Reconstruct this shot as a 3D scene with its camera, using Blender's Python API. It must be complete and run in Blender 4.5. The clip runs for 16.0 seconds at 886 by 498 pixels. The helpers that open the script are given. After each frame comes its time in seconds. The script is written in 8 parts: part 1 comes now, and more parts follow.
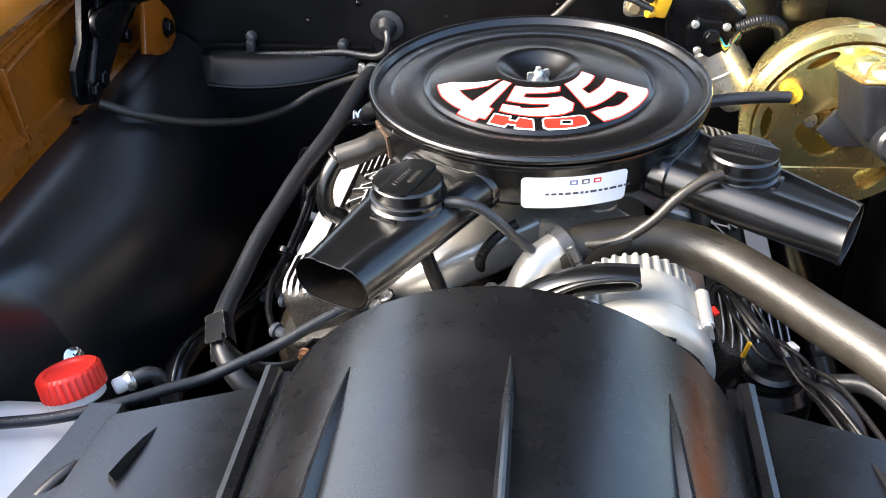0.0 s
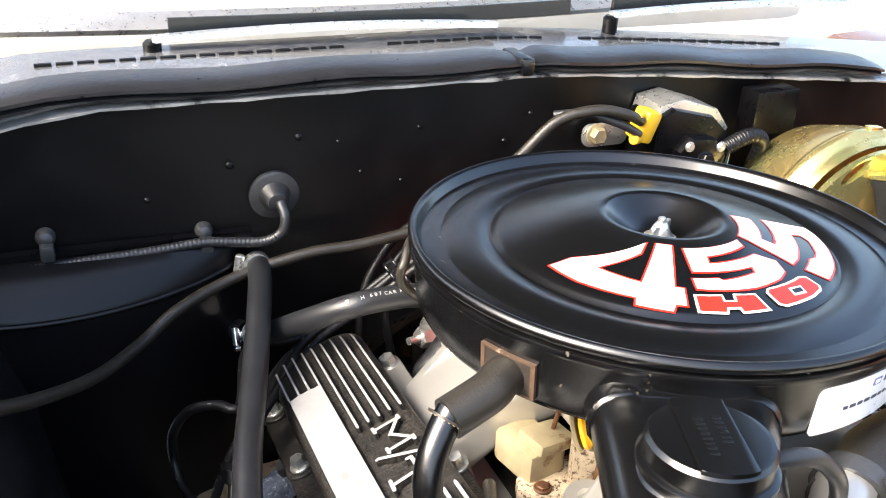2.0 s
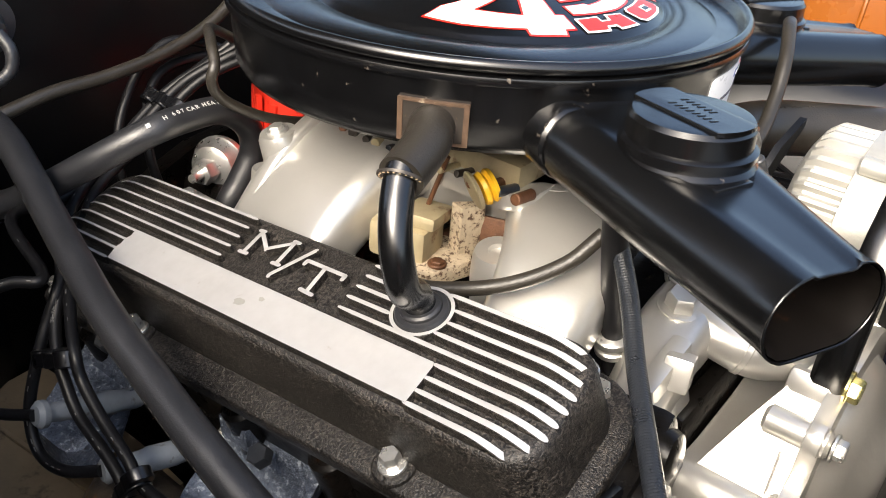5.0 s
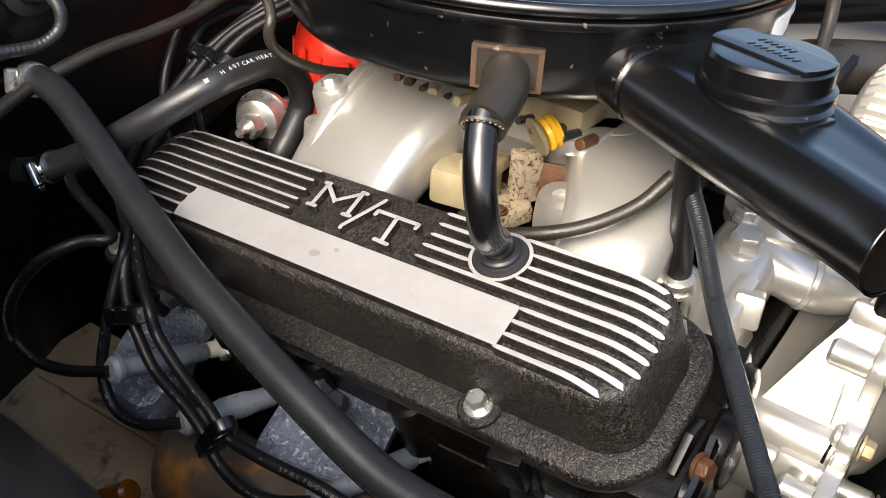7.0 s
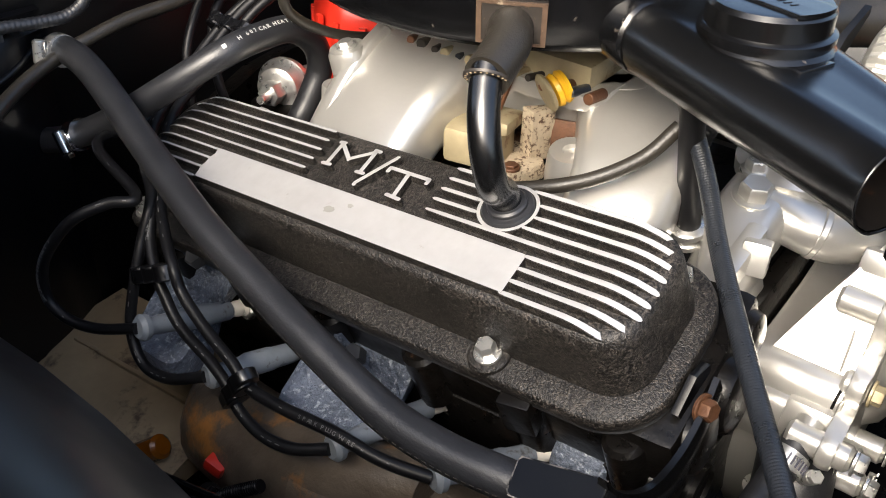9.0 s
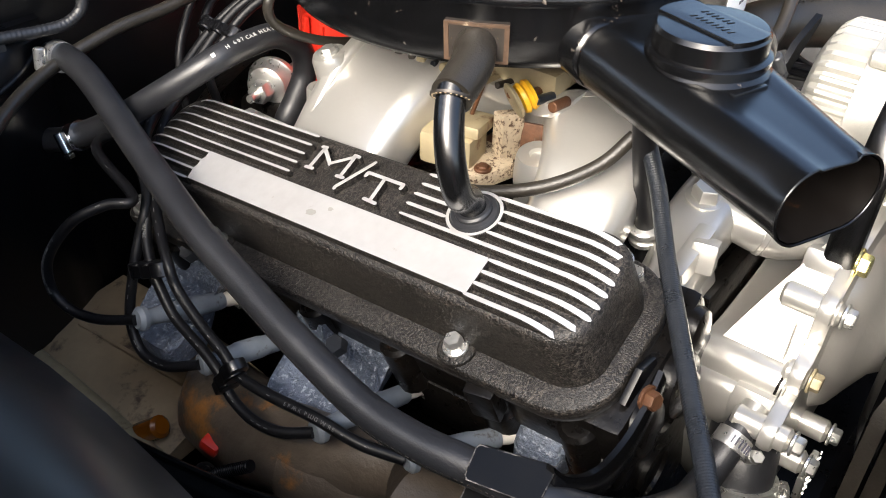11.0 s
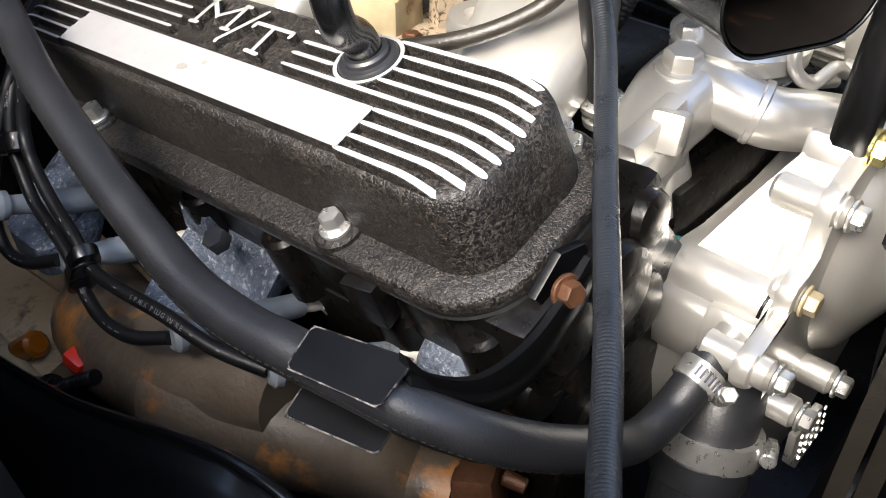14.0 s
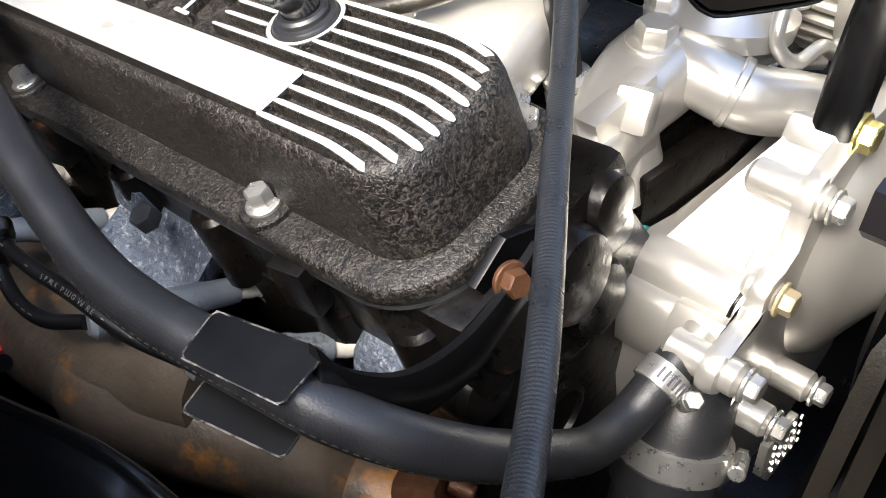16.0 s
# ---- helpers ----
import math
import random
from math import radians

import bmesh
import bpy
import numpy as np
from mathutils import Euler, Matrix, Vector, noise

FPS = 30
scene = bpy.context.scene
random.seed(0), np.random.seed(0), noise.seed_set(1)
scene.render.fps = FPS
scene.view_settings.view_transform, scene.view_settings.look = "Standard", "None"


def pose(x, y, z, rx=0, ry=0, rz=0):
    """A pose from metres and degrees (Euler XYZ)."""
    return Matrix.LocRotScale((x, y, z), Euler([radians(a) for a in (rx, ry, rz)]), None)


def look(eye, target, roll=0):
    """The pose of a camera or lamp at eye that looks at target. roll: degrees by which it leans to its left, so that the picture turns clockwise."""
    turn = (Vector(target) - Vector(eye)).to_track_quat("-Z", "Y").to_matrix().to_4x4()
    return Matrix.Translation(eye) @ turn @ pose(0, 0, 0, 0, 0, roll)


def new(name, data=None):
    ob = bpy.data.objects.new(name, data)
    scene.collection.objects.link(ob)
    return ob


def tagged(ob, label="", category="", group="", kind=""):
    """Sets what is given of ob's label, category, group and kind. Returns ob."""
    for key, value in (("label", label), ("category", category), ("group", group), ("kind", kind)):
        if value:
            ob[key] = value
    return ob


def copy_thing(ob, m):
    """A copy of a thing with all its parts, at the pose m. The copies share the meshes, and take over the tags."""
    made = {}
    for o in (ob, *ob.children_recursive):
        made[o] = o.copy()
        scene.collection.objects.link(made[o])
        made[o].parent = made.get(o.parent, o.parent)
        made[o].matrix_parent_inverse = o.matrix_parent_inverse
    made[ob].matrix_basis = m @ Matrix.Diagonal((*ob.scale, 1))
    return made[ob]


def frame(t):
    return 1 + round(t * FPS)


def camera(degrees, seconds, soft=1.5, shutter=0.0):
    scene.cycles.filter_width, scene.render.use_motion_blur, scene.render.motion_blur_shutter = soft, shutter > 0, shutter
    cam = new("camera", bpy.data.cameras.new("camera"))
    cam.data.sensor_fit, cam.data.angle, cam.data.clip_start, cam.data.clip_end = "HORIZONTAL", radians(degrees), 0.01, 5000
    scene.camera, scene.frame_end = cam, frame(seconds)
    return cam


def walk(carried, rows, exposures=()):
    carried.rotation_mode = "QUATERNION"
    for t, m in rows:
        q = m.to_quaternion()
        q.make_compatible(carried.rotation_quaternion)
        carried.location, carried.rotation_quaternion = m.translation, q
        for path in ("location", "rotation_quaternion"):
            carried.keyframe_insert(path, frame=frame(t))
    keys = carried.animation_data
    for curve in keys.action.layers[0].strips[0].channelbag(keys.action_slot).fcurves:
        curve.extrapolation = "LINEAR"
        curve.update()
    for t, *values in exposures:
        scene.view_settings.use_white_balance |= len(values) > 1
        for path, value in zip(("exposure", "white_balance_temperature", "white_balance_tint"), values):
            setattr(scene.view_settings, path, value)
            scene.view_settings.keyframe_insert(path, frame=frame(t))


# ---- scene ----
cam = camera(51.4, 16.0, soft=1.0)
PATH = [
    (0, (0.025, -0.932, 1.437), (-0.212, 0.672, 0.267), -3.6),
    (0.5, (-0.087, -0.886, 1.449), (-0.132, 0.75, 0.3), -3.7),
    (1, (-0.248, -0.827, 1.435), (0.018, 0.813, 0.32), -2.8),
    (1.5, (-0.347, -0.657, 1.347), (0.16, 1.014, 0.373), 1.0),
    (2, (-0.389, -0.501, 1.277), (0.332, 1.14, 0.391), 2.5),
    (2.5, (-0.423, -0.442, 1.264), (0.731, 0.925, 0.37), 5.8),
    (3, (-0.502, -0.499, 1.253), (0.729, 0.809, 0.373), 3.3),
    (3.5, (-0.558, -0.478, 1.223), (0.692, 0.743, 0.251), 2.7),
    (4, (-0.563, -0.382, 1.2), (0.864, 0.573, 0.174), 6.0),
    (4.5, (-0.547, -0.365, 1.173), (0.888, 0.602, 0.171), 5.7),
    (4.7, (-0.546, -0.372, 1.163), (0.874, 0.618, 0.161), 5.4),
    (6.8, (-0.588, -0.34, 1.161), (0.81, 0.581, 0.066), 4.8),
    (7, (-0.586, -0.334, 1.161), (0.801, 0.595, 0.059), 4.2),
    (7.5, (-0.578, -0.317, 1.166), (0.798, 0.625, 0.061), 2.2),
    (8, (-0.579, -0.326, 1.157), (0.78, 0.631, 0.046), 2.0),
    (8.5, (-0.59, -0.329, 1.162), (0.771, 0.634, 0.057), 1.8),
    (9, (-0.592, -0.361, 1.156), (0.725, 0.621, 0.015), 1.7),
    (9.2, (-0.602, -0.376, 1.165), (0.728, 0.569, 0.008), 2.7),
    (11.5, (-0.599, -0.391, 1.205), (0.67, 0.568, -0.008), 1.1),
    (12, (-0.6, -0.357, 1.192), (0.719, 0.567, 0.007), 2.2),
    (12.5, (-0.561, -0.377, 1.154), (0.715, 0.668, 0.023), 0.4),
    (13, (-0.524, -0.424, 1.077), (0.703, 0.587, -0.135), 1.1),
    (13.5, (-0.508, -0.434, 1.071), (0.7, 0.574, -0.163), 1.3),
    (14, (-0.493, -0.431, 1.064), (0.707, 0.645, -0.12), 0.8),
    (14.5, (-0.467, -0.427, 1.042), (0.741, 0.66, -0.123), 1.8),
    (15, (-0.459, -0.429, 1.026), (0.754, 0.668, -0.125), 2.6),
    (15.5, (-0.457, -0.435, 1.014), (0.72, 0.634, -0.199), 2.5),
    (16, (-0.452, -0.429, 1.034), (0.751, 0.637, -0.156), 2.5),
]
EXPOSURES = [(0.0, 2.4, 6500, 8), (0.5, 2.6, 6500, 8), (1.0, 2.5, 6500, 8), (1.5, 2.4, 6500, 8), (2.5, 1.98, 6600, 8), (3.5, 1.7, 6700, 8), (4.5, 1.6, 6650, 8), (7.0, 1.5, 6600, 8), (9.0, 1.55, 6500, 8), (11.5, 1.85, 6350, 8), (12.5, 2.15, 6350, 8), (13.5, 1.95, 6300, 8), (14.5, 2.15, 6250, 8), (15.5, 2.05, 6250, 8), (16.0, 2.18, 6250, 8)]
walk(cam, [(t, look(eye, target, roll)) for t, eye, target, roll in PATH], EXPOSURES)

# ---- world and light ----
SUN_DIR = Vector((-0.72, -0.15, 0.60)).normalized()
world = bpy.data.worlds.new("sky")
scene.world = world
world.use_nodes = True
wn = world.node_tree
wn.nodes.clear()
w_out = wn.nodes.new("ShaderNodeOutputWorld")
w_bg = wn.nodes.new("ShaderNodeBackground")
w_sky = wn.nodes.new("ShaderNodeTexSky")
w_sky.sky_type = "NISHITA"
w_sky.sun_disc = False
w_sky.sun_elevation = math.asin(SUN_DIR.z)
w_sky.sun_rotation = math.atan2(SUN_DIR.x, SUN_DIR.y)
w_sky.air_density, w_sky.dust_density, w_sky.ozone_density = 1.0, 4.5, 1.0
w_bg.inputs["Strength"].default_value = 0.15
wn.links.new(w_sky.outputs["Color"], w_bg.inputs["Color"])
wn.links.new(w_bg.outputs["Background"], w_out.inputs["Surface"])
sun_data = bpy.data.lights.new("sun", "SUN")
sun_data.energy, sun_data.angle, sun_data.color = 2.3, radians(34.0), (1.0, 0.92, 0.82)
sun = new("sun", sun_data)
sun.matrix_world = look((-3, -4, 6), (0, 0, 0))
sun.rotation_euler = (-SUN_DIR).to_track_quat("-Z", "Y").to_euler()
scene.view_settings.exposure = 1.6


# ---- materials ----
def mat(name, base, rough=0.5, metal=0.0, vary=0.25, scale=60.0, bump=0.0, bscale=400.0, coat=0.0, stain=None,
        stain_amount=0.0, stain_scale=14.0, rvary=0.15, spec=0.5):
    """A surface with colour variation at two sizes, fine relief and, where given, stains of another colour."""
    m = bpy.data.materials.new(name)
    m.use_nodes = True
    nt = m.node_tree
    bsdf = nt.nodes["Principled BSDF"]
    bsdf.inputs["Metallic"].default_value = metal
    bsdf.inputs["Coat Weight"].default_value = coat
    bsdf.inputs["Coat Roughness"].default_value = 0.12
    bsdf.inputs["Specular IOR Level"].default_value = spec
    tc = nt.nodes.new("ShaderNodeTexCoord")

    def noise_node(sc, detail=4.0, rough_=0.6):
        n = nt.nodes.new("ShaderNodeTexNoise")
        n.inputs["Scale"].default_value, n.inputs["Detail"].default_value, n.inputs["Roughness"].default_value = sc, detail, rough_
        nt.links.new(tc.outputs["Object"], n.inputs["Vector"])
        return n

    big, small = noise_node(scale * 0.18), noise_node(scale)
    mixn = nt.nodes.new("ShaderNodeMath")
    mixn.operation = "ADD"
    nt.links.new(big.outputs["Fac"], mixn.inputs[0])
    nt.links.new(small.outputs["Fac"], mixn.inputs[1])
    ramp = nt.nodes.new("ShaderNodeMapRange")
    ramp.inputs["From Min"].default_value, ramp.inputs["From Max"].default_value = 0.6, 1.4
    nt.links.new(mixn.outputs[0], ramp.inputs["Value"])
    mix = nt.nodes.new("ShaderNodeMix")
    mix.data_type = "RGBA"
    mix.inputs["A"].default_value = (*[c * (1 - vary) for c in base], 1)
    mix.inputs["B"].default_value = (*[min(1, c * (1 + vary)) for c in base], 1)
    nt.links.new(ramp.outputs["Result"], mix.inputs["Factor"])
    col = mix.outputs["Result"]
    if stain:
        sn = noise_node(stain_scale, 6.0, 0.65)
        sr = nt.nodes.new("ShaderNodeMapRange")
        lo = 0.72 - 0.4 * stain_amount
        sr.inputs["From Min"].default_value, sr.inputs["From Max"].default_value = lo, lo + 0.1
        nt.links.new(sn.outputs["Fac"], sr.inputs["Value"])
        sm = nt.nodes.new("ShaderNodeMix")
        sm.data_type = "RGBA"
        sm.inputs["B"].default_value = (*stain, 1)
        nt.links.new(col, sm.inputs["A"])
        nt.links.new(sr.outputs["Result"], sm.inputs["Factor"])
        col = sm.outputs["Result"]
    nt.links.new(col, bsdf.inputs["Base Color"])
    rr = nt.nodes.new("ShaderNodeMapRange")
    rr.inputs["From Min"].default_value, rr.inputs["From Max"].default_value = 0.3, 0.7
    rr.inputs["To Min"].default_value, rr.inputs["To Max"].default_value = max(0.03, rough * (1 - rvary)), min(1, rough * (1 + rvary))
    nt.links.new(small.outputs["Fac"], rr.inputs["Value"])
    nt.links.new(rr.outputs["Result"], bsdf.inputs["Roughness"])
    if bump:
        bn = noise_node(bscale, 3.0)
        bp = nt.nodes.new("ShaderNodeBump")
        bp.inputs["Strength"].default_value, bp.inputs["Distance"].default_value = 0.6, bump
        nt.links.new(bn.outputs["Fac"], bp.inputs["Height"])
        nt.links.new(bp.outputs["Normal"], bsdf.inputs["Normal"])
    return m


BLACK_SATIN = mat("black_satin_enamel", (0.0020, 0.0020, 0.0022), 0.25, vary=0.2, scale=25, spec=0.82, rvary=0.02)
BLACK_CHIPPED = mat("black_enamel_chipped", (0.0025, 0.0025, 0.0028), 0.23, vary=0.3, scale=40, bump=0.0001, bscale=120, stain=(0.20, 0.17, 0.14), stain_amount=0.17, stain_scale=90, spec=0.75)
BLACK_METAL = mat("black_bracket_paint", (0.002, 0.002, 0.0025), 0.30, vary=0.3, scale=60, bump=0.0002, bscale=200, stain=(0.06, 0.04, 0.025), stain_amount=0.12, stain_scale=60, spec=0.22)
BLACK_BODY = mat("black_firewall_paint", (0.0020, 0.0020, 0.0024), 0.40, vary=0.35, scale=18, bump=0.0006, bscale=25, stain=(0.02, 0.018, 0.017), stain_amount=0.12, stain_scale=30, spec=0.30)
BLACK_INNER = mat("black_inner_fender_paint", (0.002, 0.0022, 0.0034), 0.36, vary=0.3, scale=10, bump=0.0006, bscale=9, spec=0.9)
BLACK_PLASTIC = mat("black_moulded_plastic", (0.0022, 0.0022, 0.0028), 0.28, vary=0.3, scale=20, bump=0.0005, bscale=9, stain=(0.04, 0.036, 0.032), stain_amount=0.08, stain_scale=90, spec=0.85)
RIB_ALU = mat("machined_aluminium", (0.55, 0.545, 0.54), 0.40, metal=0.5, vary=0.08, scale=120, bump=0.0001, bscale=900, stain=(0.40, 0.37, 0.34), stain_amount=0.12, stain_scale=80)
CAST_ALU = mat("cast_aluminium_paint", (0.57, 0.555, 0.52), 0.30, metal=0.72, vary=0.06, scale=18, bump=0.0004, bscale=70, rvary=0.05)
ALT_ALU = mat("alternator_cast_aluminium", (0.42, 0.41, 0.375), 0.40, metal=0.5, vary=0.16, scale=60, bump=0.0003, bscale=300)
RUBBER = mat("black_rubber_hose", (0.017, 0.0175, 0.020), 0.40, vary=0.3, scale=50, bump=0.0003, bscale=700, stain=(0.030, 0.030, 0.030), stain_amount=0.20, stain_scale=45, spec=0.65)
OLD_RUBBER = mat("dusty_rubber_hose", (0.022, 0.019, 0.015), 0.40, vary=0.3, scale=60, bump=0.0005, bscale=500, stain=(0.06, 0.05, 0.035), stain_amount=0.22, stain_scale=40)
WIRE = mat("ignition_wire_jacket", (0.006, 0.006, 0.007), 0.42, vary=0.2, scale=80, spec=0.32)
BOOT_GREY = mat("grey_silicone_boot", (0.185, 0.205, 0.23), 0.45, vary=0.2, scale=90, stain=(0.07, 0.065, 0.06), stain_amount=0.30, stain_scale=90)
CERAMIC = mat("white_ceramic", (0.75, 0.70, 0.62), 0.25, vary=0.08, stain=(0.45, 0.3, 0.18), stain_amount=0.15, stain_scale=160)
STEEL = mat("zinc_plated_steel", (0.70, 0.69, 0.66), 0.30, metal=0.85, vary=0.15, scale=150, bump=0.0001, bscale=500, stain=(0.40, 0.34, 0.26), stain_amount=0.12, stain_scale=150)
RUSTY_STEEL = mat("rusty_steel", (0.105, 0.046, 0.022), 0.5, metal=0.35, vary=0.5, scale=200, bump=0.0006, bscale=500, stain=(0.24, 0.19, 0.15), stain_amount=0.2, stain_scale=150)
RUST_IRON = mat("rusty_cast_iron", (0.098, 0.076, 0.055), 0.38, metal=0.0, vary=0.45, scale=40, bump=0.0012, bscale=160, stain=(0.34, 0.145, 0.035), stain_amount=0.42, stain_scale=16)
GREY_IRON = mat("grey_blue_cast_iron", (0.14, 0.165, 0.215), 0.42, metal=0.1, vary=0.5, scale=200, bump=0.006, bscale=260, stain=(0.44, 0.48, 0.54), stain_amount=0.42, stain_scale=220)
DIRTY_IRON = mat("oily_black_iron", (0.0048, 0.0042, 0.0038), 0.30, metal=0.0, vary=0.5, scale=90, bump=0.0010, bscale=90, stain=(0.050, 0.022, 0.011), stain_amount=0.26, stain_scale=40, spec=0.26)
ORANGE = mat("orange_car_paint", (0.205, 0.058, 0.003), 0.28, vary=0.12, scale=12, coat=0.2, bump=0.0003, bscale=30, stain=(0.13, 0.04, 0.008), stain_amount=0.14, stain_scale=30)
# same car paint; the paler tone puts the light on its tops into colour
ORANGE_LIT = mat("orange_car_paint_lit_top", (0.22, 0.082, 0.006), 0.24, vary=0.08, scale=12, coat=0.5)
RED_PLASTIC = mat("red_distributor_plastic", (0.55, 0.025, 0.012), 0.35, vary=0.12, scale=60)
RED_CAP = mat("red_cap_plastic", (0.70, 0.025, 0.015), 0.4, vary=0.08, scale=60)
WHITE_PLASTIC = mat("white_bottle_plastic", (0.75, 0.74, 0.72), 0.4, vary=0.06, scale=30)
YELLOW = mat("yellow_plastic", (0.75, 0.42, 0.02), 0.4, vary=0.12, scale=90, stain=(0.3, 0.2, 0.05), stain_amount=0.12, stain_scale=120)
BEIGE = mat("aged_beige_zinc", (0.36, 0.30, 0.185), 0.42, metal=0.35, vary=0.28, scale=60, bump=0.0005, bscale=200, stain=(0.14, 0.065, 0.025), stain_amount=0.34, stain_scale=45)
MOUTH_STEEL = mat("scuffed_intake_lining", (0.006, 0.005, 0.0045), 0.34, metal=0.2, vary=0.5, scale=40, stain=(0.07, 0.028, 0.01), stain_amount=0.24, stain_scale=40)
SPECKLED = mat("speckled_rusty_flange", (0.38, 0.31, 0.22), 0.6, vary=0.3, scale=200, bump=0.0006, bscale=400, stain=(0.06, 0.03, 0.015), stain_amount=0.52, stain_scale=260)
RUSTY_EDGE = mat("rust_speckled_edge", (0.09, 0.055, 0.035), 0.5, metal=0.2, vary=0.4, scale=200, stain=(0.34, 0.27, 0.19), stain_amount=0.30, stain_scale=150)
WORN_PAD = mat("worn_dark_flange", (0.040, 0.034, 0.029), 0.42, metal=0.4, vary=0.4, scale=80, stain=(0.26, 0.17, 0.09), stain_amount=0.20, stain_scale=70)
DARK_CAST = mat("oily_dark_cast_iron", (0.018, 0.019, 0.022), 0.34, metal=0.2, vary=0.3, scale=60, bump=0.0005, bscale=220, stain=(0.06, 0.055, 0.045), stain_amount=0.15, stain_scale=60)
CHROME = mat("bright_chrome", (0.86, 0.86, 0.85), 0.12, metal=1.0, vary=0.05)
GUNMETAL = mat("dark_cast_grey", (0.06, 0.062, 0.066), 0.38, metal=0.4, vary=0.3, scale=80, bump=0.0004, bscale=260)
DECAL_WHITE = mat("white_decal_ink", (0.88, 0.88, 0.88), 0.3, vary=0.03)
DECAL_RED = mat("red_decal_ink", (0.68, 0.02, 0.012), 0.3, vary=0.05)
DECAL_BLUE = mat("blue_decal_ink", (0.10, 0.13, 0.34), 0.4, vary=0.05)
DECAL_DARK = mat("dark_print_ink", (0.06, 0.06, 0.08), 0.5, vary=0.1)
PRINT_WHITE = mat("white_hose_print", (0.46, 0.46, 0.45), 0.5, vary=0.15, scale=300)
WIRE_PRINT = mat("faded_wire_print", (0.11, 0.11, 0.108), 0.5, vary=0.3, scale=300)
BRACKET_BLACK = mat("black_bracket_enamel", (0.0025, 0.0025, 0.003), 0.36, vary=0.3, scale=60, bump=0.0001, bscale=200, stain=(0.07, 0.05, 0.035), stain_amount=0.08, stain_scale=90, spec=0.25)
EDGE_CHIP = mat("chipped_paint_edge", (0.17, 0.155, 0.14), 0.5, metal=0.3, vary=0.4, scale=200, stain=(0.004, 0.004, 0.004), stain_amount=0.72, stain_scale=130)
TEAL = mat("teal_gasket", (0.05, 0.32, 0.30), 0.5, vary=0.2)
CONCRETE = mat("pale_concrete", (0.62, 0.59, 0.54), 0.85, vary=0.12, scale=6, bump=0.002, bscale=40, stain=(0.42, 0.38, 0.33), stain_amount=0.2, stain_scale=1.5)
# grey base and pale patches also stand in for sky sheen on black
COWL_PAINT = mat("weathered_cowl_paint_sky_sheen", (0.085, 0.085, 0.088), 0.24, vary=0.35, scale=40, bump=0.0002, bscale=60, stain=(0.22, 0.22, 0.22), stain_amount=0.35, stain_scale=30, spec=1.0, coat=0.8)
COWL_GREY = mat("weathered_cowl_edge", (0.42, 0.42, 0.42), 0.32, metal=0.5, vary=0.4, scale=60, stain=(0.012, 0.012, 0.012), stain_amount=0.40, stain_scale=26)
FOAM = mat("black_foam_seal", (0.013, 0.013, 0.0145), 0.32, vary=0.3, scale=60, bump=0.0006, bscale=200, spec=1.0)
TAN = mat("tan_dusty_steel", (0.27, 0.20, 0.118), 0.6, vary=0.4, scale=20, bump=0.001, bscale=60, stain=(0.07, 0.045, 0.027), stain_amount=0.36, stain_scale=30)
HEATER = mat("black_moulded_heater_case", (0.0024, 0.0026, 0.0036), 0.36, vary=0.3, scale=20, bump=0.0004, bscale=30, spec=0.35)



def zinc_gold():
    """Yellow-chromate plating: gold with faint rose and green drifts."""
    m = mat("gold_chromate_plating", (0.66, 0.50, 0.20), 0.26, metal=0.90, vary=0.12, scale=30)
    nt = m.node_tree
    bsdf = nt.nodes["Principled BSDF"]
    tc = nt.nodes.new("ShaderNodeTexCoord")
    n = nt.nodes.new("ShaderNodeTexNoise")
    n.inputs["Scale"].default_value, n.inputs["Detail"].default_value = 14.0, 3.0
    nt.links.new(tc.outputs["Object"], n.inputs["Vector"])
    r = nt.nodes.new("ShaderNodeValToRGB")
    r.color_ramp.elements[0].position, r.color_ramp.elements[0].color = 0.32, (0.72, 0.48, 0.19, 1)
    r.color_ramp.elements[1].position, r.color_ramp.elements[1].color = 0.68, (0.62, 0.62, 0.27, 1)
    e = r.color_ramp.elements.new(0.5)
    e.color = (0.80, 0.63, 0.27, 1)
    nt.links.new(n.outputs["Fac"], r.inputs["Fac"])
    nt.links.new(r.outputs["Color"], bsdf.inputs["Base Color"])
    return m


GOLD = zinc_gold()


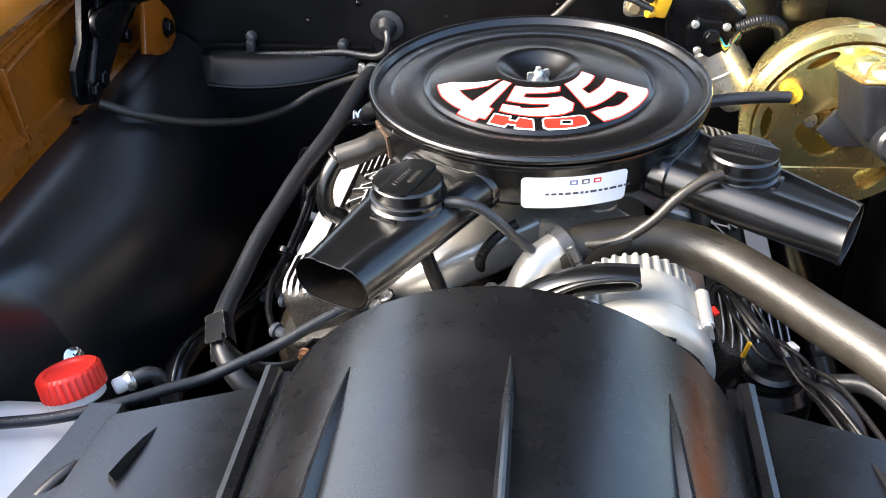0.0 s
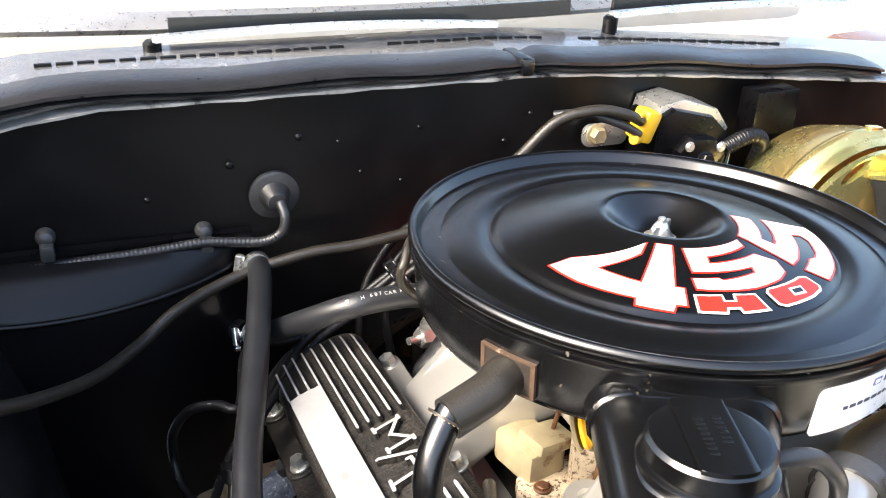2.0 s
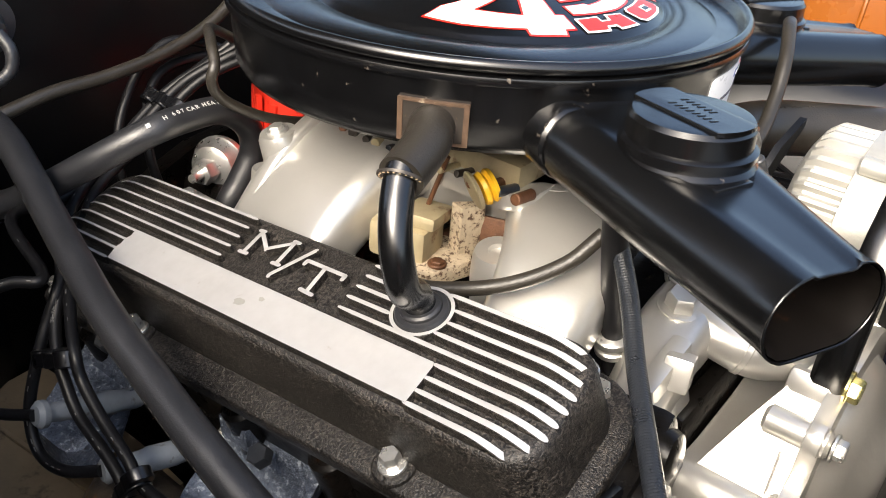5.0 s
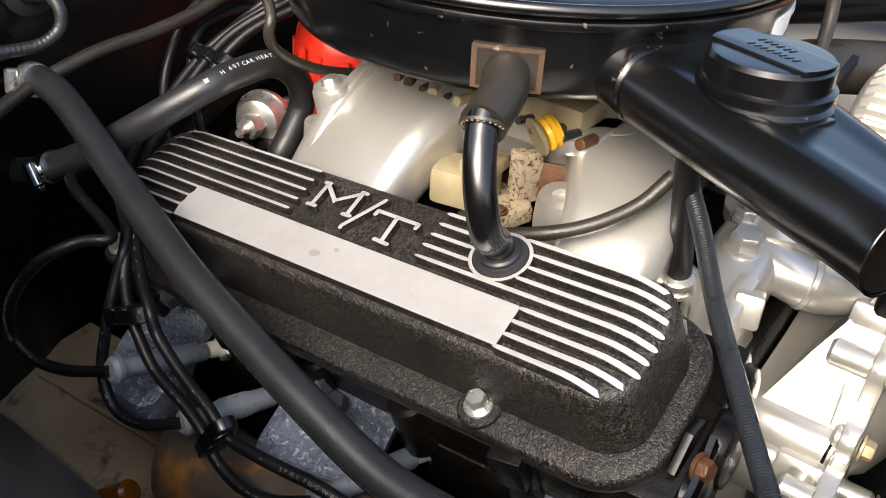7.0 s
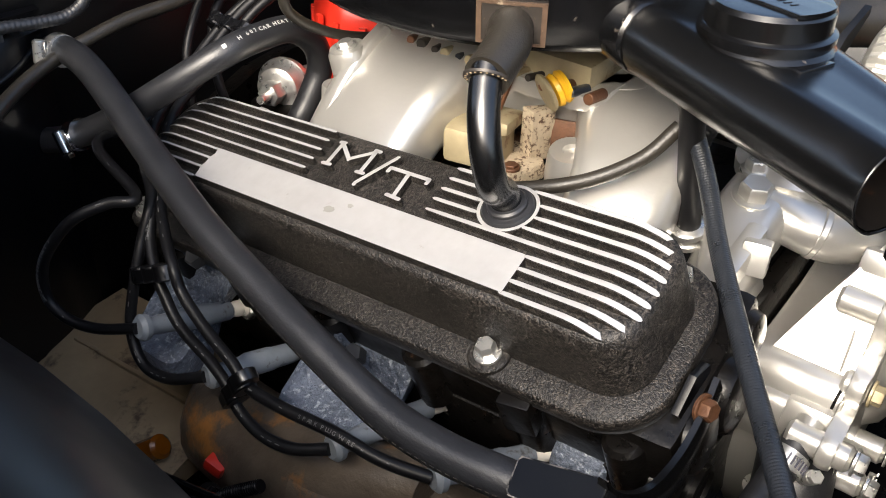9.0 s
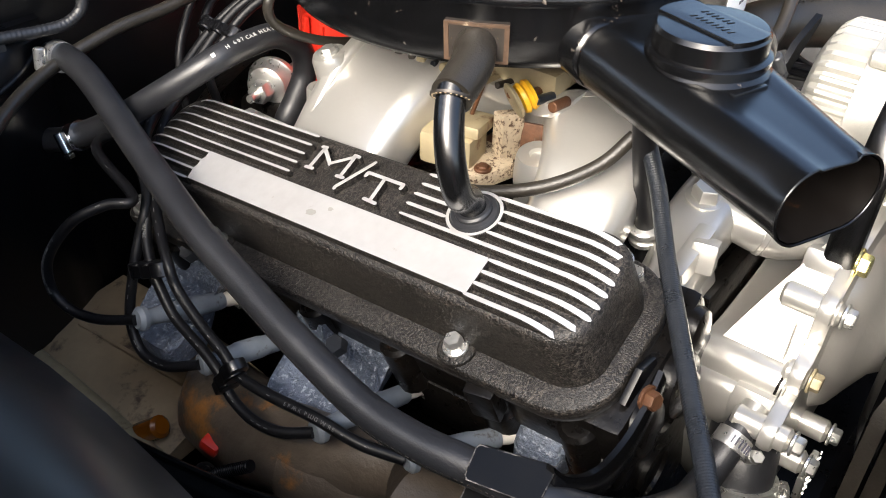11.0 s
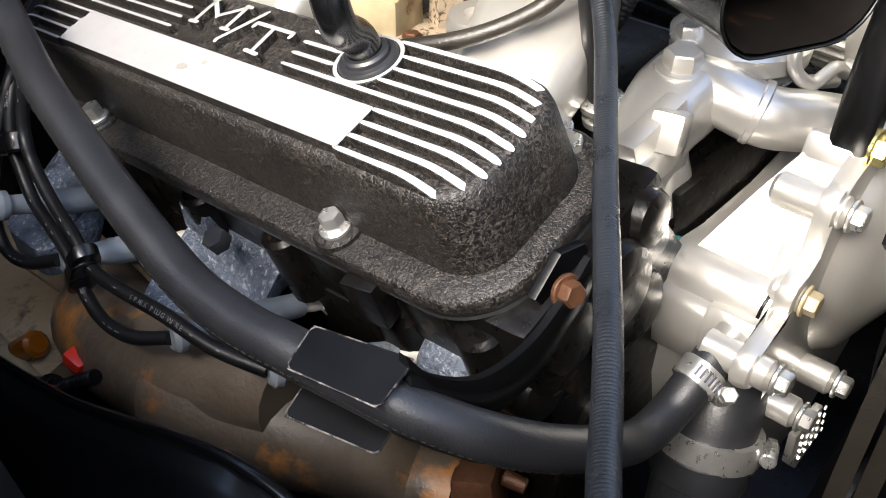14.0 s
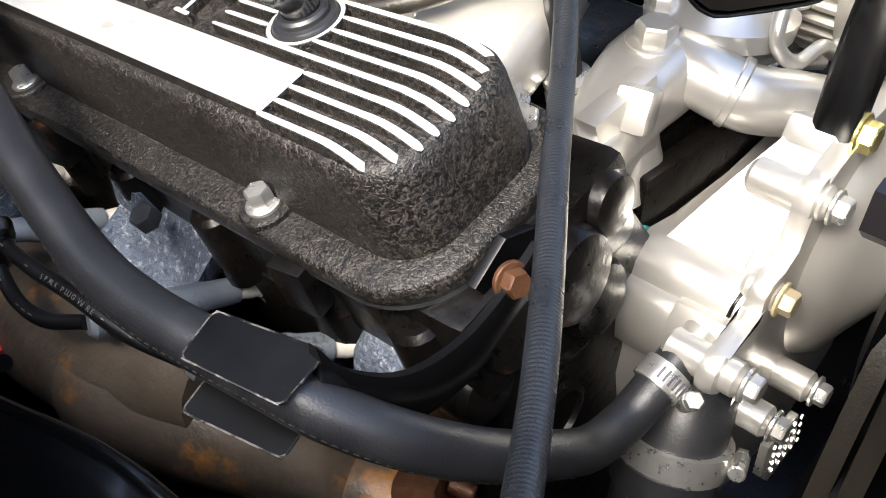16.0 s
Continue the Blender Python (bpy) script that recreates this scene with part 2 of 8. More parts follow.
def crackle():
    """Baked black wrinkle paint: worm-like ridges, highlights and crease shade put into the colour as brownish tops and
    black creases.
    """
    m = mat("black_crackle_finish", (0.012, 0.011, 0.010), 0.42, vary=0.5, scale=300, spec=0.45)
    nt = m.node_tree
    bsdf = nt.nodes["Principled BSDF"]
    tc = nt.nodes.new("ShaderNodeTexCoord")
    worm = nt.nodes.new("ShaderNodeTexNoise")
    worm.inputs["Scale"].default_value, worm.inputs["Detail"].default_value = 520.0, 2.0
    worm.inputs["Distortion"].default_value = 1.2
    nt.links.new(tc.outputs["Object"], worm.inputs["Vector"])
    big = nt.nodes.new("ShaderNodeTexNoise")
    big.inputs["Scale"].default_value, big.inputs["Detail"].default_value = 26.0, 5.0
    nt.links.new(tc.outputs["Object"], big.inputs["Vector"])
    ridge = nt.nodes.new("ShaderNodeMapRange")
    ridge.inputs["From Min"].default_value, ridge.inputs["From Max"].default_value = 0.46, 0.64
    nt.links.new(worm.outputs["Fac"], ridge.inputs["Value"])
    patchy = nt.nodes.new("ShaderNodeMapRange")
    patchy.inputs["From Min"].default_value, patchy.inputs["From Max"].default_value = 0.3, 0.7
    patchy.inputs["To Min"].default_value, patchy.inputs["To Max"].default_value = 0.35, 1.0
    nt.links.new(big.outputs["Fac"], patchy.inputs["Value"])
    amount = nt.nodes.new("ShaderNodeMath")
    amount.operation = "MULTIPLY"
    nt.links.new(ridge.outputs["Result"], amount.inputs[0])
    nt.links.new(patchy.outputs["Result"], amount.inputs[1])
    mix = nt.nodes.new("ShaderNodeMix")
    mix.data_type = "RGBA"
    mix.inputs["A"].default_value, mix.inputs["B"].default_value = (0.0055, 0.005, 0.0047, 1), (0.072, 0.062, 0.053, 1)
    nt.links.new(amount.outputs[0], mix.inputs["Factor"])
    nt.links.new(mix.outputs["Result"], bsdf.inputs["Base Color"])
    b = nt.nodes.new("ShaderNodeBump")
    b.inputs["Strength"].default_value, b.inputs["Distance"].default_value = 0.85, 0.0011
    nt.links.new(worm.outputs["Fac"], b.inputs["Height"])
    nt.links.new(b.outputs["Normal"], bsdf.inputs["Normal"])
    return m


CRACKLE = crackle()


BRAID = mat("braided_rubber_hose", (0.014, 0.016, 0.020), 0.30, vary=0.3, scale=60, bump=0.0003, bscale=1500, stain=(0.05, 0.05, 0.052), stain_amount=0.15, stain_scale=300)


def glass():
    m = bpy.data.materials.new("windscreen_glass")
    m.use_nodes = True
    b = m.node_tree.nodes["Principled BSDF"]
    b.inputs["Base Color"].default_value = (0.75, 0.80, 0.78, 1)
    b.inputs["Roughness"].default_value, b.inputs["IOR"].default_value = 0.02, 1.5
    b.inputs["Transmission Weight"].default_value = 0.9
    return m


GLASS = glass()


# ---- building tools ----
PLACE = [None]


def part(name, bm, material, parent=None, label="", smooth=38):
    """Links a bmesh as one mesh object, under a thing or a part; PLACE may tilt what is being built."""
    if PLACE[0] is not None:
        bm.transform(PLACE[0])
    me = bpy.data.meshes.new(name)
    bmesh.ops.recalc_face_normals(bm, faces=bm.faces)
    bm.to_mesh(me)
    bm.free()
    me.materials.append(material)
    me.polygons.foreach_set("use_smooth", [True] * len(me.polygons))
    me.set_sharp_from_angle(angle=radians(smooth))
    ob = new(name, me)
    if parent is not None:
        ob.parent = parent
        ob.matrix_parent_inverse = parent.matrix_world.inverted() if parent.parent is None else Matrix.Identity(4)
    if label:
        tagged(ob, label=label)
    return ob


def thing(name, at, label, category, group="", kind=""):
    ob = new(name)
    ob.empty_display_size = 0.02
    ob.location = at
    bpy.context.view_layer.update()
    ob.matrix_world = Matrix.Translation(at)
    return tagged(ob, label=label, category=category, group=group, kind=kind)


def frame_along(d, up=(0, 0, 1)):
    """A turn whose z axis runs along d."""
    d = Vector(d).normalized()
    up = Vector(up)
    if abs(d.dot(up)) > 0.97:
        up = Vector((0, 1, 0))
    x = up.cross(d).normalized()
    y = d.cross(x)
    return Matrix((x, y, d)).transposed()


def ring_loft(bm, rings, cap0=True, cap1=True, closed=True):
    rows = [[bm.verts.new(p) for p in ring] for ring in rings]
    n = len(rows[0])
    for a, b in zip(rows[:-1], rows[1:]):
        for i in range(n if closed else n - 1):
            j = (i + 1) % n
            bm.faces.new((a[i], a[j], b[j], b[i]))
    if cap0:
        bm.faces.new(rows[0][::-1])
    if cap1:
        bm.faces.new(rows[-1])
    return bm


def lathe(profile, at=(0, 0, 0), axis=(0, 0, 1), seg=32, bm=None):
    """Turns a profile of (radius, height) round an axis."""
    bm = bm or bmesh.new()
    m = frame_along(axis)
    at = Vector(at)
    rings = []
    for r, h in profile:
        rings.append([at + m @ Vector((r * math.cos(2 * math.pi * i / seg), r * math.sin(2 * math.pi * i / seg), h)) for i in range(seg)])
    return ring_loft(bm, rings)


def rod(p0, p1, r, seg=16, bevel=0.0, bm=None, r1=None):
    p0, p1 = Vector(p0), Vector(p1)
    h = (p1 - p0).length
    r1 = r if r1 is None else r1
    b = bevel
    prof = [(r - b, 0), (r, b), (r1, h - b), (r1 - b, h)] if b else [(r, 0), (r1, h)]
    return lathe(prof, p0, p1 - p0, seg, bm)


def smooth_path(points, steps=8):
    """A curve through the points (Catmull-Rom)."""
    p = [Vector(q) for q in points]
    p = [p[0] * 2 - p[1]] + p + [p[-1] * 2 - p[-2]]
    out = []
    for i in range(1, len(p) - 2):
        for k in range(steps):
            t = k / steps
            a, b, c, d = p[i - 1], p[i], p[i + 1], p[i + 2]
            out.append(0.5 * (2 * b + (c - a) * t + (2 * a - 5 * b + 4 * c - d) * t * t + (3 * b - a - 3 * c + d) * t ** 3))
    out.append(p[-2])
    return out


def tube(points, radius, seg=14, steps=8, bm=None, ribbed=0.0, pitch=0.006):
    """A round hose, wire or pipe along a curve; ribbed gives corrugations."""
    bm = bm or bmesh.new()
    path = smooth_path(points, steps)
    if ribbed:
        dense = [path[0]]
        for a, b in zip(path[:-1], path[1:]):
            n = max(1, int((b - a).length / (pitch * 0.25)))
            dense += [a.lerp(b, (k + 1) / n) for k in range(n)]
        path = dense
    d0 = (path[1] - path[0]).normalized()
    side = frame_along(d0).col[0].copy()
    rings, run = [], 0.0
    for i, p in enumerate(path):
        d = (path[min(i + 1, len(path) - 1)] - path[max(i - 1, 0)]).normalized()
        side = (side - d * side.dot(d)).normalized()
        up = d.cross(side)
        if i:
            run += (p - path[i - 1]).length
        r = radius
        if ribbed:
            r += ribbed * (0.5 + 0.5 * math.cos(2 * math.pi * run / pitch))
        rings.append([p + side * (r * math.cos(2 * math.pi * k / seg)) + up * (r * math.sin(2 * math.pi * k / seg)) for k in range(seg)])
    return ring_loft(bm, rings)


def rounded_rect(x0, x1, y0, y1, r, n=6):
    pts = []
    for cx, cy, a0 in ((x1 - r, y1 - r, 0), (x0 + r, y1 - r, 90), (x0 + r, y0 + r, 180), (x1 - r, y0 + r, 270)):
        for k in range(n + 1):
            a = radians(a0 + 90 * k / n)
            pts.append((cx + r * math.cos(a), cy + r * math.sin(a)))
    return pts


def box(size, m=None, bevel=0.0, bm=None, seg=2):
    """A box with eased edges, centred, at the pose m."""
    b = bmesh.new()
    bmesh.ops.create_cube(b, size=1.0)
    for v in b.verts:
        v.co = Vector((v.co.x * size[0], v.co.y * size[1], v.co.z * size[2]))
    if bevel:
        bmesh.ops.bevel(b, geom=list(b.edges), offset=bevel, segments=seg, affect="EDGES", profile=0.6)
    if m is not None:
        b.transform(m)
    return into(b, bm)


def into(b, bm):
    """Adds the bmesh b to bm, or gives b itself."""
    if bm is None:
        return b
    me = bpy.data.meshes.new("join")
    b.to_mesh(me)
    b.free()
    bm.from_mesh(me)
    bpy.data.meshes.remove(me)
    return bm


def prism(outline, h0, h1, m=None, bevel=0.0, bm=None):
    """A flat outline (x, y) drawn out from h0 to h1 along z, at the pose m."""
    b = bmesh.new()
    ring_loft(b, [[Vector((x, y, h0)) for x, y in outline], [Vector((x, y, h1)) for x, y in outline]])
    if bevel:
        sharp = [e for e in b.edges if abs(e.verts[0].co.z - e.verts[1].co.z) < 1e-9]
        bmesh.ops.bevel(b, geom=sharp, offset=bevel, segments=2, affect="EDGES", profile=0.6)
    if m is not None:
        b.transform(m)
    return into(b, bm)


def bolt(at, axis, r=0.0075, h=0.007, washer=True, bm=None):
    """A hexagon head with a chamfer on a washer, standing along axis."""
    bm = bm or bmesh.new()
    at, axis = Vector(at), Vector(axis).normalized()
    if washer:
        lathe([(r * 1.35, 0), (r * 1.35, 0.0015), (r * 1.25, 0.002), (r * 0.6, 0.002)], at, axis, 20, bm)
    lathe([(r, 0.001), (r * 1.0, h * 0.85), (r * 0.86, h), (0.001, h)], at, axis, 6, bm)
    return bm


XZ = Matrix(((1, 0, 0, 0), (0, 0, -1, 0), (0, 1, 0, 0), (0, 0, 0, 1)))   # outline (x, z), drawn out towards -y


def clamp_band(at, axis, r, width=0.012, parent=None, name="hose_clamp", screw_dir=(0, 0, 1), label="worm-drive steel hose clamp with slotted band", mat_=None):
    """A slotted band with a screw housing round a hose."""
    at, axis = Vector(at), Vector(axis).normalized()
    c = thing(name, at, label, "hose clamp")
    part("band", lathe([(r, -width / 2), (r + 0.0012, -width / 2), (r + 0.0012, width / 2), (r, width / 2)], at, axis, 28), mat_ or STEEL, c)
    s = Vector(screw_dir)
    s = (s - axis * s.dot(axis)).normalized()
    t = axis.cross(s)
    hub = at + s * (r + 0.005)
    bm = rod(hub - t * 0.009, hub + t * 0.009, 0.0048, 12, 0.001)
    part("screw_housing", bm, mat_ or STEEL, c)
    part("screw", bolt(hub + t * 0.009, t, 0.0048, 0.005, False), mat_ or STEEL, c)
    for k in range(7):
        a = math.pi * 2 * (k - 3) / 26
        d = s * math.cos(a + math.pi * 0.35) + t * math.sin(a + math.pi * 0.35)
        mm = Matrix.Translation(at + d * (r + 0.0013)) @ frame_along(d, axis).to_4x4()
        part("slot", box((0.0012, width * 0.55, 0.0008), mm), DECAL_DARK, c)
    return c


# ---- setting: ground and car body ----
def build_ground():
    bm = bmesh.new()
    bmesh.ops.create_grid(bm, x_segments=2, y_segments=2, size=400)
    g = part("ground", bm, CONCRETE)
    tagged(g, "pale sunlit concrete driveway", "ground", kind="structure")


def build_firewall():
    fw = thing("firewall", (0, 0.30, 0.7), "black painted steel firewall with small holes and dimples", "firewall", kind="structure")
    bm = bmesh.new()
    # a pressed sheet with slow waves, so that it does not shine like a board
    nx, nz = 44, 24
    rows = []
    for j in range(nz + 1):
        row = []
        for i in range(nx + 1):
            x = -0.72 + 1.5 * i / nx
            z = 0.40 + 0.62 * j / nz
            top = 1.026 - 0.10 * max(0.0, x - 0.05) ** 1.2 - 0.5 * max(0.0, -0.36 - x) ** 1.5
            z = 0.40 + (top - 0.40) * j / nz
            y = 0.298 + 0.004 * noise.noise(Vector((x * 5, z * 5, 0.3))) + 0.002 * noise.noise(Vector((x * 17, z * 17, 1.3)))
            row.append(bm.verts.new((x, y, z)))
        rows.append(row)
    for a, b in zip(rows[:-1], rows[1:]):
        for i in range(nx):
            bm.faces.new((a[i], a[i + 1], b[i + 1], b[i]))
    res = bmesh.ops.extrude_face_region(bm, geom=list(bm.faces))
    for v in [g for g in res["geom"] if isinstance(g, bmesh.types.BMVert)]:
        v.co.y += 0.02
    part("panel", bm, BLACK_BODY, fw)
    rnd = random.Random(4)
    for x, z in ((-0.152, 0.978), (-0.07, 0.985), (0.052, 0.988), (-0.13, 0.945), (0.004, 0.938), (0.024, 0.961),
                 (-0.255, 0.965), (-0.19, 0.986), (0.085, 0.985), (-0.088, 0.931), (-0.33, 0.94)):
        r = rnd.uniform(0.0012, 0.0028)
        part("plugged_hole", lathe([(r * 1.5, 0), (r, 0.0015), (r * 0.5, 0.002)], (x, 0.296, z), (0, -1, 0), 12), BLACK_METAL if r > 0.0026 else BLACK_BODY, fw)
    # cowl lip, vent panel and foam seal
    cw = thing("cowl", (0, 0.36, 1.02), "black cowl panel with bright worn lip below the windscreen", "cowl", kind="structure")
    lip = [(x, 0.282 + 0.006 * abs(math.sin(x * 40)), 1.026 - 0.10 * max(0.0, x - 0.05) ** 1.2 - 0.5 * max(0.0, -0.36 - x) ** 1.5 + 0.002) for x in [-0.72 + 0.03 * k for k in range(50)]]
    bm = bmesh.new()
    ring_loft(bm, [[Vector(p), Vector(p) + Vector((0, 0.03, 0.004)), Vector(p) + Vector((0, 0.03, 0.007)), Vector(p) + Vector((0, 0, 0.0022))] for p in lip])
    part("lip", bm, COWL_GREY, cw, "bright worn sheet-metal lip")

    def zc(x):
        return 1.026 - 0.09 * max(0.0, x - 0.05) ** 1.2 - 0.5 * max(0.0, -0.40 - x) ** 1.5
    bm = bmesh.new()
    xs = [-0.72 + 0.05 * k for k in range(30)]
    ring_loft(bm, [[Vector((x, 0.30, zc(x) - 0.004)), Vector((x, 0.30, zc(x) + 0.006)), Vector((x, 0.38, zc(x) + 0.014)), Vector((x, 0.44, zc(x) + 0.017)), Vector((x, 0.44, zc(x) + 0.0))] for x in xs])
    part("vent_panel", bm, COWL_PAINT, cw)
    for x0, x1 in ((-0.40, -0.12), (-0.06, 0.12), (0.17, 0.45)):
        x = x0
        while x < x1:
            part("vent_slot", box((0.015, 0.005, 0.004), pose(x, 0.398, zc(x) + 0.0148, 3, 0, 0), 0.001), BLACK_BODY, cw)
            x += 0.0185
    seal = thing("hood_seal", (0, 0.31, 1.03), "black ribbed foam hood seal along the cowl", "seal")
    for x0, x1, nm in ((-0.66, 0.032, 0), (0.044, 0.52, 1)):
        n = 24
        rings = []
        for k in range(n + 1):
            x = x0 + (x1 - x0) * k / n
            wv = 0.0018 * math.sin(x * 31 + nm)
            prof = [(0.0, 0.0), (-0.010, 0.004), (-0.013, 0.010), (-0.008, 0.0135), (-0.014, 0.018), (-0.014, 0.024), (-0.006, 0.030), (0.012, 0.036), (0.03, 0.036), (0.034, 0.012)]
            e = 0.75 if k in (0, n) else 1.0
            rings.append([Vector((x, 0.296 + dy * e, zc(x) + 0.006 + wv + dz * e * 0.52)) for dy, dz in prof])
        part("seal_strip", ring_loft(bmesh.new(), rings), FOAM, seal, smooth=30)
    part("seal_clip", box((0.014, 0.05, 0.018), pose(0.038, 0.305, zc(0.038) + 0.014), 0.004), BLACK_PLASTIC, seal)
    # windscreen with its wipers
    ws = thing("windscreen", (0, 0.55, 1.05), "raked car windscreen with bright trim strip", "windscreen", kind="structure")
    bm = bmesh.new()
    rings = []
    for k in range(21):
        x = -0.72 + 1.44 * k / 20
        yb = 0.475 + 0.10 * (x / 0.72) ** 2 * 1.0
        rings.append([Vector((x, yb, 1.05)), Vector((x * 0.86, yb + 0.62, 1.45)), Vector((x * 0.86, yb + 0.625, 1.447)), Vector((x, yb + 0.005, 1.047))])
    part("pane", ring_loft(bm, rings), GLASS, ws).visible_shadow = False
    bm = bmesh.new()
    rings = []
    for k in range(31):
        x = -0.70 + 1.40 * k / 30
        yb = 0.452 + 0.10 * (x / 0.72) ** 2
        rings.append([Vector((x, yb, 1.052)), Vector((x, yb + 0.022, 1.066)), Vector((x, yb + 0.026, 1.06)), Vector((x, yb + 0.004, 1.046))])
    part("trim_strip", ring_loft(bm, rings), STEEL, ws)
    # added white panel for the windscreen's sky glare, and unseen closings behind it
    cb = thing("cabin", (0, 1.0, 0.8), "white panel behind the windscreen standing in for its sky glare", "cabin", kind="structure")
    part("dashboard", box((1.4, 0.5, 0.1), pose(0, 0.86, 1.03), 0.03), WHITE_PLASTIC, cb)
    part("rear_closing", box((1.5, 0.04, 0.9), pose(0, 2.2, 0.9), 0.01), BLACK_BODY, cb)
    part("roof", box((1.3, 1.3, 0.03), pose(0, 1.80, 1.46), 0.01), ORANGE_LIT, cb)
    for x, sg in ((-0.30, 1), (0.22, 1)):
        w = thing("windscreen_wiper", (x, 0.47, 1.07), "silver windscreen wiper arm resting on the cowl", "wiper", "windscreen wipers")
        part("pivot", rod((x, 0.425, 1.030), (x, 0.425, 1.052), 0.009, 18, 0.003), BLACK_METAL, w)
        part("arm", ring_loft(bmesh.new(), [[Vector((x + 0.36 * k / 6, 0.425 + dy - 0.003 * k, 1.050 + dz + 0.006 * math.sin(k / 2))) for dy, dz in ((-0.007, 0), (0.007, 0), (0.006, 0.006), (-0.006, 0.006))] for k in range(7)]), STEEL, w)
        part("blade", ring_loft(bmesh.new(), [[Vector((x + 0.02 + 0.46 * k / 6, 0.455 + dy - 0.01 * math.sin(k / 6 * 3.1), 1.050 + dz)) for dy, dz in ((-0.004, 0), (0.004, 0), (0.002, 0.016), (-0.002, 0.016))] for k in range(7)]), BLACK_SATIN, w)


def build_fender(side):
    """Inner and outer fender; side -1 passenger, 1 driver."""
    s = side
    X = lambda v: v if s < 0 else -v + 0.06
    f = thing("fender", (X(-0.62), -0.1, 0.9), "glossy orange front fender with flanged inner edge", "fender", "front fenders", kind="structure")
    # outer top: a crowned strip
    ys = [-1.05 + 0.08 * k for k in range(21)]
    rings = []
    for y in ys:
        d = 0.015 * math.cos((y + 0.2) * 1.4) - (0.032 if s > 0 else -0.075)
        rings.append([Vector((X(-0.585), y, 0.968 + d)), Vector((X(-0.60), y, 0.985 + d)), Vector((X(-0.64), y, 1.0 + d)), Vector((X(-0.74), y, 1.005 + d)),
                      Vector((X(-0.86), y, 0.98 + d)), Vector((X(-0.93), y, 0.90 + d)), Vector((X(-0.95), y, 0.62)), Vector((X(-0.93), y, 0.62)), Vector((X(-0.91), y, 0.89 + d)), Vector((X(-0.74), y, 0.99 + d))])
    part("outer_skin", ring_loft(bmesh.new(), rings), ORANGE_LIT, f)
    rings = []
    for y in ys:
        w = 0.004 * math.sin(y * 19)
        if s < 0:
            rings.append([Vector((-0.545 + w, y, 0.905)), Vector((-0.548 + w, y, 0.918)), Vector((-0.572 + w, y, 0.925)), Vector((-0.588, y, 1.050)), Vector((-0.60, y, 1.053)), Vector((-0.60, y, 0.90))])
        else:
            rings.append([Vector((0.600 + w, y, 0.815)), Vector((0.605 + w, y, 0.830)), Vector((0.622 + w, y, 0.840)), Vector((0.640, y, 0.948)), Vector((0.66, y, 0.956)), Vector((0.66, y, 0.81))])
    part("inner_flange", ring_loft(bmesh.new(), rings), ORANGE, f)
    for y in (-0.62, -0.40, -0.20, -0.068) if s < 0 else (-0.52, -0.44, -0.36, -0.28, -0.20, -0.12, 0.05):
        part("pressed_rib", box((0.012, 0.006, 0.055 if s > 0 else 0.10), pose(0.631 if s > 0 else -0.577, y, 0.890 if s > 0 else 0.985, 0, 10 if s > 0 else 0, 0), 0.003), ORANGE, f)
    for y in (-0.5, -0.28, 0.02):
        part("bolt", bolt((X(-0.558), y, 0.924), (0, 0, 1), 0.007, 0.006), STEEL if s > 0 else BLACK_METAL, f)
    if s < 0:
        part("hem_bead", tube([(-0.5835, -0.90, 0.985), (-0.5835, -0.40, 1.004), (-0.5835, -0.09, 1.0195), (-0.5835, 0.0, 1.027), (-0.5835, 0.10, 1.031), (-0.5835, 0.26, 1.034)], 0.0042, 10, 4), ORANGE, f)
        part("upper_hem", tube([(-0.5875, -0.90, 1.008), (-0.5875, -0.40, 1.024), (-0.5875, -0.09, 1.040), (-0.5875, 0.10, 1.046), (-0.5875, 0.26, 1.049)], 0.0030, 10, 4), ORANGE, f)
        for y0, y1, z in ((-0.195, -0.072, 0.950), (-0.062, 0.030, 0.948), (-0.395, -0.205, 0.952)):
            part("panel_step", ring_loft(bmesh.new(), [[Vector((x, y, z + dz)) for x, dz in ((-0.579, -0.004), (-0.571, -0.003), (-0.5715, 0.002), (-0.580, 0.006))] for y in (y0, (y0 + y1) / 2, y1)]), ORANGE, f)
    else:
        for z, x in ((0.925, 0.6365), (0.862, 0.6255)):
            part("panel_step", tube([(x, -0.95, z - 0.006), (x, -0.40, z), (x, 0.0, z + 0.002), (x, 0.26, z + 0.002)], 0.0036, 10, 4), ORANGE, f)
    # wheelhouse: bulged black panel
    wh = thing("inner_fender", (X(-0.5), -0.2, 0.7), "black painted wheelhouse panel with rounded shoulder", "inner fender", "inner fenders", kind="structure")
    rings = []
    for k in range(26):
        y = -1.0 + 1.29 * k / 25
        k0 = min(1.0, max(0.0, (-0.30 - y) / 0.05))
        b = 0.035 * math.exp(-((y + 0.02) / 0.22) ** 2) - 0.10 * k0 * k0 * (3 - 2 * k0)
        lo = 0.095 if s > 0 else 0.0
        rings.append([Vector((X(-0.60), y, 0.915 - lo)), Vector((X(-0.545), y, 0.928 - lo)), Vector((X(-0.520 + 0.1 * b), y, 0.925 - lo)), Vector((X(-0.500 + 0.5 * b), y, 0.905 - lo)), Vector((X(-0.478 + 0.9 * b), y, 0.86 - lo)),
                      Vector((X(-0.455 + b), y, 0.78 - lo)), Vector((X(-0.44 + b), y, 0.66)), Vector((X(-0.435 + b), y, 0.50)), Vector((X(-0.44 + b), y, 0.32)), Vector((X(-0.60), y, 0.30))])
    part("panel", ring_loft(bmesh.new(), rings), BLACK_INNER, wh)


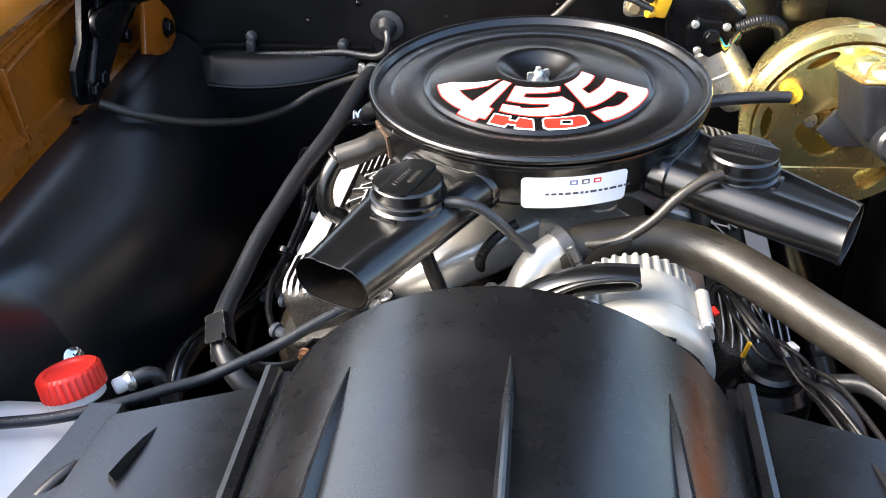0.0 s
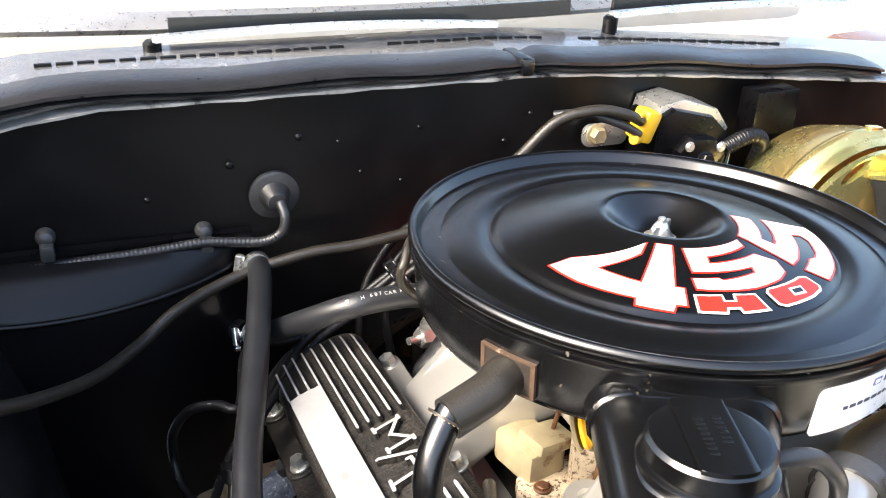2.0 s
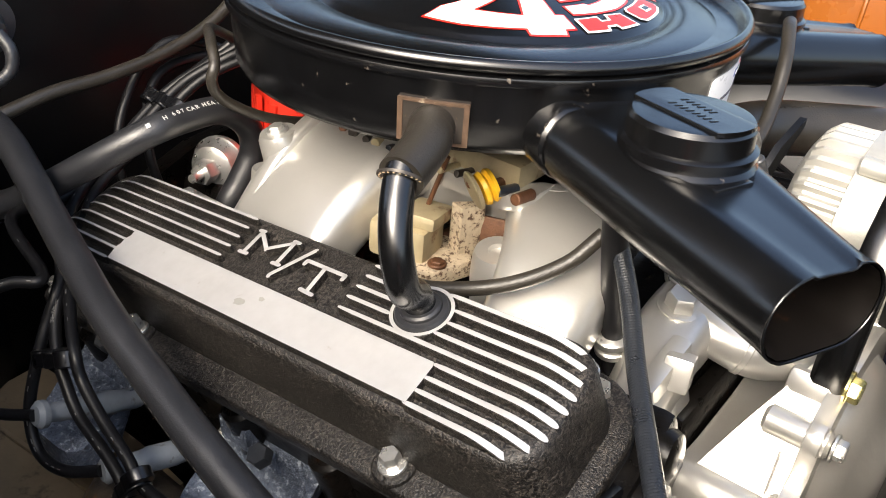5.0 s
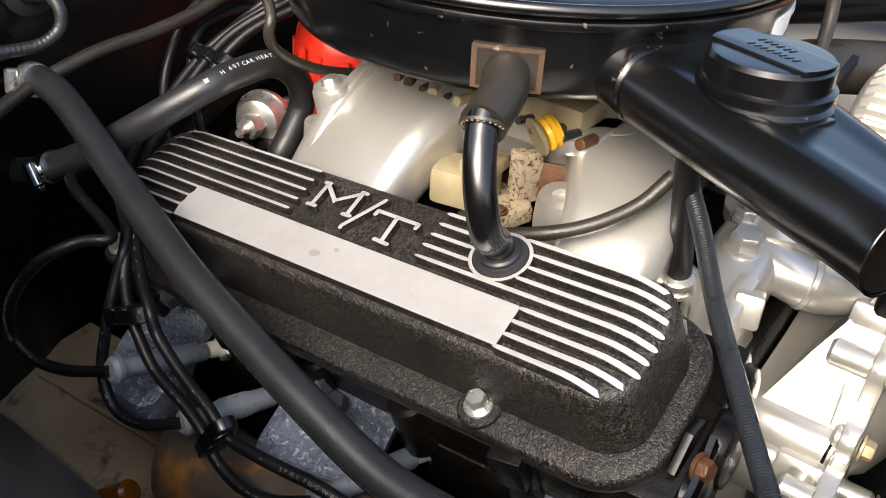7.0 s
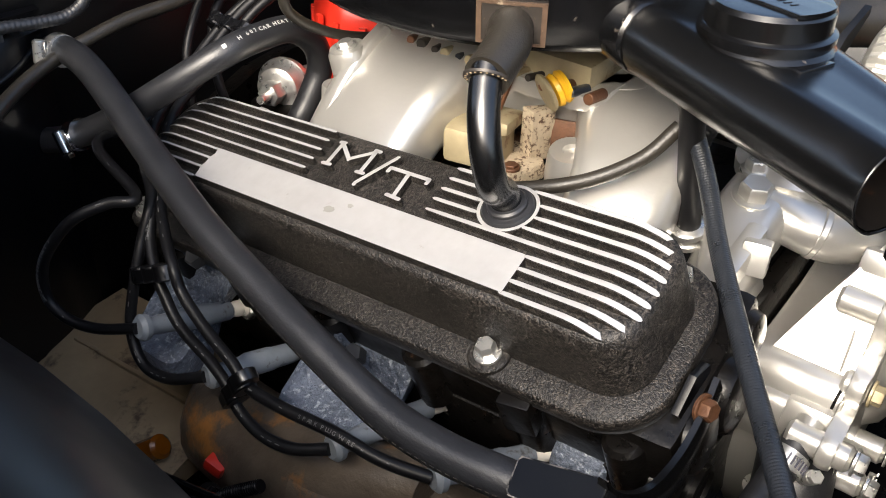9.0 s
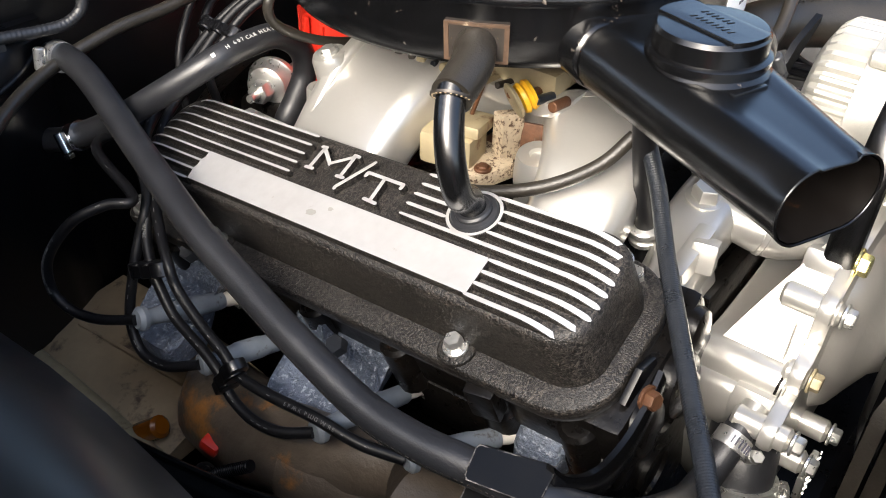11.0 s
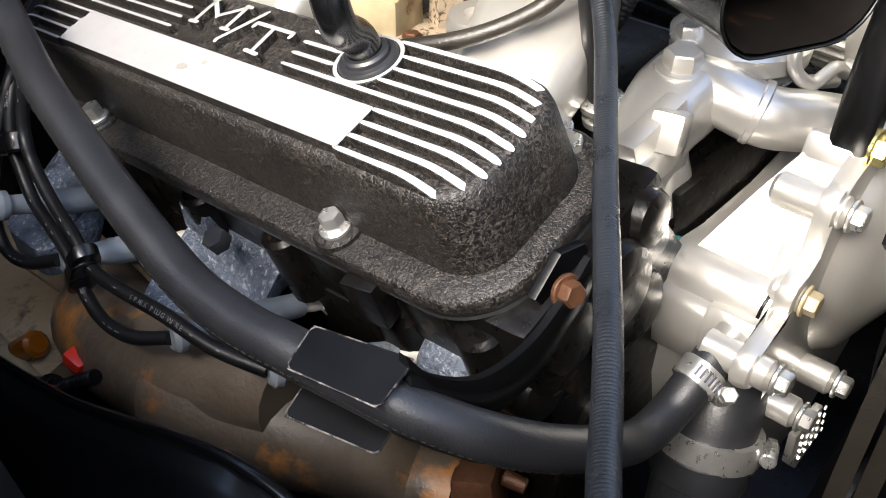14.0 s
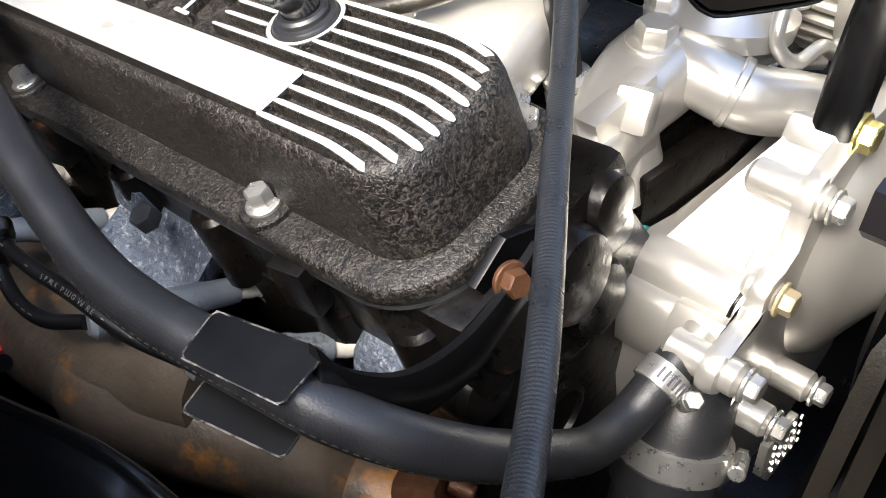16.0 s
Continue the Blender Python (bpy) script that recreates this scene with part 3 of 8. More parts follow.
def build_hinge(side):
    """Hood hinge with plate, two arms and a close-wound spring; side -1 passenger, 1 driver."""
    s = side
    h = thing("hinge_assembly", (0.6 * s, 0.12, 0.95), "black hood hinge with coil spring bolted to the fender", "hinge", "hood hinges")
    R = Matrix(((0, 0, 1, 0), (1, 0, 0, 0), (0, 1, 0, 0), (0, 0, 0, 1)))  # outline (y, z), thickness along x
    x0 = -0.548 if s < 0 else 0.597
    dz = 0.0 if s < 0 else -0.004
    o = Matrix.Translation((x0, 0.0, dz)) @ R
    ol = [(0.02, 0.905), (0.05, 0.895), (0.12, 0.930), (0.20, 0.945), (0.21, 0.97), (0.16, 1.0), (0.13, 1.05), (0.09, 1.05), (0.06, 0.98), (0.015, 0.935)]
    if s < 0:
        ol = [(0.012, 0.962), (0.020, 0.946), (0.040, 0.938), (0.075, 0.940), (0.115, 0.958), (0.150, 0.978), (0.200, 0.985), (0.235, 1.000), (0.245, 1.05), (0.235, 1.12), (0.120, 1.12), (0.085, 1.06), (0.055, 1.010), (0.022, 0.990)]
    part("mounting_plate", prism(ol, -0.004, 0.004, o, 0.0015), BLACK_METAL, h)
    if s < 0:
        part("stiffener", prism([(0.030, 0.968), (0.080, 0.958), (0.130, 0.985), (0.190, 1.005), (0.180, 1.05), (0.110, 1.05), (0.070, 1.005)], 0.004, 0.016, o, 0.004), BLACK_METAL, h)
        part("link", prism(rounded_rect(0.060, 0.215, 1.010, 1.040, 0.014), 0.016, 0.024, o, 0.002), BLACK_METAL, h)
    if s < 0:
        ear = [(0.160, 0.950), (0.200, 0.930), (0.235, 0.922), (0.262, 0.930), (0.272, 0.950), (0.262, 0.972), (0.235, 1.000), (0.190, 1.010)]
        part("fender_ear", prism(ear, 0.022, 0.030, o, 0.0025), ORANGE, h, "orange painted mounting ear")
        bolts = ((0.036, 0.958), (0.060, 0.962), (0.085, 1.03))
        part("ear_bolt", bolt((x0 + 0.030, 0.238, 0.955), (1, 0, 0), 0.0105, 0.009), BLACK_METAL, h)
    else:
        part("side_bracket", prism([(0.00, 0.925), (0.08, 0.915), (0.17, 0.925), (0.19, 0.955), (0.16, 0.985), (0.11, 1.000), (0.06, 0.975), (0.02, 0.955)], -0.026, -0.019, o, 0.002), BLACK_METAL, h)
        part("web", box((0.030, 0.16, 0.006), pose(x0 - 0.012, 0.15, 0.940), 0.002), BLACK_METAL, h)
        part("foot", prism([(-0.006 + 0.024 * math.cos(radians(a)), 0.931 + 0.024 * math.sin(radians(a))) for a in range(100, 270, 20)] + [(0.06, 0.904), (0.10, 0.948), (0.06, 0.968)], -0.012, -0.005, o, 0.002), BLACK_METAL, h)
        bolts = ((-0.005, 0.932), (0.045, 0.925))
    for y, z in bolts:
        part("mount_bolt", bolt((x0 - s * 0.012, y, z + dz), (-s, 0, 0), 0.0080 if s > 0 else 0.0105, 0.008), RUSTY_STEEL if s > 0 else BLACK_METAL, h)
    for y0, z0, y1, z1, off in ((0.085, 0.99, 0.15, 1.34, 0.0), (0.165, 0.965, 0.235, 1.34, 0.014)):
        part("arm", ring_loft(bmesh.new(), [[Vector((x0 + s * off + dx, y0 + (y1 - y0) * t + dy, z0 + dz + (z1 - z0) * t)) for dx, dy in ((-0.004, -0.011), (0.004, -0.011), (0.004, 0.011), (-0.004, 0.011))] for t in (0, 0.3, 0.7, 1)]), BLACK_METAL, h)
        part("pivot", rod((x0 - s * 0.012, y0, z0 + dz + 0.01), (x0 + s * 0.02, y0, z0 + dz + 0.01), 0.010, 16, 0.002), BLACK_METAL, h)
    a, b = (Vector((-0.535, 0.235, 1.005)), Vector((-0.515, 0.055, 1.085))) if s < 0 else (Vector((0.578, 0.218, 0.951)), Vector((0.572, 0.058, 1.034)))
    d = b - a
    m = frame_along(d)
    turns, rr = 26, 0.0135
    pts = [a + m @ Vector((rr * math.cos(2 * math.pi * t / 10), rr * math.sin(2 * math.pi * t / 10), d.length * t / (10 * turns))) for t in range(10 * turns + 1)]
    part("coil_spring", tube(pts, 0.0033, 6, 1), BLACK_METAL, h, "close-wound black coil spring")
    part("spring_core", rod(a, b, 0.010, 12), DECAL_DARK, h)
    e = d.normalized()
    part("hook", tube([b, b + e * 0.012 + Vector((0, 0, 0.012)), b + e * 0.032 + Vector((0, 0, 0.006)), b + e * 0.036 - Vector((0, 0, 0.012))], 0.0035, 8), BLACK_METAL, h)
    part("hook", tube([a, a - e * 0.012 + Vector((0, 0, 0.006)), a - e * 0.026 - Vector((0, 0, 0.010))], 0.0035, 8), BLACK_METAL, h)


def build_hood():
    h = thing("hood", (0, 0.40, 1.20), "open car hood with black braced underside", "hood")
    base = Matrix.Translation((0.03, 0.50, 1.23)) @ Euler((radians(-68), 0, 0)).to_matrix().to_4x4()
    # local: x across, -y towards the hood's front edge
    part("skin", box((1.34, 1.25, 0.012), base @ pose(0, -0.62, 0.03), 0.004), ORANGE_LIT, h)
    part("inner_panel", box((1.30, 1.20, 0.012), base @ pose(0, -0.62, 0.016), 0.004), BLACK_BODY, h)
    for x in (-0.5, 0.0, 0.5):
        part("brace", box((0.08, 1.1, 0.02), base @ pose(x, -0.62, 0.002), 0.008), BLACK_BODY, h)
    for y in (-0.1, -1.12):
        part("brace", box((1.2, 0.08, 0.021), base @ pose(0, y, 0.0025), 0.008), BLACK_BODY, h)


def build_front():
    rs = thing("radiator_support", (0, -0.72, 0.8), "black radiator core support panel", "radiator support", kind="structure")
    part("upper_bar", box((1.1, 0.10, 0.05), pose(0.03, -0.80, 0.93), 0.01), BLACK_METAL, rs)
    part("radiator_core", box((0.72, 0.05, 0.46), pose(0.03, -0.74, 0.68), 0.004), BLACK_METAL, rs)
    part("side_panel", box((0.25, 0.03, 0.6), pose(-0.46, -0.78, 0.62), 0.004), BLACK_BODY, rs)
    part("side_panel", box((0.25, 0.03, 0.6), pose(0.52, -0.78, 0.62), 0.004), BLACK_BODY, rs)
    part("front_closing", box((1.5, 0.03, 0.6), pose(0.03, -1.04, 0.64), 0.004), ORANGE, rs)
    # frame rails and cross-member close the bay below
    fr = thing("chassis_frame", (0, -0.2, 0.4), "dusty tan chassis rails under the engine", "chassis", kind="structure")
    part("rail", box((0.08, 2.0, 0.11), pose(-0.37, -0.1, 0.36), 0.01), BLACK_METAL, fr)
    part("rail", box((0.08, 2.0, 0.11), pose(0.42, -0.1, 0.36), 0.01), BLACK_METAL, fr)
    part("crossmember", box((0.9, 0.16, 0.08), pose(0.03, -0.3, 0.34), 0.02), BLACK_METAL, fr)
    # added black sheet hides the bright ground so the bay stays dark below
    part("splash_pan", box((1.1, 1.25, 0.02), pose(0.03, -0.15, 0.415), 0.004), BLACK_METAL, fr)
    part("floor_edge", box((1.4, 0.5, 0.03), pose(0.03, 0.52, 0.40), 0.005), BLACK_BODY, fr)
    part("control_arm", ring_loft(bmesh.new(), [[Vector((-0.10 - 0.30 * t, 0.33 - 0.10 * t + dy, 0.47 + dz)) for dy, dz in ((-0.035, 0), (0.035, 0), (0.03, 0.03), (-0.03, 0.03))] for t in (0, 0.3, 0.6, 1)]), TAN, fr, "tan dusty lower brace")


build_ground()
build_firewall()
build_fender(-1)
build_fender(1)
build_hinge(-1)
build_hinge(1)
build_hood()
build_front()


# ---- air cleaner ----
AC = Vector((0.004, -0.002, 0.0))
LID = [(0.000, 0.9895), (0.010, 0.9895), (0.018, 0.9910), (0.030, 0.9985), (0.0385, 1.0055), (0.0415, 1.0080), (0.0440, 1.0092), (0.0480, 1.0090), (0.060, 1.0075), (0.090, 1.0000), (0.118, 0.9920),
       (0.1225, 0.9906), (0.1245, 0.9878), (0.1270, 0.9874), (0.1295, 0.9892), (0.142, 0.9895), (0.155, 0.9888), (0.1625, 0.9865), (0.1680, 0.9835), (0.1725, 0.9832), (0.1755, 0.9860), (0.1785, 0.9925),
       (0.1815, 0.9955), (0.1840, 0.9955), (0.1858, 0.9925), (0.1858, 0.9895), (0.1840, 0.9878), (0.1790, 0.9878), (0.170, 0.979), (0.02, 0.979)]
AC_TILT = Matrix.Translation((0, 0, 0.96)) @ Matrix.Rotation(radians(-1.3), 4, "X") @ Matrix.Rotation(radians(0.94), 4, "Y") @ Matrix.Translation((0, 0, -0.96))


def lid_z(r):
    for (r0, z0), (r1, z1) in zip(LID[:-1], LID[1:]):
        if r0 <= r <= r1:
            return z0 + (z1 - z0) * (r - r0) / max(1e-9, r1 - r0)
    return 0.99


def polar_patch(bm, outline, lift):
    """A thin decal patch on the lid: outline in (degrees, radius); cut fine so that it follows the lid."""
    pts = []
    n = len(outline)
    for i in range(n):
        (a0, r0), (a1, r1) = outline[i], outline[(i + 1) % n]
        k = max(1, int(abs(a1 - a0) / 4), int(abs(r1 - r0) / 0.006))
        for j in range(k):
            t = j / k
            pts.append((a0 + (a1 - a0) * t, r0 + (r1 - r0) * t))
    vs = []
    for a, r in pts:
        vs.append(bm.verts.new((AC.x + r * math.cos(radians(a)), AC.y + r * math.sin(radians(a)), lid_z(r) + lift)))
    es = [bm.edges.new((vs[i], vs[(i + 1) % len(vs)])) for i in range(len(vs))]
    bmesh.ops.triangle_fill(bm, use_beauty=True, edges=es)


def grown(outline, g):
    """The outline moved outwards by g metres."""
    xy = [Vector((r * math.cos(radians(a)), r * math.sin(radians(a)))) for a, r in outline]
    area = sum(p.x * q.y - q.x * p.y for p, q in zip(xy, xy[1:] + xy[:1]))
    s = 1 if area > 0 else -1
    out = []
    for i, p in enumerate(xy):
        e0, e1 = (p - xy[i - 1]).normalized(), (xy[(i + 1) % len(xy)] - p).normalized()
        n0, n1 = Vector((e0.y, -e0.x)) * s, Vector((e1.y, -e1.x)) * s
        b = n0 + n1
        if b.length < 0.3:
            b = n0
        b.normalize()
        q = p + b * min(2.0, 1 / max(0.35, b.dot(n0))) * g
        a = math.degrees(math.atan2(q.y, q.x))
        if a > 30:
            a -= 360
        out.append((a, q.length))
    return out


def build_air_cleaner():
    ac = thing("air_cleaner", (AC.x, AC.y, 0.935), "round black dual-snorkel air cleaner with large number decal", "air cleaner")
    lid = part("lid", lathe([(max(r, 0.0004), z) for r, z in LID], (AC.x, AC.y, 0), (0, 0, 1), 128), BLACK_SATIN, ac, "satin black pressed steel lid", smooth=60)
    base = [(0.120, 0.936), (0.155, 0.9345), (0.168, 0.9348), (0.1755, 0.9375), (0.1785, 0.943), (0.1800, 0.960), (0.1812, 0.976), (0.1818, 0.980), (0.1845, 0.9805), (0.1852, 0.9830), (0.1845, 0.9855), (0.1815, 0.9868), (0.17, 0.9868)]
    part("base_pan", lathe(base, (AC.x, AC.y, 0), (0, 0, 1), 128), BLACK_CHIPPED, ac, "black base pan with chipped paint", smooth=50)
    # wing nut on its stud
    nut = part("wing_nut", lathe([(0.0075, 0.990), (0.0078, 0.9945), (0.0055, 1.0), (0.004, 1.002)], (AC.x, AC.y, 0), (0, 0, 1), 16), STEEL, ac, "bright wing nut")
    part("washer", lathe([(0.012, 0.9897), (0.012, 0.9912), (0.011, 0.9918)], (AC.x, AC.y, 0), (0, 0, 1), 20), STEEL, nut)
    for sg in (-1, 1):
        c = Vector((AC.x, AC.y, 0.997))
        d = Vector((math.cos(0.5), math.sin(0.5), 0)) * sg
        part("wing", ring_loft(bmesh.new(), [[c + d * u + Vector((0, 0, h)) + Vector((-d.y, d.x, 0)) * w for w, h in ((-th, -e), (th, -e), (th, e), (-th, e))] for u, th, e, h in ((0.004, 0.0022, 0.003, 0.0), (0.009, 0.0018, 0.0045, 0.006), (0.0125, 0.0014, 0.0045, 0.012), (0.0135, 0.0008, 0.002, 0.0165))]), STEEL, nut)
    part("stud", rod((AC.x, AC.y, 0.995), (AC.x, AC.y, 1.006), 0.003, 10, 0.0005), STEEL, nut)
    # number decal: 4, 5, 5 fan out round the front of the lid, two red letters below
    four = [(-166, 0.110), (-163, 0.096), (-136.5, 0.0575), (-136.8, 0.070), (-151, 0.0955), (-132, 0.0985), (-129.5, 0.056), (-119.5, 0.056), (-120, 0.0985), (-116.5, 0.0990), (-116.5, 0.114), (-120, 0.114), (-120.8, 0.120), (-132, 0.119), (-132.5, 0.1125), (-153, 0.1125)]
    five_a = [(-112, 0.059), (-67, 0.0587), (-69.5, 0.065), (-100, 0.0676), (-101, 0.0752), (-70, 0.0750), (-64.5, 0.087), (-68, 0.0965), (-74, 0.0995), (-88, 0.1010), (-101, 0.1000), (-111.5, 0.0985), (-112, 0.0895), (-101, 0.0895), (-99.5, 0.0918), (-82, 0.0895), (-80, 0.0835), (-111, 0.0823)]
    five_b = [(-59, 0.0565), (-22, 0.0500), (-22, 0.0635), (-49.5, 0.0698), (-48.5, 0.0805), (-17, 0.0760), (-11, 0.1180), (-15.5, 0.1200), (-33, 0.1202), (-44.5, 0.1205), (-55, 0.1195), (-57, 0.1048), (-46.5, 0.1046), (-43, 0.1080), (-38, 0.1092), (-27, 0.1075), (-23.6, 0.1025), (-27, 0.0931), (-52.4, 0.0965), (-58.6, 0.0959)]
    h_let = [(-113, 0.1055), (-104, 0.1055), (-104, 0.1105), (-99.6, 0.1110), (-98.8, 0.1055), (-91.5, 0.1072), (-90.7, 0.1200), (-99.3, 0.1198), (-99.6, 0.1160), (-104, 0.1158), (-104.8, 0.1196), (-113, 0.1187)]
    o_let = [(-84.3, 0.1052), (-65.5, 0.1060), (-63.2, 0.1085), (-63.4, 0.1175), (-65.2, 0.1197), (-70.6, 0.1205), (-83.7, 0.1200), (-85.5, 0.1175), (-85.8, 0.1075)]
    o_hole = [(-76.2, 0.1105), (-71.4, 0.1117), (-72.1, 0.1159), (-76.7, 0.1147)]
    decal = part("number_decal", _decal([(four, 1), (five_a, 1), (five_b, 1)], 0.0013, 0.0004), DECAL_RED, ac, "large white number 455 edged in red", smooth=80)
    part("numeral_white", _decal([(four, 1), (five_a, 1), (five_b, 1)], 0.0, 0.0007), DECAL_WHITE, decal, smooth=80)
    part("letter_edge", _decal([(h_let, 1), (o_let, 1)], 0.0014, 0.0010), DECAL_WHITE, decal, smooth=80)
    part("letter_red", _decal([(h_let, 1), (o_let, 1)], -0.0002, 0.0013), DECAL_RED, decal, "red letters HO edged in white", smooth=80)
    part("letter_counter_edge", _decal([(o_hole, 1)], 0.0012, 0.0016), DECAL_WHITE, decal, smooth=80)
    part("letter_counter", _decal([(o_hole, 1)], -0.0003, 0.0019), BLACK_SATIN, decal, smooth=80)
    # white sticker on the pan
    st = part("sticker", _pan_patch(-93.4, -60, 0.9372, 0.9725, 0.0006, 0.0004, 0.005), DECAL_WHITE, ac, "white paper sticker with small marks and a line of print")
    for k, (a, mt) in enumerate(((-77.5, DECAL_BLUE), (-73.8, DECAL_DARK), (-70.1, DECAL_RED))):
        part("mark", _pan_patch(a - 1.2, a + 1.2, 0.9635, 0.9685, 0.0011), mt, st)
        part("mark_centre", _pan_patch(a - 0.7, a + 0.7, 0.9647, 0.9673, 0.0014), DECAL_WHITE, st)
    rnd = random.Random(3)
    a = -86.0
    while a < -60.5:
        w = rnd.uniform(0.8, 2.2)
        part("print_bar", _pan_patch(a, a + w, 0.9525, 0.9548, 0.0011), DECAL_DARK, st)
        a += w + 0.7
    # two snorkels
    sn = snorkel(ac, Vector((-0.486, -0.874, 0.0)), "snorkel")
    sn2 = snorkel(ac, Vector((0.83, -0.558, 0.0)), "snorkel", -0.004)
    # vent elbow pad and rubber elbow towards the valve cover
    tag = part("vent_flange", _pan_patch(-160, -147.5, 0.9425, 0.9675, 0.0020, 0.0035), WORN_PAD, ac, "worn bare-metal vent flange")
    for a0, a1, z0, z1 in ((-160.3, -159.3, 0.9418, 0.9682), (-148.2, -147.2, 0.9418, 0.9682), (-159.3, -148.2, 0.9418, 0.9436), (-159.3, -148.2, 0.9664, 0.9682)):
        part("flange_edge", _pan_patch(a0, a1, z0, z1, 0.0026, 0.0036), RUSTY_EDGE, tag, "rust-speckled raised edge")
    return ac


def _decal(items, grow, lift):
    bm = bmesh.new()
    for outline, _ in items:
        polar_patch(bm, grown(outline, grow) if grow else outline, lift)
    return bm


def _pan_patch(a0, a1, z0, z1, lift, thick=0.0004, corner=0.0):
    """A thin sheet bent round the base pan, with rounded corners where a radius is given."""
    bm = bmesh.new()
    rings = []
    n = max(2, int((a1 - a0) / 2.5))
    turn_ = math.degrees(corner / 0.18)
    fine = [turn_ * q for q in (0.06, 0.2, 0.45, 0.7)] if corner else []
    for deg in sorted([a0 + (a1 - a0) * k / n for k in range(n + 1)] + [a0 + q for q in fine] + [a1 - q for q in fine]):
        a = radians(deg)
        row = []
        inset = 0.0
        if corner:
            e0 = min(1.0, min(deg - a0, a1 - deg) / turn_)
            inset = corner * (1 - math.sqrt(max(0.0, 1 - (1 - e0) ** 2)))
        for z, e in ((z0 + inset, 0), (z1 - inset, 0), (z1 - inset, 1), (z0 + inset, 1)):
            r = 0.1796 + (z - 0.955) * 0.075 + lift - thick * e
            row.append(Vector((AC.x + r * math.cos(a), AC.y + r * math.sin(a), z)))
        rings.append(row)
    return ring_loft(bm, rings)


def snorkel(ac, d, name, dz=0.0):
    """A tapering intake horn with flat top, round sides and an open slanted mouth, and a breather-style cap on it."""
    d = d.normalized()
    side = Vector((d.y, -d.x, 0))           # to the left when looking outwards
    if side.z == 0 and d.cross(side).z < 0:
        side = -side

    def section(u, w, h, zt, sunk=0.0035, shrink=0.0):
        c = AC + d * u + side * 0.0015
        pts = []
        rr = h * 0.5 - shrink
        for k in range(9):
            a = radians(90 + 180 * k / 8)
            pts.append((-(w - h * 0.5) + rr * math.cos(a), -h * 0.5 + rr * math.sin(a)))
        for k in range(9):
            a = radians(-90 + 180 * k / 8)
            pts.append(((w - h * 0.5) + rr * math.cos(a), -h * 0.5 + rr * math.sin(a)))
        # a sunk flat top between the two rolled edges
        for q in (0.8, 0.35, -0.35, -0.8):
            pts.append(((w - h * 0.5) * q, -shrink - sunk * (0.55 if q > 0 else 0.35)))
        return [c + side * x + Vector((0, 0, zt + z)) - d * (x * 0.10) for x, z in pts]
    st = [(u, 0.0555 - 0.101 * (u - 0.17) + flare, 0.0444 + flare, 0.9725 - 0.0864 * (u - 0.17) + flare * 0.5 + dz, sunk) for u, flare, sunk in ((0.155, 0.0, 0.0045), (0.175, 0.0, 0.0045), (0.19, 0.0, 0.0042), (0.24, 0.0, 0.0034), (0.30, 0.0, 0.0026), (0.335, 0.0, 0.0022), (0.348, 0.0004, 0.0030), (0.354, 0.0014, 0.0040))]
    bm = bmesh.new()
    outer = [section(*q) for q in st]
    lip = [section(*st[-1][:4], st[-1][4], 0.0009)]
    ring_loft(bm, outer + lip, False, False)
    s = part(name, bm, BLACK_SATIN, ac, "black intake snorkel with open flared mouth", smooth=40)
    part("mouth_liner", ring_loft(bmesh.new(), [section(*q[:4], q[4] if len(q) > 4 else 0.0035, 0.0020) for q in st[::-1][:5]], False, True), MOUTH_STEEL, s, "scuffed rusty inside of the mouth", smooth=40)
    rim = section(*st[-1][:4], st[-1][4], 0.0006)
    part("rolled_lip", tube([p + d * 0.0003 for p in rim + rim[:1]], 0.0007, 8, 2), BLACK_CHIPPED, s, "thin worn lip")
    # saddle weld where the horn meets the pan
    part("saddle", ring_loft(bmesh.new(), [section(0.150, 0.0582, 0.0450, 0.9750 + dz), section(0.1815, 0.0568, 0.0450, 0.9725 + dz), section(0.1835, 0.0550, 0.0440, 0.9712 + dz)]), BLACK_CHIPPED, s)
    c = AC + d * 0.2405 + side * 0.0026 + Vector((0, 0, 0.9590 + dz))
    part("cap_ring", lathe([(0.0375, -0.002), (0.0375, 0.004), (0.0350, 0.0065), (0.0350, 0.009), (0.0365, 0.0095), (0.0365, 0.0125), (0.034, 0.014), (0.02, 0.014)], c, (0, 0, 1), 48), BLACK_CHIPPED, s, "black ring with worn lower edge")
    part("cap", lathe([(0.0335, 0.013), (0.0335, 0.0245), (0.0315, 0.0270), (0.028, 0.0275), (0.0005, 0.0275)], c, (0, 0, 1), 48), BLACK_SATIN, s, "round black vacuum-motor cap with raised bar")
    # raised grip bar with unreadable moulded letters
    ang = math.atan2(d.y, d.x) + 0.15
    gm = Matrix.Translation(c + Vector((0, 0, 0.0285))) @ Matrix.Rotation(ang, 4, "Z")
    band = [(0.0330 * math.cos(radians(a)), 0.0330 * math.sin(radians(a))) for a in list(range(-26, 27, 4)) + list(range(154, 207, 4))]
    part("grip_bar", prism(band, -0.002, 0.0006, gm, 0.0003), BLACK_SATIN, s)
    rnd = random.Random(9)
    for row, x0, x1 in ((0.006, -0.013, 0.011), (-0.004, -0.012, 0.018)):
        x = x0
        while x < x1:
            w = rnd.uniform(0.0026, 0.0038)
            part("moulded_mark", box((w * 0.50, 0.0046, 0.0006), gm @ pose(x, row, 0.0007, 0, 0, -12), 0.0002), BLACK_SATIN, s)
            x += w + 0.0010
    lugs = part("lug", box((0.006, 0.026, 0.0025), Matrix.Translation(c + d * 0.0385 + Vector((0, 0, 0.003))) @ Matrix.Rotation(ang, 4, "Z"), 0.001), BLACK_CHIPPED, s)
    return s


PLACE[0] = AC_TILT
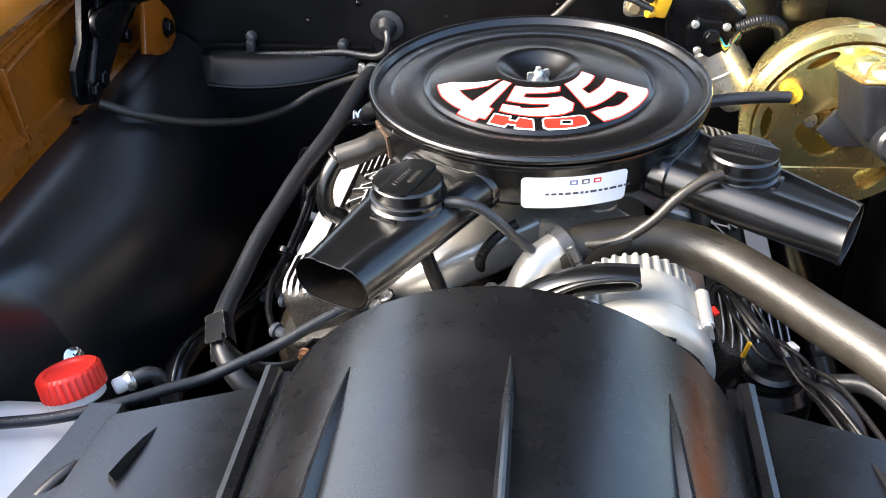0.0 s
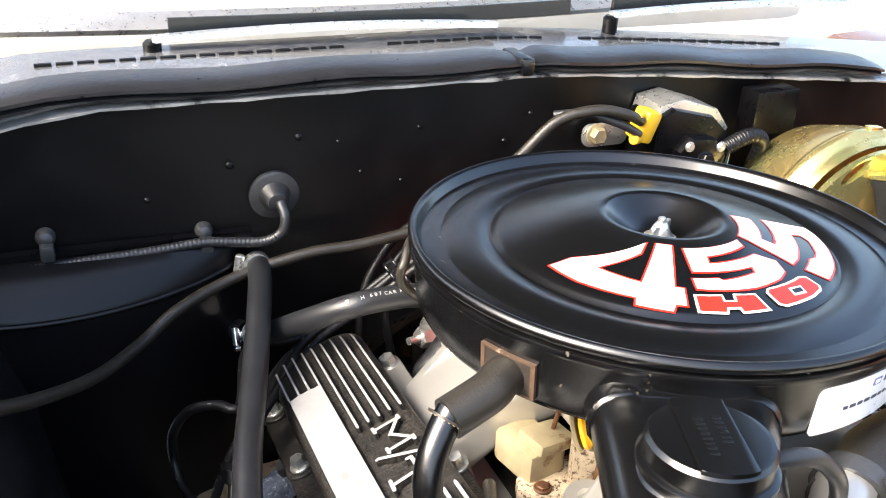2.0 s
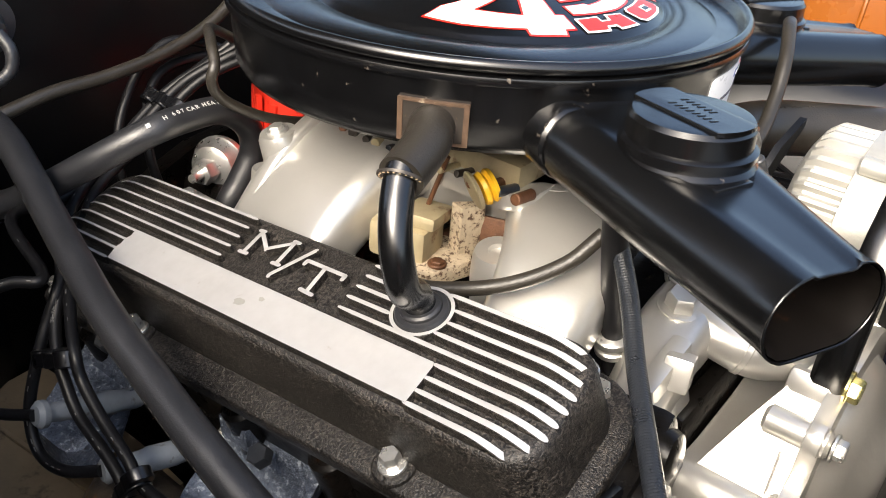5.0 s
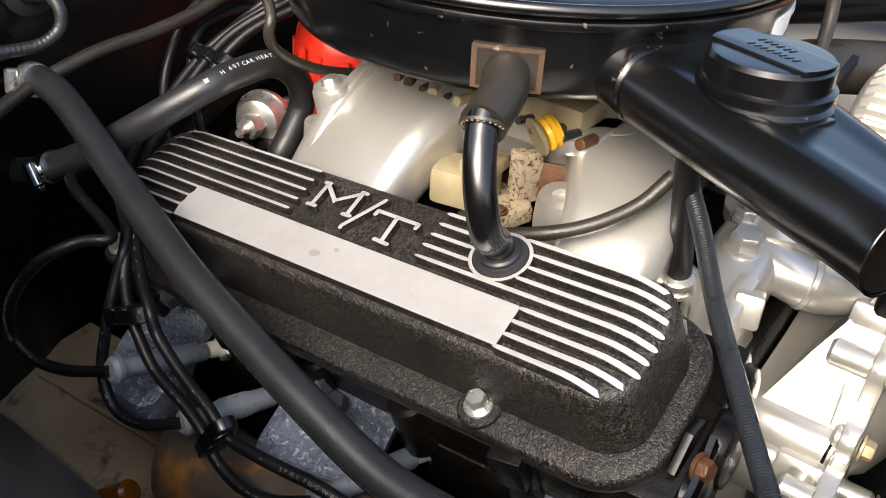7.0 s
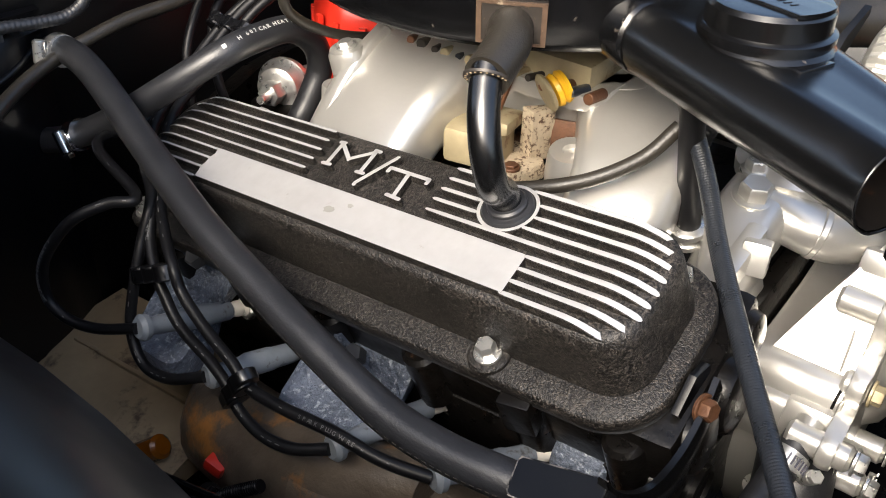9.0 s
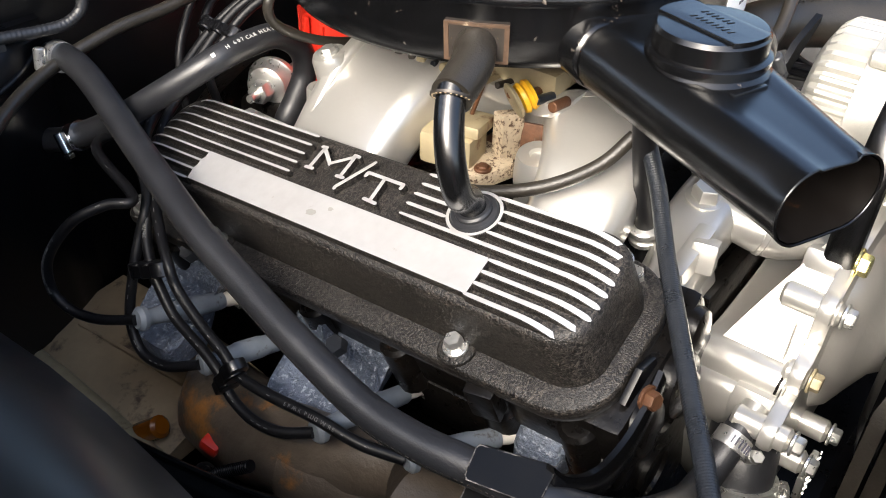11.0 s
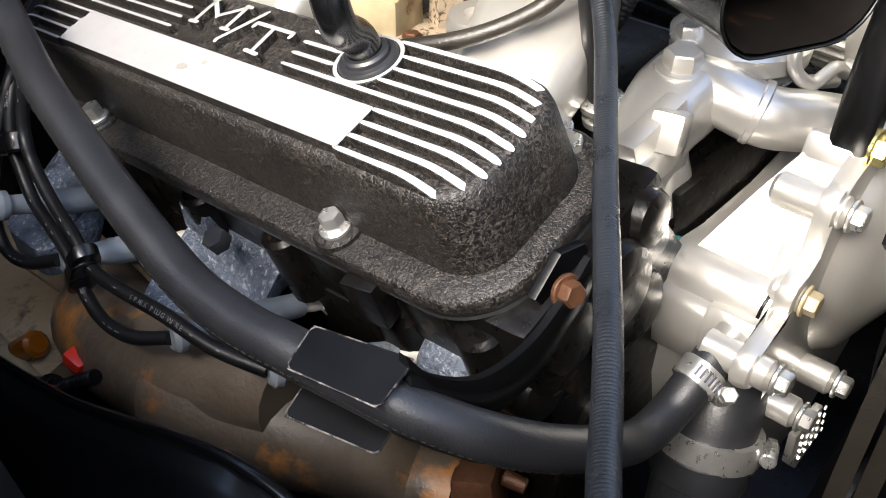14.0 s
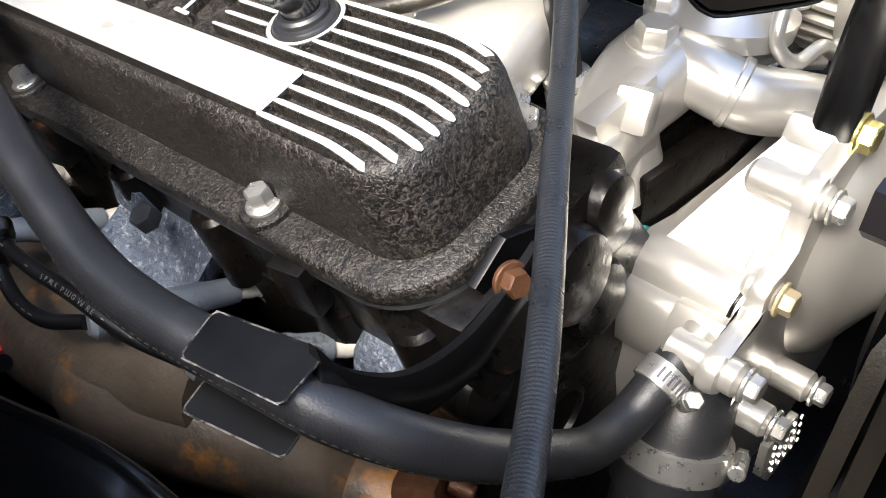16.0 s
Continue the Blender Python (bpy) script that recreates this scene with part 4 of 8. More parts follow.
build_air_cleaner()
PLACE[0] = None


# ---- valve covers ----
VN = Vector((-0.3240, 0.0949, 0.9413)).normalized()
VU = Vector((0, -1, 0.1009)).normalized()
VU = (VU - VN * VU.dot(VN)).normalized()
VV = VN.cross(VU)
VO = Vector((-0.2165, -0.016, 0.8473))
VC = Matrix((VU, VV, VN)).transposed().to_4x4()
VC.translation = VO


def local_bar(bm, u0, v0, u1, v1, w, h0, h1, round_=True):
    """A raised bar on the cover from (u0, v0) to (u1, v1), rounded at its ends."""
    a, b = Vector((u0, v0)), Vector((u1, v1))
    d = (b - a).normalized()
    n = Vector((-d.y, d.x))
    pts = []
    for c, s0 in ((b, -90), (a, 90)):
        for k in range(5):
            t = radians(s0 + 180 * k / 4)
            q = c + (d * math.cos(t) + n * math.sin(t)) * (w * 0.5)
            pts.append((q.x, q.y))
    ring_loft(bm, [[Vector((x, y, h0)) for x, y in pts], [Vector((x, y, h1 - 0.0004)) for x, y in pts],
                   [Vector((x + (a.x + b.x - 2 * x) * 0.004, y + ((a.y + b.y) / 2 - y) * 0.08, h1)) for x, y in pts]])


ROWS_V = [0.0380 - 0.00925 * k for k in range(9)]
SKEW = -0.009                       # the rows run a trifle askew to the cover's long axis
BOSS_U, BOSS_V = 0.1005, 0.0195


def machined(ob, threshold=0.6):
    """Bright machined metal on the faces that look along the cover's normal; the rest keeps its finish."""
    ob.data.materials.append(RIB_ALU)
    for p in ob.data.polygons:
        if p.normal.dot(VN) > threshold:
            p.material_index = 1
    return ob


def build_valve_cover(detail=True):
    vc = thing("valve_cover", VO - VN * 0.05, "finned black crackle valve cover with bright ribs and plain panel", "valve cover", "valve covers")
    lev = [(-0.050, 0.0), (-0.046, 0.0), (-0.030, 0.001), (-0.012, 0.0022), (-0.0065, 0.0034), (-0.0042, 0.0052), (-0.0032, 0.0080), (-0.0028, 0.012)]
    rings = []
    for w, ins in lev:
        ol = rounded_rect(-0.2125 + ins, 0.2120 - ins * 1.2, -0.0440 + ins * 0.8, 0.0480 - ins * 0.8, 0.026 - ins * 0.5, 10)
        rings.append([Vector((x, y + SKEW * x, w)) for x, y in ol])
    bm = ring_loft(bmesh.new(), rings, False, True)
    bm.transform(VC)
    part("body", bm, CRACKLE, vc, smooth=50)
    rings = []
    for w, ins in ((-0.060, 0.001), (-0.0585, 0.0), (-0.0505, 0.0), (-0.0490, 0.0015), (-0.0485, 0.020)):
        ol = rounded_rect(-0.228 + ins, 0.2245 - ins, -0.0625 + ins, 0.0610 - ins, 0.040 - ins * 0.6, 12)
        rings.append([Vector((x, y, w)) for x, y in ol])
    bm = ring_loft(bmesh.new(), rings)
    bm.transform(VC)
    part("mounting_flange", bm, CRACKLE, vc, smooth=50)
    rings = []
    for w in (-0.0630, -0.0602):
        rings.append([Vector((x, y, w)) for x, y in rounded_rect(-0.227, 0.2235, -0.0615, 0.060, 0.039, 12)])
    bm = ring_loft(bmesh.new(), rings)
    bm.transform(VC)
    part("gasket", bm, GUNMETAL, vc)

    def rib(u0, u1, v, droop0=False, droop1=False):
        us = [u0, u0 + 0.0012] + [u0 + (u1 - u0) * k / 12 for k in range(1, 12)] + [u1 - 0.0030, u1 - 0.0010, u1]
        rings = []
        for u in us:
            z = 0.0028
            wd = 0.00100 + 0.0008 * min(1.0, max(0.0, (u + 0.2) / 0.4))
            if droop1:
                z -= 0.0075 * max(0.0, (u - (u1 - 0.026)) / 0.026) ** 2
                wd += 0.0004 * max(0.0, (u - (u1 - 0.04)) / 0.04)
            if droop0:
                z -= 0.0075 * max(0.0, ((u0 + 0.026) - u) / 0.026) ** 2
            if u in (u0, u1):
                wd *= 0.35
            elif abs(u - (u1 - 0.0010)) < 1e-9 or abs(u - (u0 + 0.0012)) < 1e-9:
                wd *= 0.75
            vv = v + SKEW * u
            rings.append([Vector((u, vv + a, b)) for a, b in ((-wd - 0.0011, -0.012), (-wd - 0.0002, z - 0.0004), (-wd + 0.0002, z), (wd - 0.0002, z), (wd + 0.0002, z - 0.0004), (wd + 0.0011, -0.012))])
        bm = ring_loft(bmesh.new(), rings)
        bm.transform(VC)
        machined(part("rib", bm, CRACKLE, vc, smooth=30), 0.75)
    ends = (0.1975, 0.2035, 0.2062, 0.2070, 0.2075, 0.2072, 0.2068, 0.2035, 0.1945)
    for k, v in enumerate(ROWS_V):
        endf, endr = ends[k], -ends[k] - 0.001
        if k < 5:
            rib(endr, -0.0545 + 0.0004 * k, v, True, False)
            half = math.sqrt(max(0.0, 0.0195 ** 2 - (v + SKEW * 0.1 - BOSS_V) ** 2))
            if half > 0.004:
                rib(0.0505, BOSS_U - half + 0.0008, v)
                rib(BOSS_U + half - 0.0008, endf, v, False, True)
            else:
                rib(0.0515, endf, v, False, True)
        else:
            rib(0.1300, endf, v, False, True)
            rib(endr, -0.1310, v, True, False)
    # plain panel, scalloped where the ribs run into it
    ol = [(-0.1305, -0.0362), (0.1322, -0.0362), (0.1312, -0.0100), (0.1300, -0.0072), (-0.1318, -0.0072), (-0.1335, -0.0090), (-0.1318, -0.0135), (-0.1340, -0.0175), (-0.1322, -0.0225), (-0.1338, -0.0268), (-0.1312, -0.0315)]
    machined(part("plain_panel", prism([(u, v + SKEW * u) for u, v in ol], -0.012, 0.0030, VC, 0.0003), CRACKLE, vc, "plain machined aluminium panel", smooth=8), 0.75)
    if detail:
        rnd = random.Random(5)
        for u0, v0, r0 in ((-0.0095, -0.0243, 0.0042), (0.003, -0.0165, 0.0022)):
            blob = [(u0 + r0 * rnd.uniform(0.7, 1.25) * math.cos(a), v0 + 0.7 * r0 * rnd.uniform(0.7, 1.25) * math.sin(a)) for a in [2 * math.pi * k / 14 for k in range(14)]]
            part("worn_spot", prism(blob, 0.0028, 0.00315, VC), ALT_ALU, vc, "grey worn spot")
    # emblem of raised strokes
    em = bmesh.new()
    strokes = [(-0.0408, 0.0105, -0.0418, 0.0305), (-0.0418, 0.0305, -0.0276, 0.0187), (-0.0276, 0.0187, -0.0128, 0.0318), (-0.0128, 0.0318, -0.0115, 0.0115),
               (-0.0440, 0.0100, -0.0375, 0.0102), (-0.0145, 0.0112, -0.0085, 0.0112), (-0.0445, 0.0310, -0.0405, 0.0312), (-0.0140, 0.0325, -0.0095, 0.0322),
               (-0.0084, 0.0011, 0.0054, 0.0323), (0.0068, 0.0225, 0.0391, 0.0220), (0.0068, 0.0190, 0.0068, 0.0225), (0.0391, 0.0185, 0.0391, 0.0220), (0.0226, 0.0220, 0.0248, 0.0008), (0.0195, 0.0012, 0.0300, 0.0004)]
    for u0, v0, u1, v1 in strokes:
        local_bar(em, u0, v0, u1, v1, 0.0031, -0.004, 0.0028)
    em.transform(VC)
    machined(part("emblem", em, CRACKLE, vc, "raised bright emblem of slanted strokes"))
    # oil-vent boss and grommet
    if detail:
        c = VC @ Vector((BOSS_U, BOSS_V, 0))
        machined(part("boss_ring", lathe([(0.0205, -0.01), (0.0196, 0.0024), (0.0192, 0.0028), (0.0170, 0.0028), (0.0165, -0.003)], c, VN, 48), CRACKLE, vc), 0.75)
        part("grommet", lathe([(0.0165, -0.004), (0.0165, 0.0030), (0.0155, 0.0046), (0.0125, 0.0050), (0.0125, 0.0072), (0.0112, 0.0085), (0.0075, 0.0085)], c, VN, 36), RUBBER, vc, "black rubber grommet")
    for u in (0.119, -0.112, -0.205):
        p = VC @ Vector((u, -0.0500, -0.0488))
        part("bolt_boss", lathe([(0.0135, -0.002), (0.0130, 0.0022), (0.0118, 0.0034), (0.0010, 0.0034)], p, VN, 28), CRACKLE, vc)
        part("bolt", bolt(p + VN * 0.0034, VN, 0.0064, 0.0100), STEEL, vc)
    for u in (0.18, -0.02):
        p = VC @ Vector((u, 0.0560, -0.0488))
        part("bolt", bolt(p, VN, 0.0064, 0.0105), STEEL, vc)
    return vc


vc_right = build_valve_cover()
# the other bank: the same cover turned about, over the far cylinder head
turn = Matrix.Rotation(math.pi, 4, "Z")
vc_left = copy_thing(vc_right, Matrix.Translation((0.02, -0.03, -0.035)) @ turn @ Matrix.Translation(vc_right.location))


# ---- vent pipe between valve cover and air cleaner ----
def build_vent_pipe():
    c = VC @ Vector((BOSS_U, BOSS_V, 0.004))
    ang = radians(-153.7)
    e = Vector((AC.x + 0.180 * math.cos(ang), AC.y + 0.180 * math.sin(ang), 0.957))
    out = Vector((math.cos(ang), math.sin(ang), 0))
    end = Vector((-0.204, -0.098, 0.946))
    q = Vector((-0.62, -0.28, -0.74)).normalized()
    pipe = thing("vent_pipe", c, "bent black steel breather pipe with rubber sleeve", "pipe")
    part("pipe", tube([end - q * 0.010, end + q * 0.004, Vector((-0.2165, -0.1060, 0.928)), Vector((-0.2215, -0.1125, 0.910)), Vector((-0.2185, -0.1165, 0.890)), c + VN * 0.012 + Vector((-0.001, 0, 0)), c - VN * 0.004], 0.0094, 24, 12), BLACK_SATIN, pipe, "glossy bent steel pipe")
    part("sleeve", tube([e - out * 0.006, e + out * 0.008, e + out * 0.020 + Vector((0, -0.001, -0.003)), end], 0.0134, 28, 10), OLD_RUBBER, pipe, "thick rubber sleeve")
    part("sleeve_end", lathe([(0.0096, 0), (0.0134, -0.0004), (0.0132, 0.0012), (0.0096, 0.0012)], end, q, 28), WORN_PAD, pipe, "cut rubber end with fabric ply")
    for k in range(22):
        a = 2 * math.pi * k / 22
        m = frame_along(q)
        p = end + m @ Vector((0.0116 * math.cos(a), 0.0116 * math.sin(a), 0.0014))
        part("ply_thread", box((0.0011, 0.0008, 0.0006), Matrix.Translation(p) @ m.to_4x4()), TAN, pipe)


build_vent_pipe()


# ---- cylinder head, exhaust, plugs ----
def build_head():
    h = thing("cylinder_head", (-0.2, 0.0, 0.70), "oily black cast-iron cylinder head", "cylinder head")
    M = Matrix((VU, VV, VN)).transposed().to_4x4()
    M.translation = VO
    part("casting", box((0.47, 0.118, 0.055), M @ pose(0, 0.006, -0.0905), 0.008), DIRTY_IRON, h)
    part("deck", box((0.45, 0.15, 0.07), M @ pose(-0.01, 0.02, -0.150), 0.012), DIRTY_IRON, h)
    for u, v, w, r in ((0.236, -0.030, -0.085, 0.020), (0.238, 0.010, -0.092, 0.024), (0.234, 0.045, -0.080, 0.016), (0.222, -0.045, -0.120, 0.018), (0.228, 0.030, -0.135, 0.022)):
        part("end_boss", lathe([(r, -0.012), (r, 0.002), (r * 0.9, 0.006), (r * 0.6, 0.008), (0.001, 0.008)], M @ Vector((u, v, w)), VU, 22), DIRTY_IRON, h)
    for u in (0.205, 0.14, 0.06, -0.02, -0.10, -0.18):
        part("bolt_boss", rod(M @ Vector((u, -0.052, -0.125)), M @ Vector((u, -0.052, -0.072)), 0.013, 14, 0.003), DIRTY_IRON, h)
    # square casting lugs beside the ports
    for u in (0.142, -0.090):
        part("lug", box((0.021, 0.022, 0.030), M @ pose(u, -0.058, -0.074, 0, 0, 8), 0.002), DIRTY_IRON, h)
    # the engine block below and in front
    b = thing("engine_block", (0, 0, 0.55), "dark oily cast-iron engine block", "engine block")
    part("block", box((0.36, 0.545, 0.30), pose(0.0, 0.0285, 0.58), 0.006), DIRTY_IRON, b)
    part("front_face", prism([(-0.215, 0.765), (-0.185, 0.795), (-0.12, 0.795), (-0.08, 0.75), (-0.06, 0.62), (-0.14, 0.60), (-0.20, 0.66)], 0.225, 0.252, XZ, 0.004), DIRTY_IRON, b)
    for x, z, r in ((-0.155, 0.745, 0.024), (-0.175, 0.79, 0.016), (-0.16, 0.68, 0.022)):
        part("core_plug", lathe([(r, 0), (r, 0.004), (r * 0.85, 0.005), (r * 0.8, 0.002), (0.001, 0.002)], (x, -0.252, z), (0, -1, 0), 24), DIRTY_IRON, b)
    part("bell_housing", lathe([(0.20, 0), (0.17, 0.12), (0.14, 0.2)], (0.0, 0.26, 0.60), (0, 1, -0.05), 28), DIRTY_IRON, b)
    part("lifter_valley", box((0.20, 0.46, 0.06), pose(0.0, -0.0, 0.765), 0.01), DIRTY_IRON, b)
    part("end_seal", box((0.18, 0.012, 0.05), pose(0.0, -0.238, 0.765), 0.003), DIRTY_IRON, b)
    copy_thing(h, Matrix.Translation((0.02, -0.03, -0.035)) @ turn @ Matrix.Translation(h.location))


def build_exhaust():
    e = thing("exhaust_manifold", (-0.28, -0.02, 0.64), "rust-stained cast-iron exhaust manifold", "exhaust manifold")
    # three grey riser ports with rusty log below
    for k, (y, w, zz) in enumerate(((0.128, 0.060, 0.716), (-0.030, 0.084, 0.707))):
        p = Vector((-0.242, y, zz))
        rings = []
        for t, (dx, dz, ww, hh) in enumerate(((0.03, 0.018, w * 0.42, 0.024), (0.0, 0.014, w * 0.50, 0.030), (-0.022, 0.0, w * 0.52, 0.032), (-0.036, -0.022, w * 0.50, 0.028), (-0.040, -0.046, w * 0.44, 0.022))):
            c = p + Vector((dx, 0, dz))
            ax = Vector((0.55, 0, 0.84)) if t < 2 else (Vector((0.8, 0, 0.6)) if t < 3 else Vector((1, 0, 0.1)))
            ax.normalize()
            rings.append([c + Vector((0, 1, 0)) * x + ax * z for x, z in rounded_rect(-ww, ww, -hh, hh, min(ww, hh) * 0.55, 4)])
        part("port", ring_loft(bmesh.new(), rings), GREY_IRON, e, "grey-blue flaking port casting")
        q = p + Vector((-0.010, -0.008, 0.034))
        part("port_bolt", bolt(q, (-0.55, 0, 0.83), 0.0082, 0.010, False), GUNMETAL, e)
        lobe = [[p + Vector((0.004 + dx, 0.022 + dy * 0.5 + yy, 0.024 + dz)) for yy, dx in ((-0.012, -0.010), (0.014, -0.010), (0.014, 0.012), (-0.012, 0.012))] for dy, dz in ((0, 0), (0.004, 0.010), (0.006, 0.016))]
        part("lobe", ring_loft(bmesh.new(), lobe), GREY_IRON, e)
    fp = [[Vector((-0.220 + dx, -0.198 + y, 0.722 + z + dz)) for y, z in rounded_rect(-w, w, -h, h, 0.008, 4)] for dx, dz, w, h in ((0.03, 0.010, 0.022, 0.020), (0.0, 0.004, 0.021, 0.020), (-0.014, -0.004, 0.017, 0.017), (-0.020, -0.010, 0.011, 0.010))]
    part("port", ring_loft(bmesh.new(), fp), GREY_IRON, e, "chalky grey front port")
    log = [(-0.272, 0.112, 0.634), (-0.284, 0.080, 0.638), (-0.291, 0.035, 0.644), (-0.292, -0.010, 0.652), (-0.290, -0.050, 0.664), (-0.282, -0.090, 0.676), (-0.270, -0.120, 0.684)]
    path = smooth_path(log, 6)
    rings = []
    for i, p in enumerate(path):
        t = i / (len(path) - 1)
        r = (0.042 + 0.005 * math.exp(-((t - 0.40) / 0.25) ** 2) - 0.012 * t) * (0.45 + 0.55 * min(1.0, t / 0.16))
        rings.append([p + Vector((r * 0.9 * math.cos(a), 0, r * 1.05 * math.sin(a))) for a in [2 * math.pi * k / 18 for k in range(18)]])
    part("log", ring_loft(bmesh.new(), rings), RUST_IRON, e, "rust-stained manifold log")
    part("outlet", ring_loft(bmesh.new(), [[p + m @ Vector((r * math.cos(a), r * math.sin(a), 0)) for a in [2 * math.pi * k / 20 for k in range(20)]] for p, r, m in [(Vector(q), r, frame_along(d)) for q, r, d in (((-0.290, -0.030, 0.654), 0.040, (0.2, -1, 0.0)), ((-0.286, -0.065, 0.656), 0.041, (0.3, -1, -0.1)), ((-0.272, -0.105, 0.650), 0.037, (0.4, -1, -0.3)), ((-0.256, -0.135, 0.642), 0.032, (0.4, -1, -0.4)), ((-0.245, -0.155, 0.635), 0.028, (0.5, -1, -0.4)), ((-0.232, -0.175, 0.620), 0.025, (0.5, -1, -0.1)), ((-0.226, -0.186, 0.619), 0.029, (0.5, -1, -0.1)), ((-0.220, -0.198, 0.618), 0.029, (0.5, -1, -0.1)))]]), RUST_IRON, e, "rusty outlet elbow")
    part("outlet_flange", box((0.046, 0.026, 0.052), pose(-0.212, -0.212, 0.622, -8, 12, 28), 0.005), RUSTY_STEEL, e, "deeply rusted square flange")
    part("outlet_stud", rod((-0.205, -0.222, 0.640), (-0.200, -0.236, 0.638), 0.005, 10, 0.001), RUSTY_STEEL, e)


def curve_text(text, path, start, size, up, lift, forward=1):
    """Characters set one by one along a smooth path, standing off it by lift."""
    sp = smooth_path(path, 24)
    run, i0 = [0.0], 0
    for a, b in zip(sp[:-1], sp[1:]):
        run.append(run[-1] + (b - a).length)
    bm = bmesh.new()
    pos = start
    for ch in text:
        cu = bpy.data.curves.new("print_char", "FONT")
        cu.body, cu.size, cu.extrude = ch, size, 0.00012
        tmp = new("print_char_text", cu)
        bpy.context.view_layer.update()
        me = bpy.data.meshes.new_from_object(tmp)
        bpy.data.objects.remove(tmp)
        k = min(range(len(run)), key=lambda q: abs(run[q] - pos))
        k = min(max(k, 1), len(sp) - 2)
        dd = (sp[k + 1] - sp[k - 1]).normalized() * forward
        u = (Vector(up) - dd * Vector(up).dot(dd)).normalized()
        m = Matrix.Translation(sp[k] + u * lift) @ Matrix((dd, u.cross(dd), u)).transposed().to_4x4()
        b = bmesh.new()
        b.from_mesh(me)
        bpy.data.meshes.remove(me)
        b.transform(m @ pose(0, -size * 0.35, 0))
        into(b, bm)
        pos += size * (0.80 if ch != " " else 0.45) * forward
    return bm


PLUGS = [((-0.2365, 0.0963, 0.7074), (-0.322, 0.106, 0.736)), ((-0.236, 0.024, 0.706), (-0.315, 0.045, 0.721)), ((-0.2215, -0.0885, 0.7085), (-0.3117, -0.0686, 0.7241)), ((-0.2279, -0.1769, 0.7256), (-0.3, -0.14, 0.738))]
WIRES = [
    [(-0.322, 0.106, 0.736), (-0.332, 0.143, 0.723), (-0.338, 0.171, 0.722), (-0.34, 0.188, 0.735), (-0.338, 0.183, 0.767), (-0.325, 0.159, 0.804), (-0.305, 0.141, 0.817), (-0.288, 0.13, 0.82), (-0.265, 0.205, 0.825), (-0.215, 0.215, 0.82), (-0.16, 0.245, 0.82), (-0.1, 0.245, 0.86), (-0.05, 0.215, 0.905)],
    [(-0.315, 0.045, 0.721), (-0.324, 0.075, 0.708), (-0.325, 0.103, 0.707), (-0.318, 0.121, 0.727), (-0.306, 0.124, 0.76), (-0.292, 0.128, 0.785), (-0.272, 0.137, 0.81), (-0.235, 0.19, 0.815), (-0.17, 0.225, 0.835), (-0.11, 0.225, 0.875), (-0.06, 0.195, 0.91)],
    [(-0.3117, -0.0686, 0.7241), (-0.322, -0.045, 0.717), (-0.324, -0.019, 0.714), (-0.321, 0.004, 0.718), (-0.318, 0.017, 0.73), (-0.314, 0.038, 0.738), (-0.309, 0.074, 0.747), (-0.304, 0.094, 0.763), (-0.3, 0.105, 0.773), (-0.288, 0.123, 0.788), (-0.268, 0.14, 0.809), (-0.215, 0.205, 0.82), (-0.16, 0.215, 0.845), (-0.105, 0.21, 0.885), (-0.055, 0.18, 0.915)],
    [(-0.3, -0.14, 0.738), (-0.312, -0.111, 0.744), (-0.317, -0.076, 0.749), (-0.319, -0.035, 0.745), (-0.318, -0.004, 0.743), (-0.314, 0.016, 0.751), (-0.309, 0.046, 0.76), (-0.304, 0.072, 0.773), (-0.3, 0.083, 0.787), (-0.286, 0.107, 0.797), (-0.264, 0.137, 0.808), (-0.205, 0.195, 0.825), (-0.15, 0.205, 0.85), (-0.1, 0.195, 0.89), (-0.05, 0.165, 0.915)]]


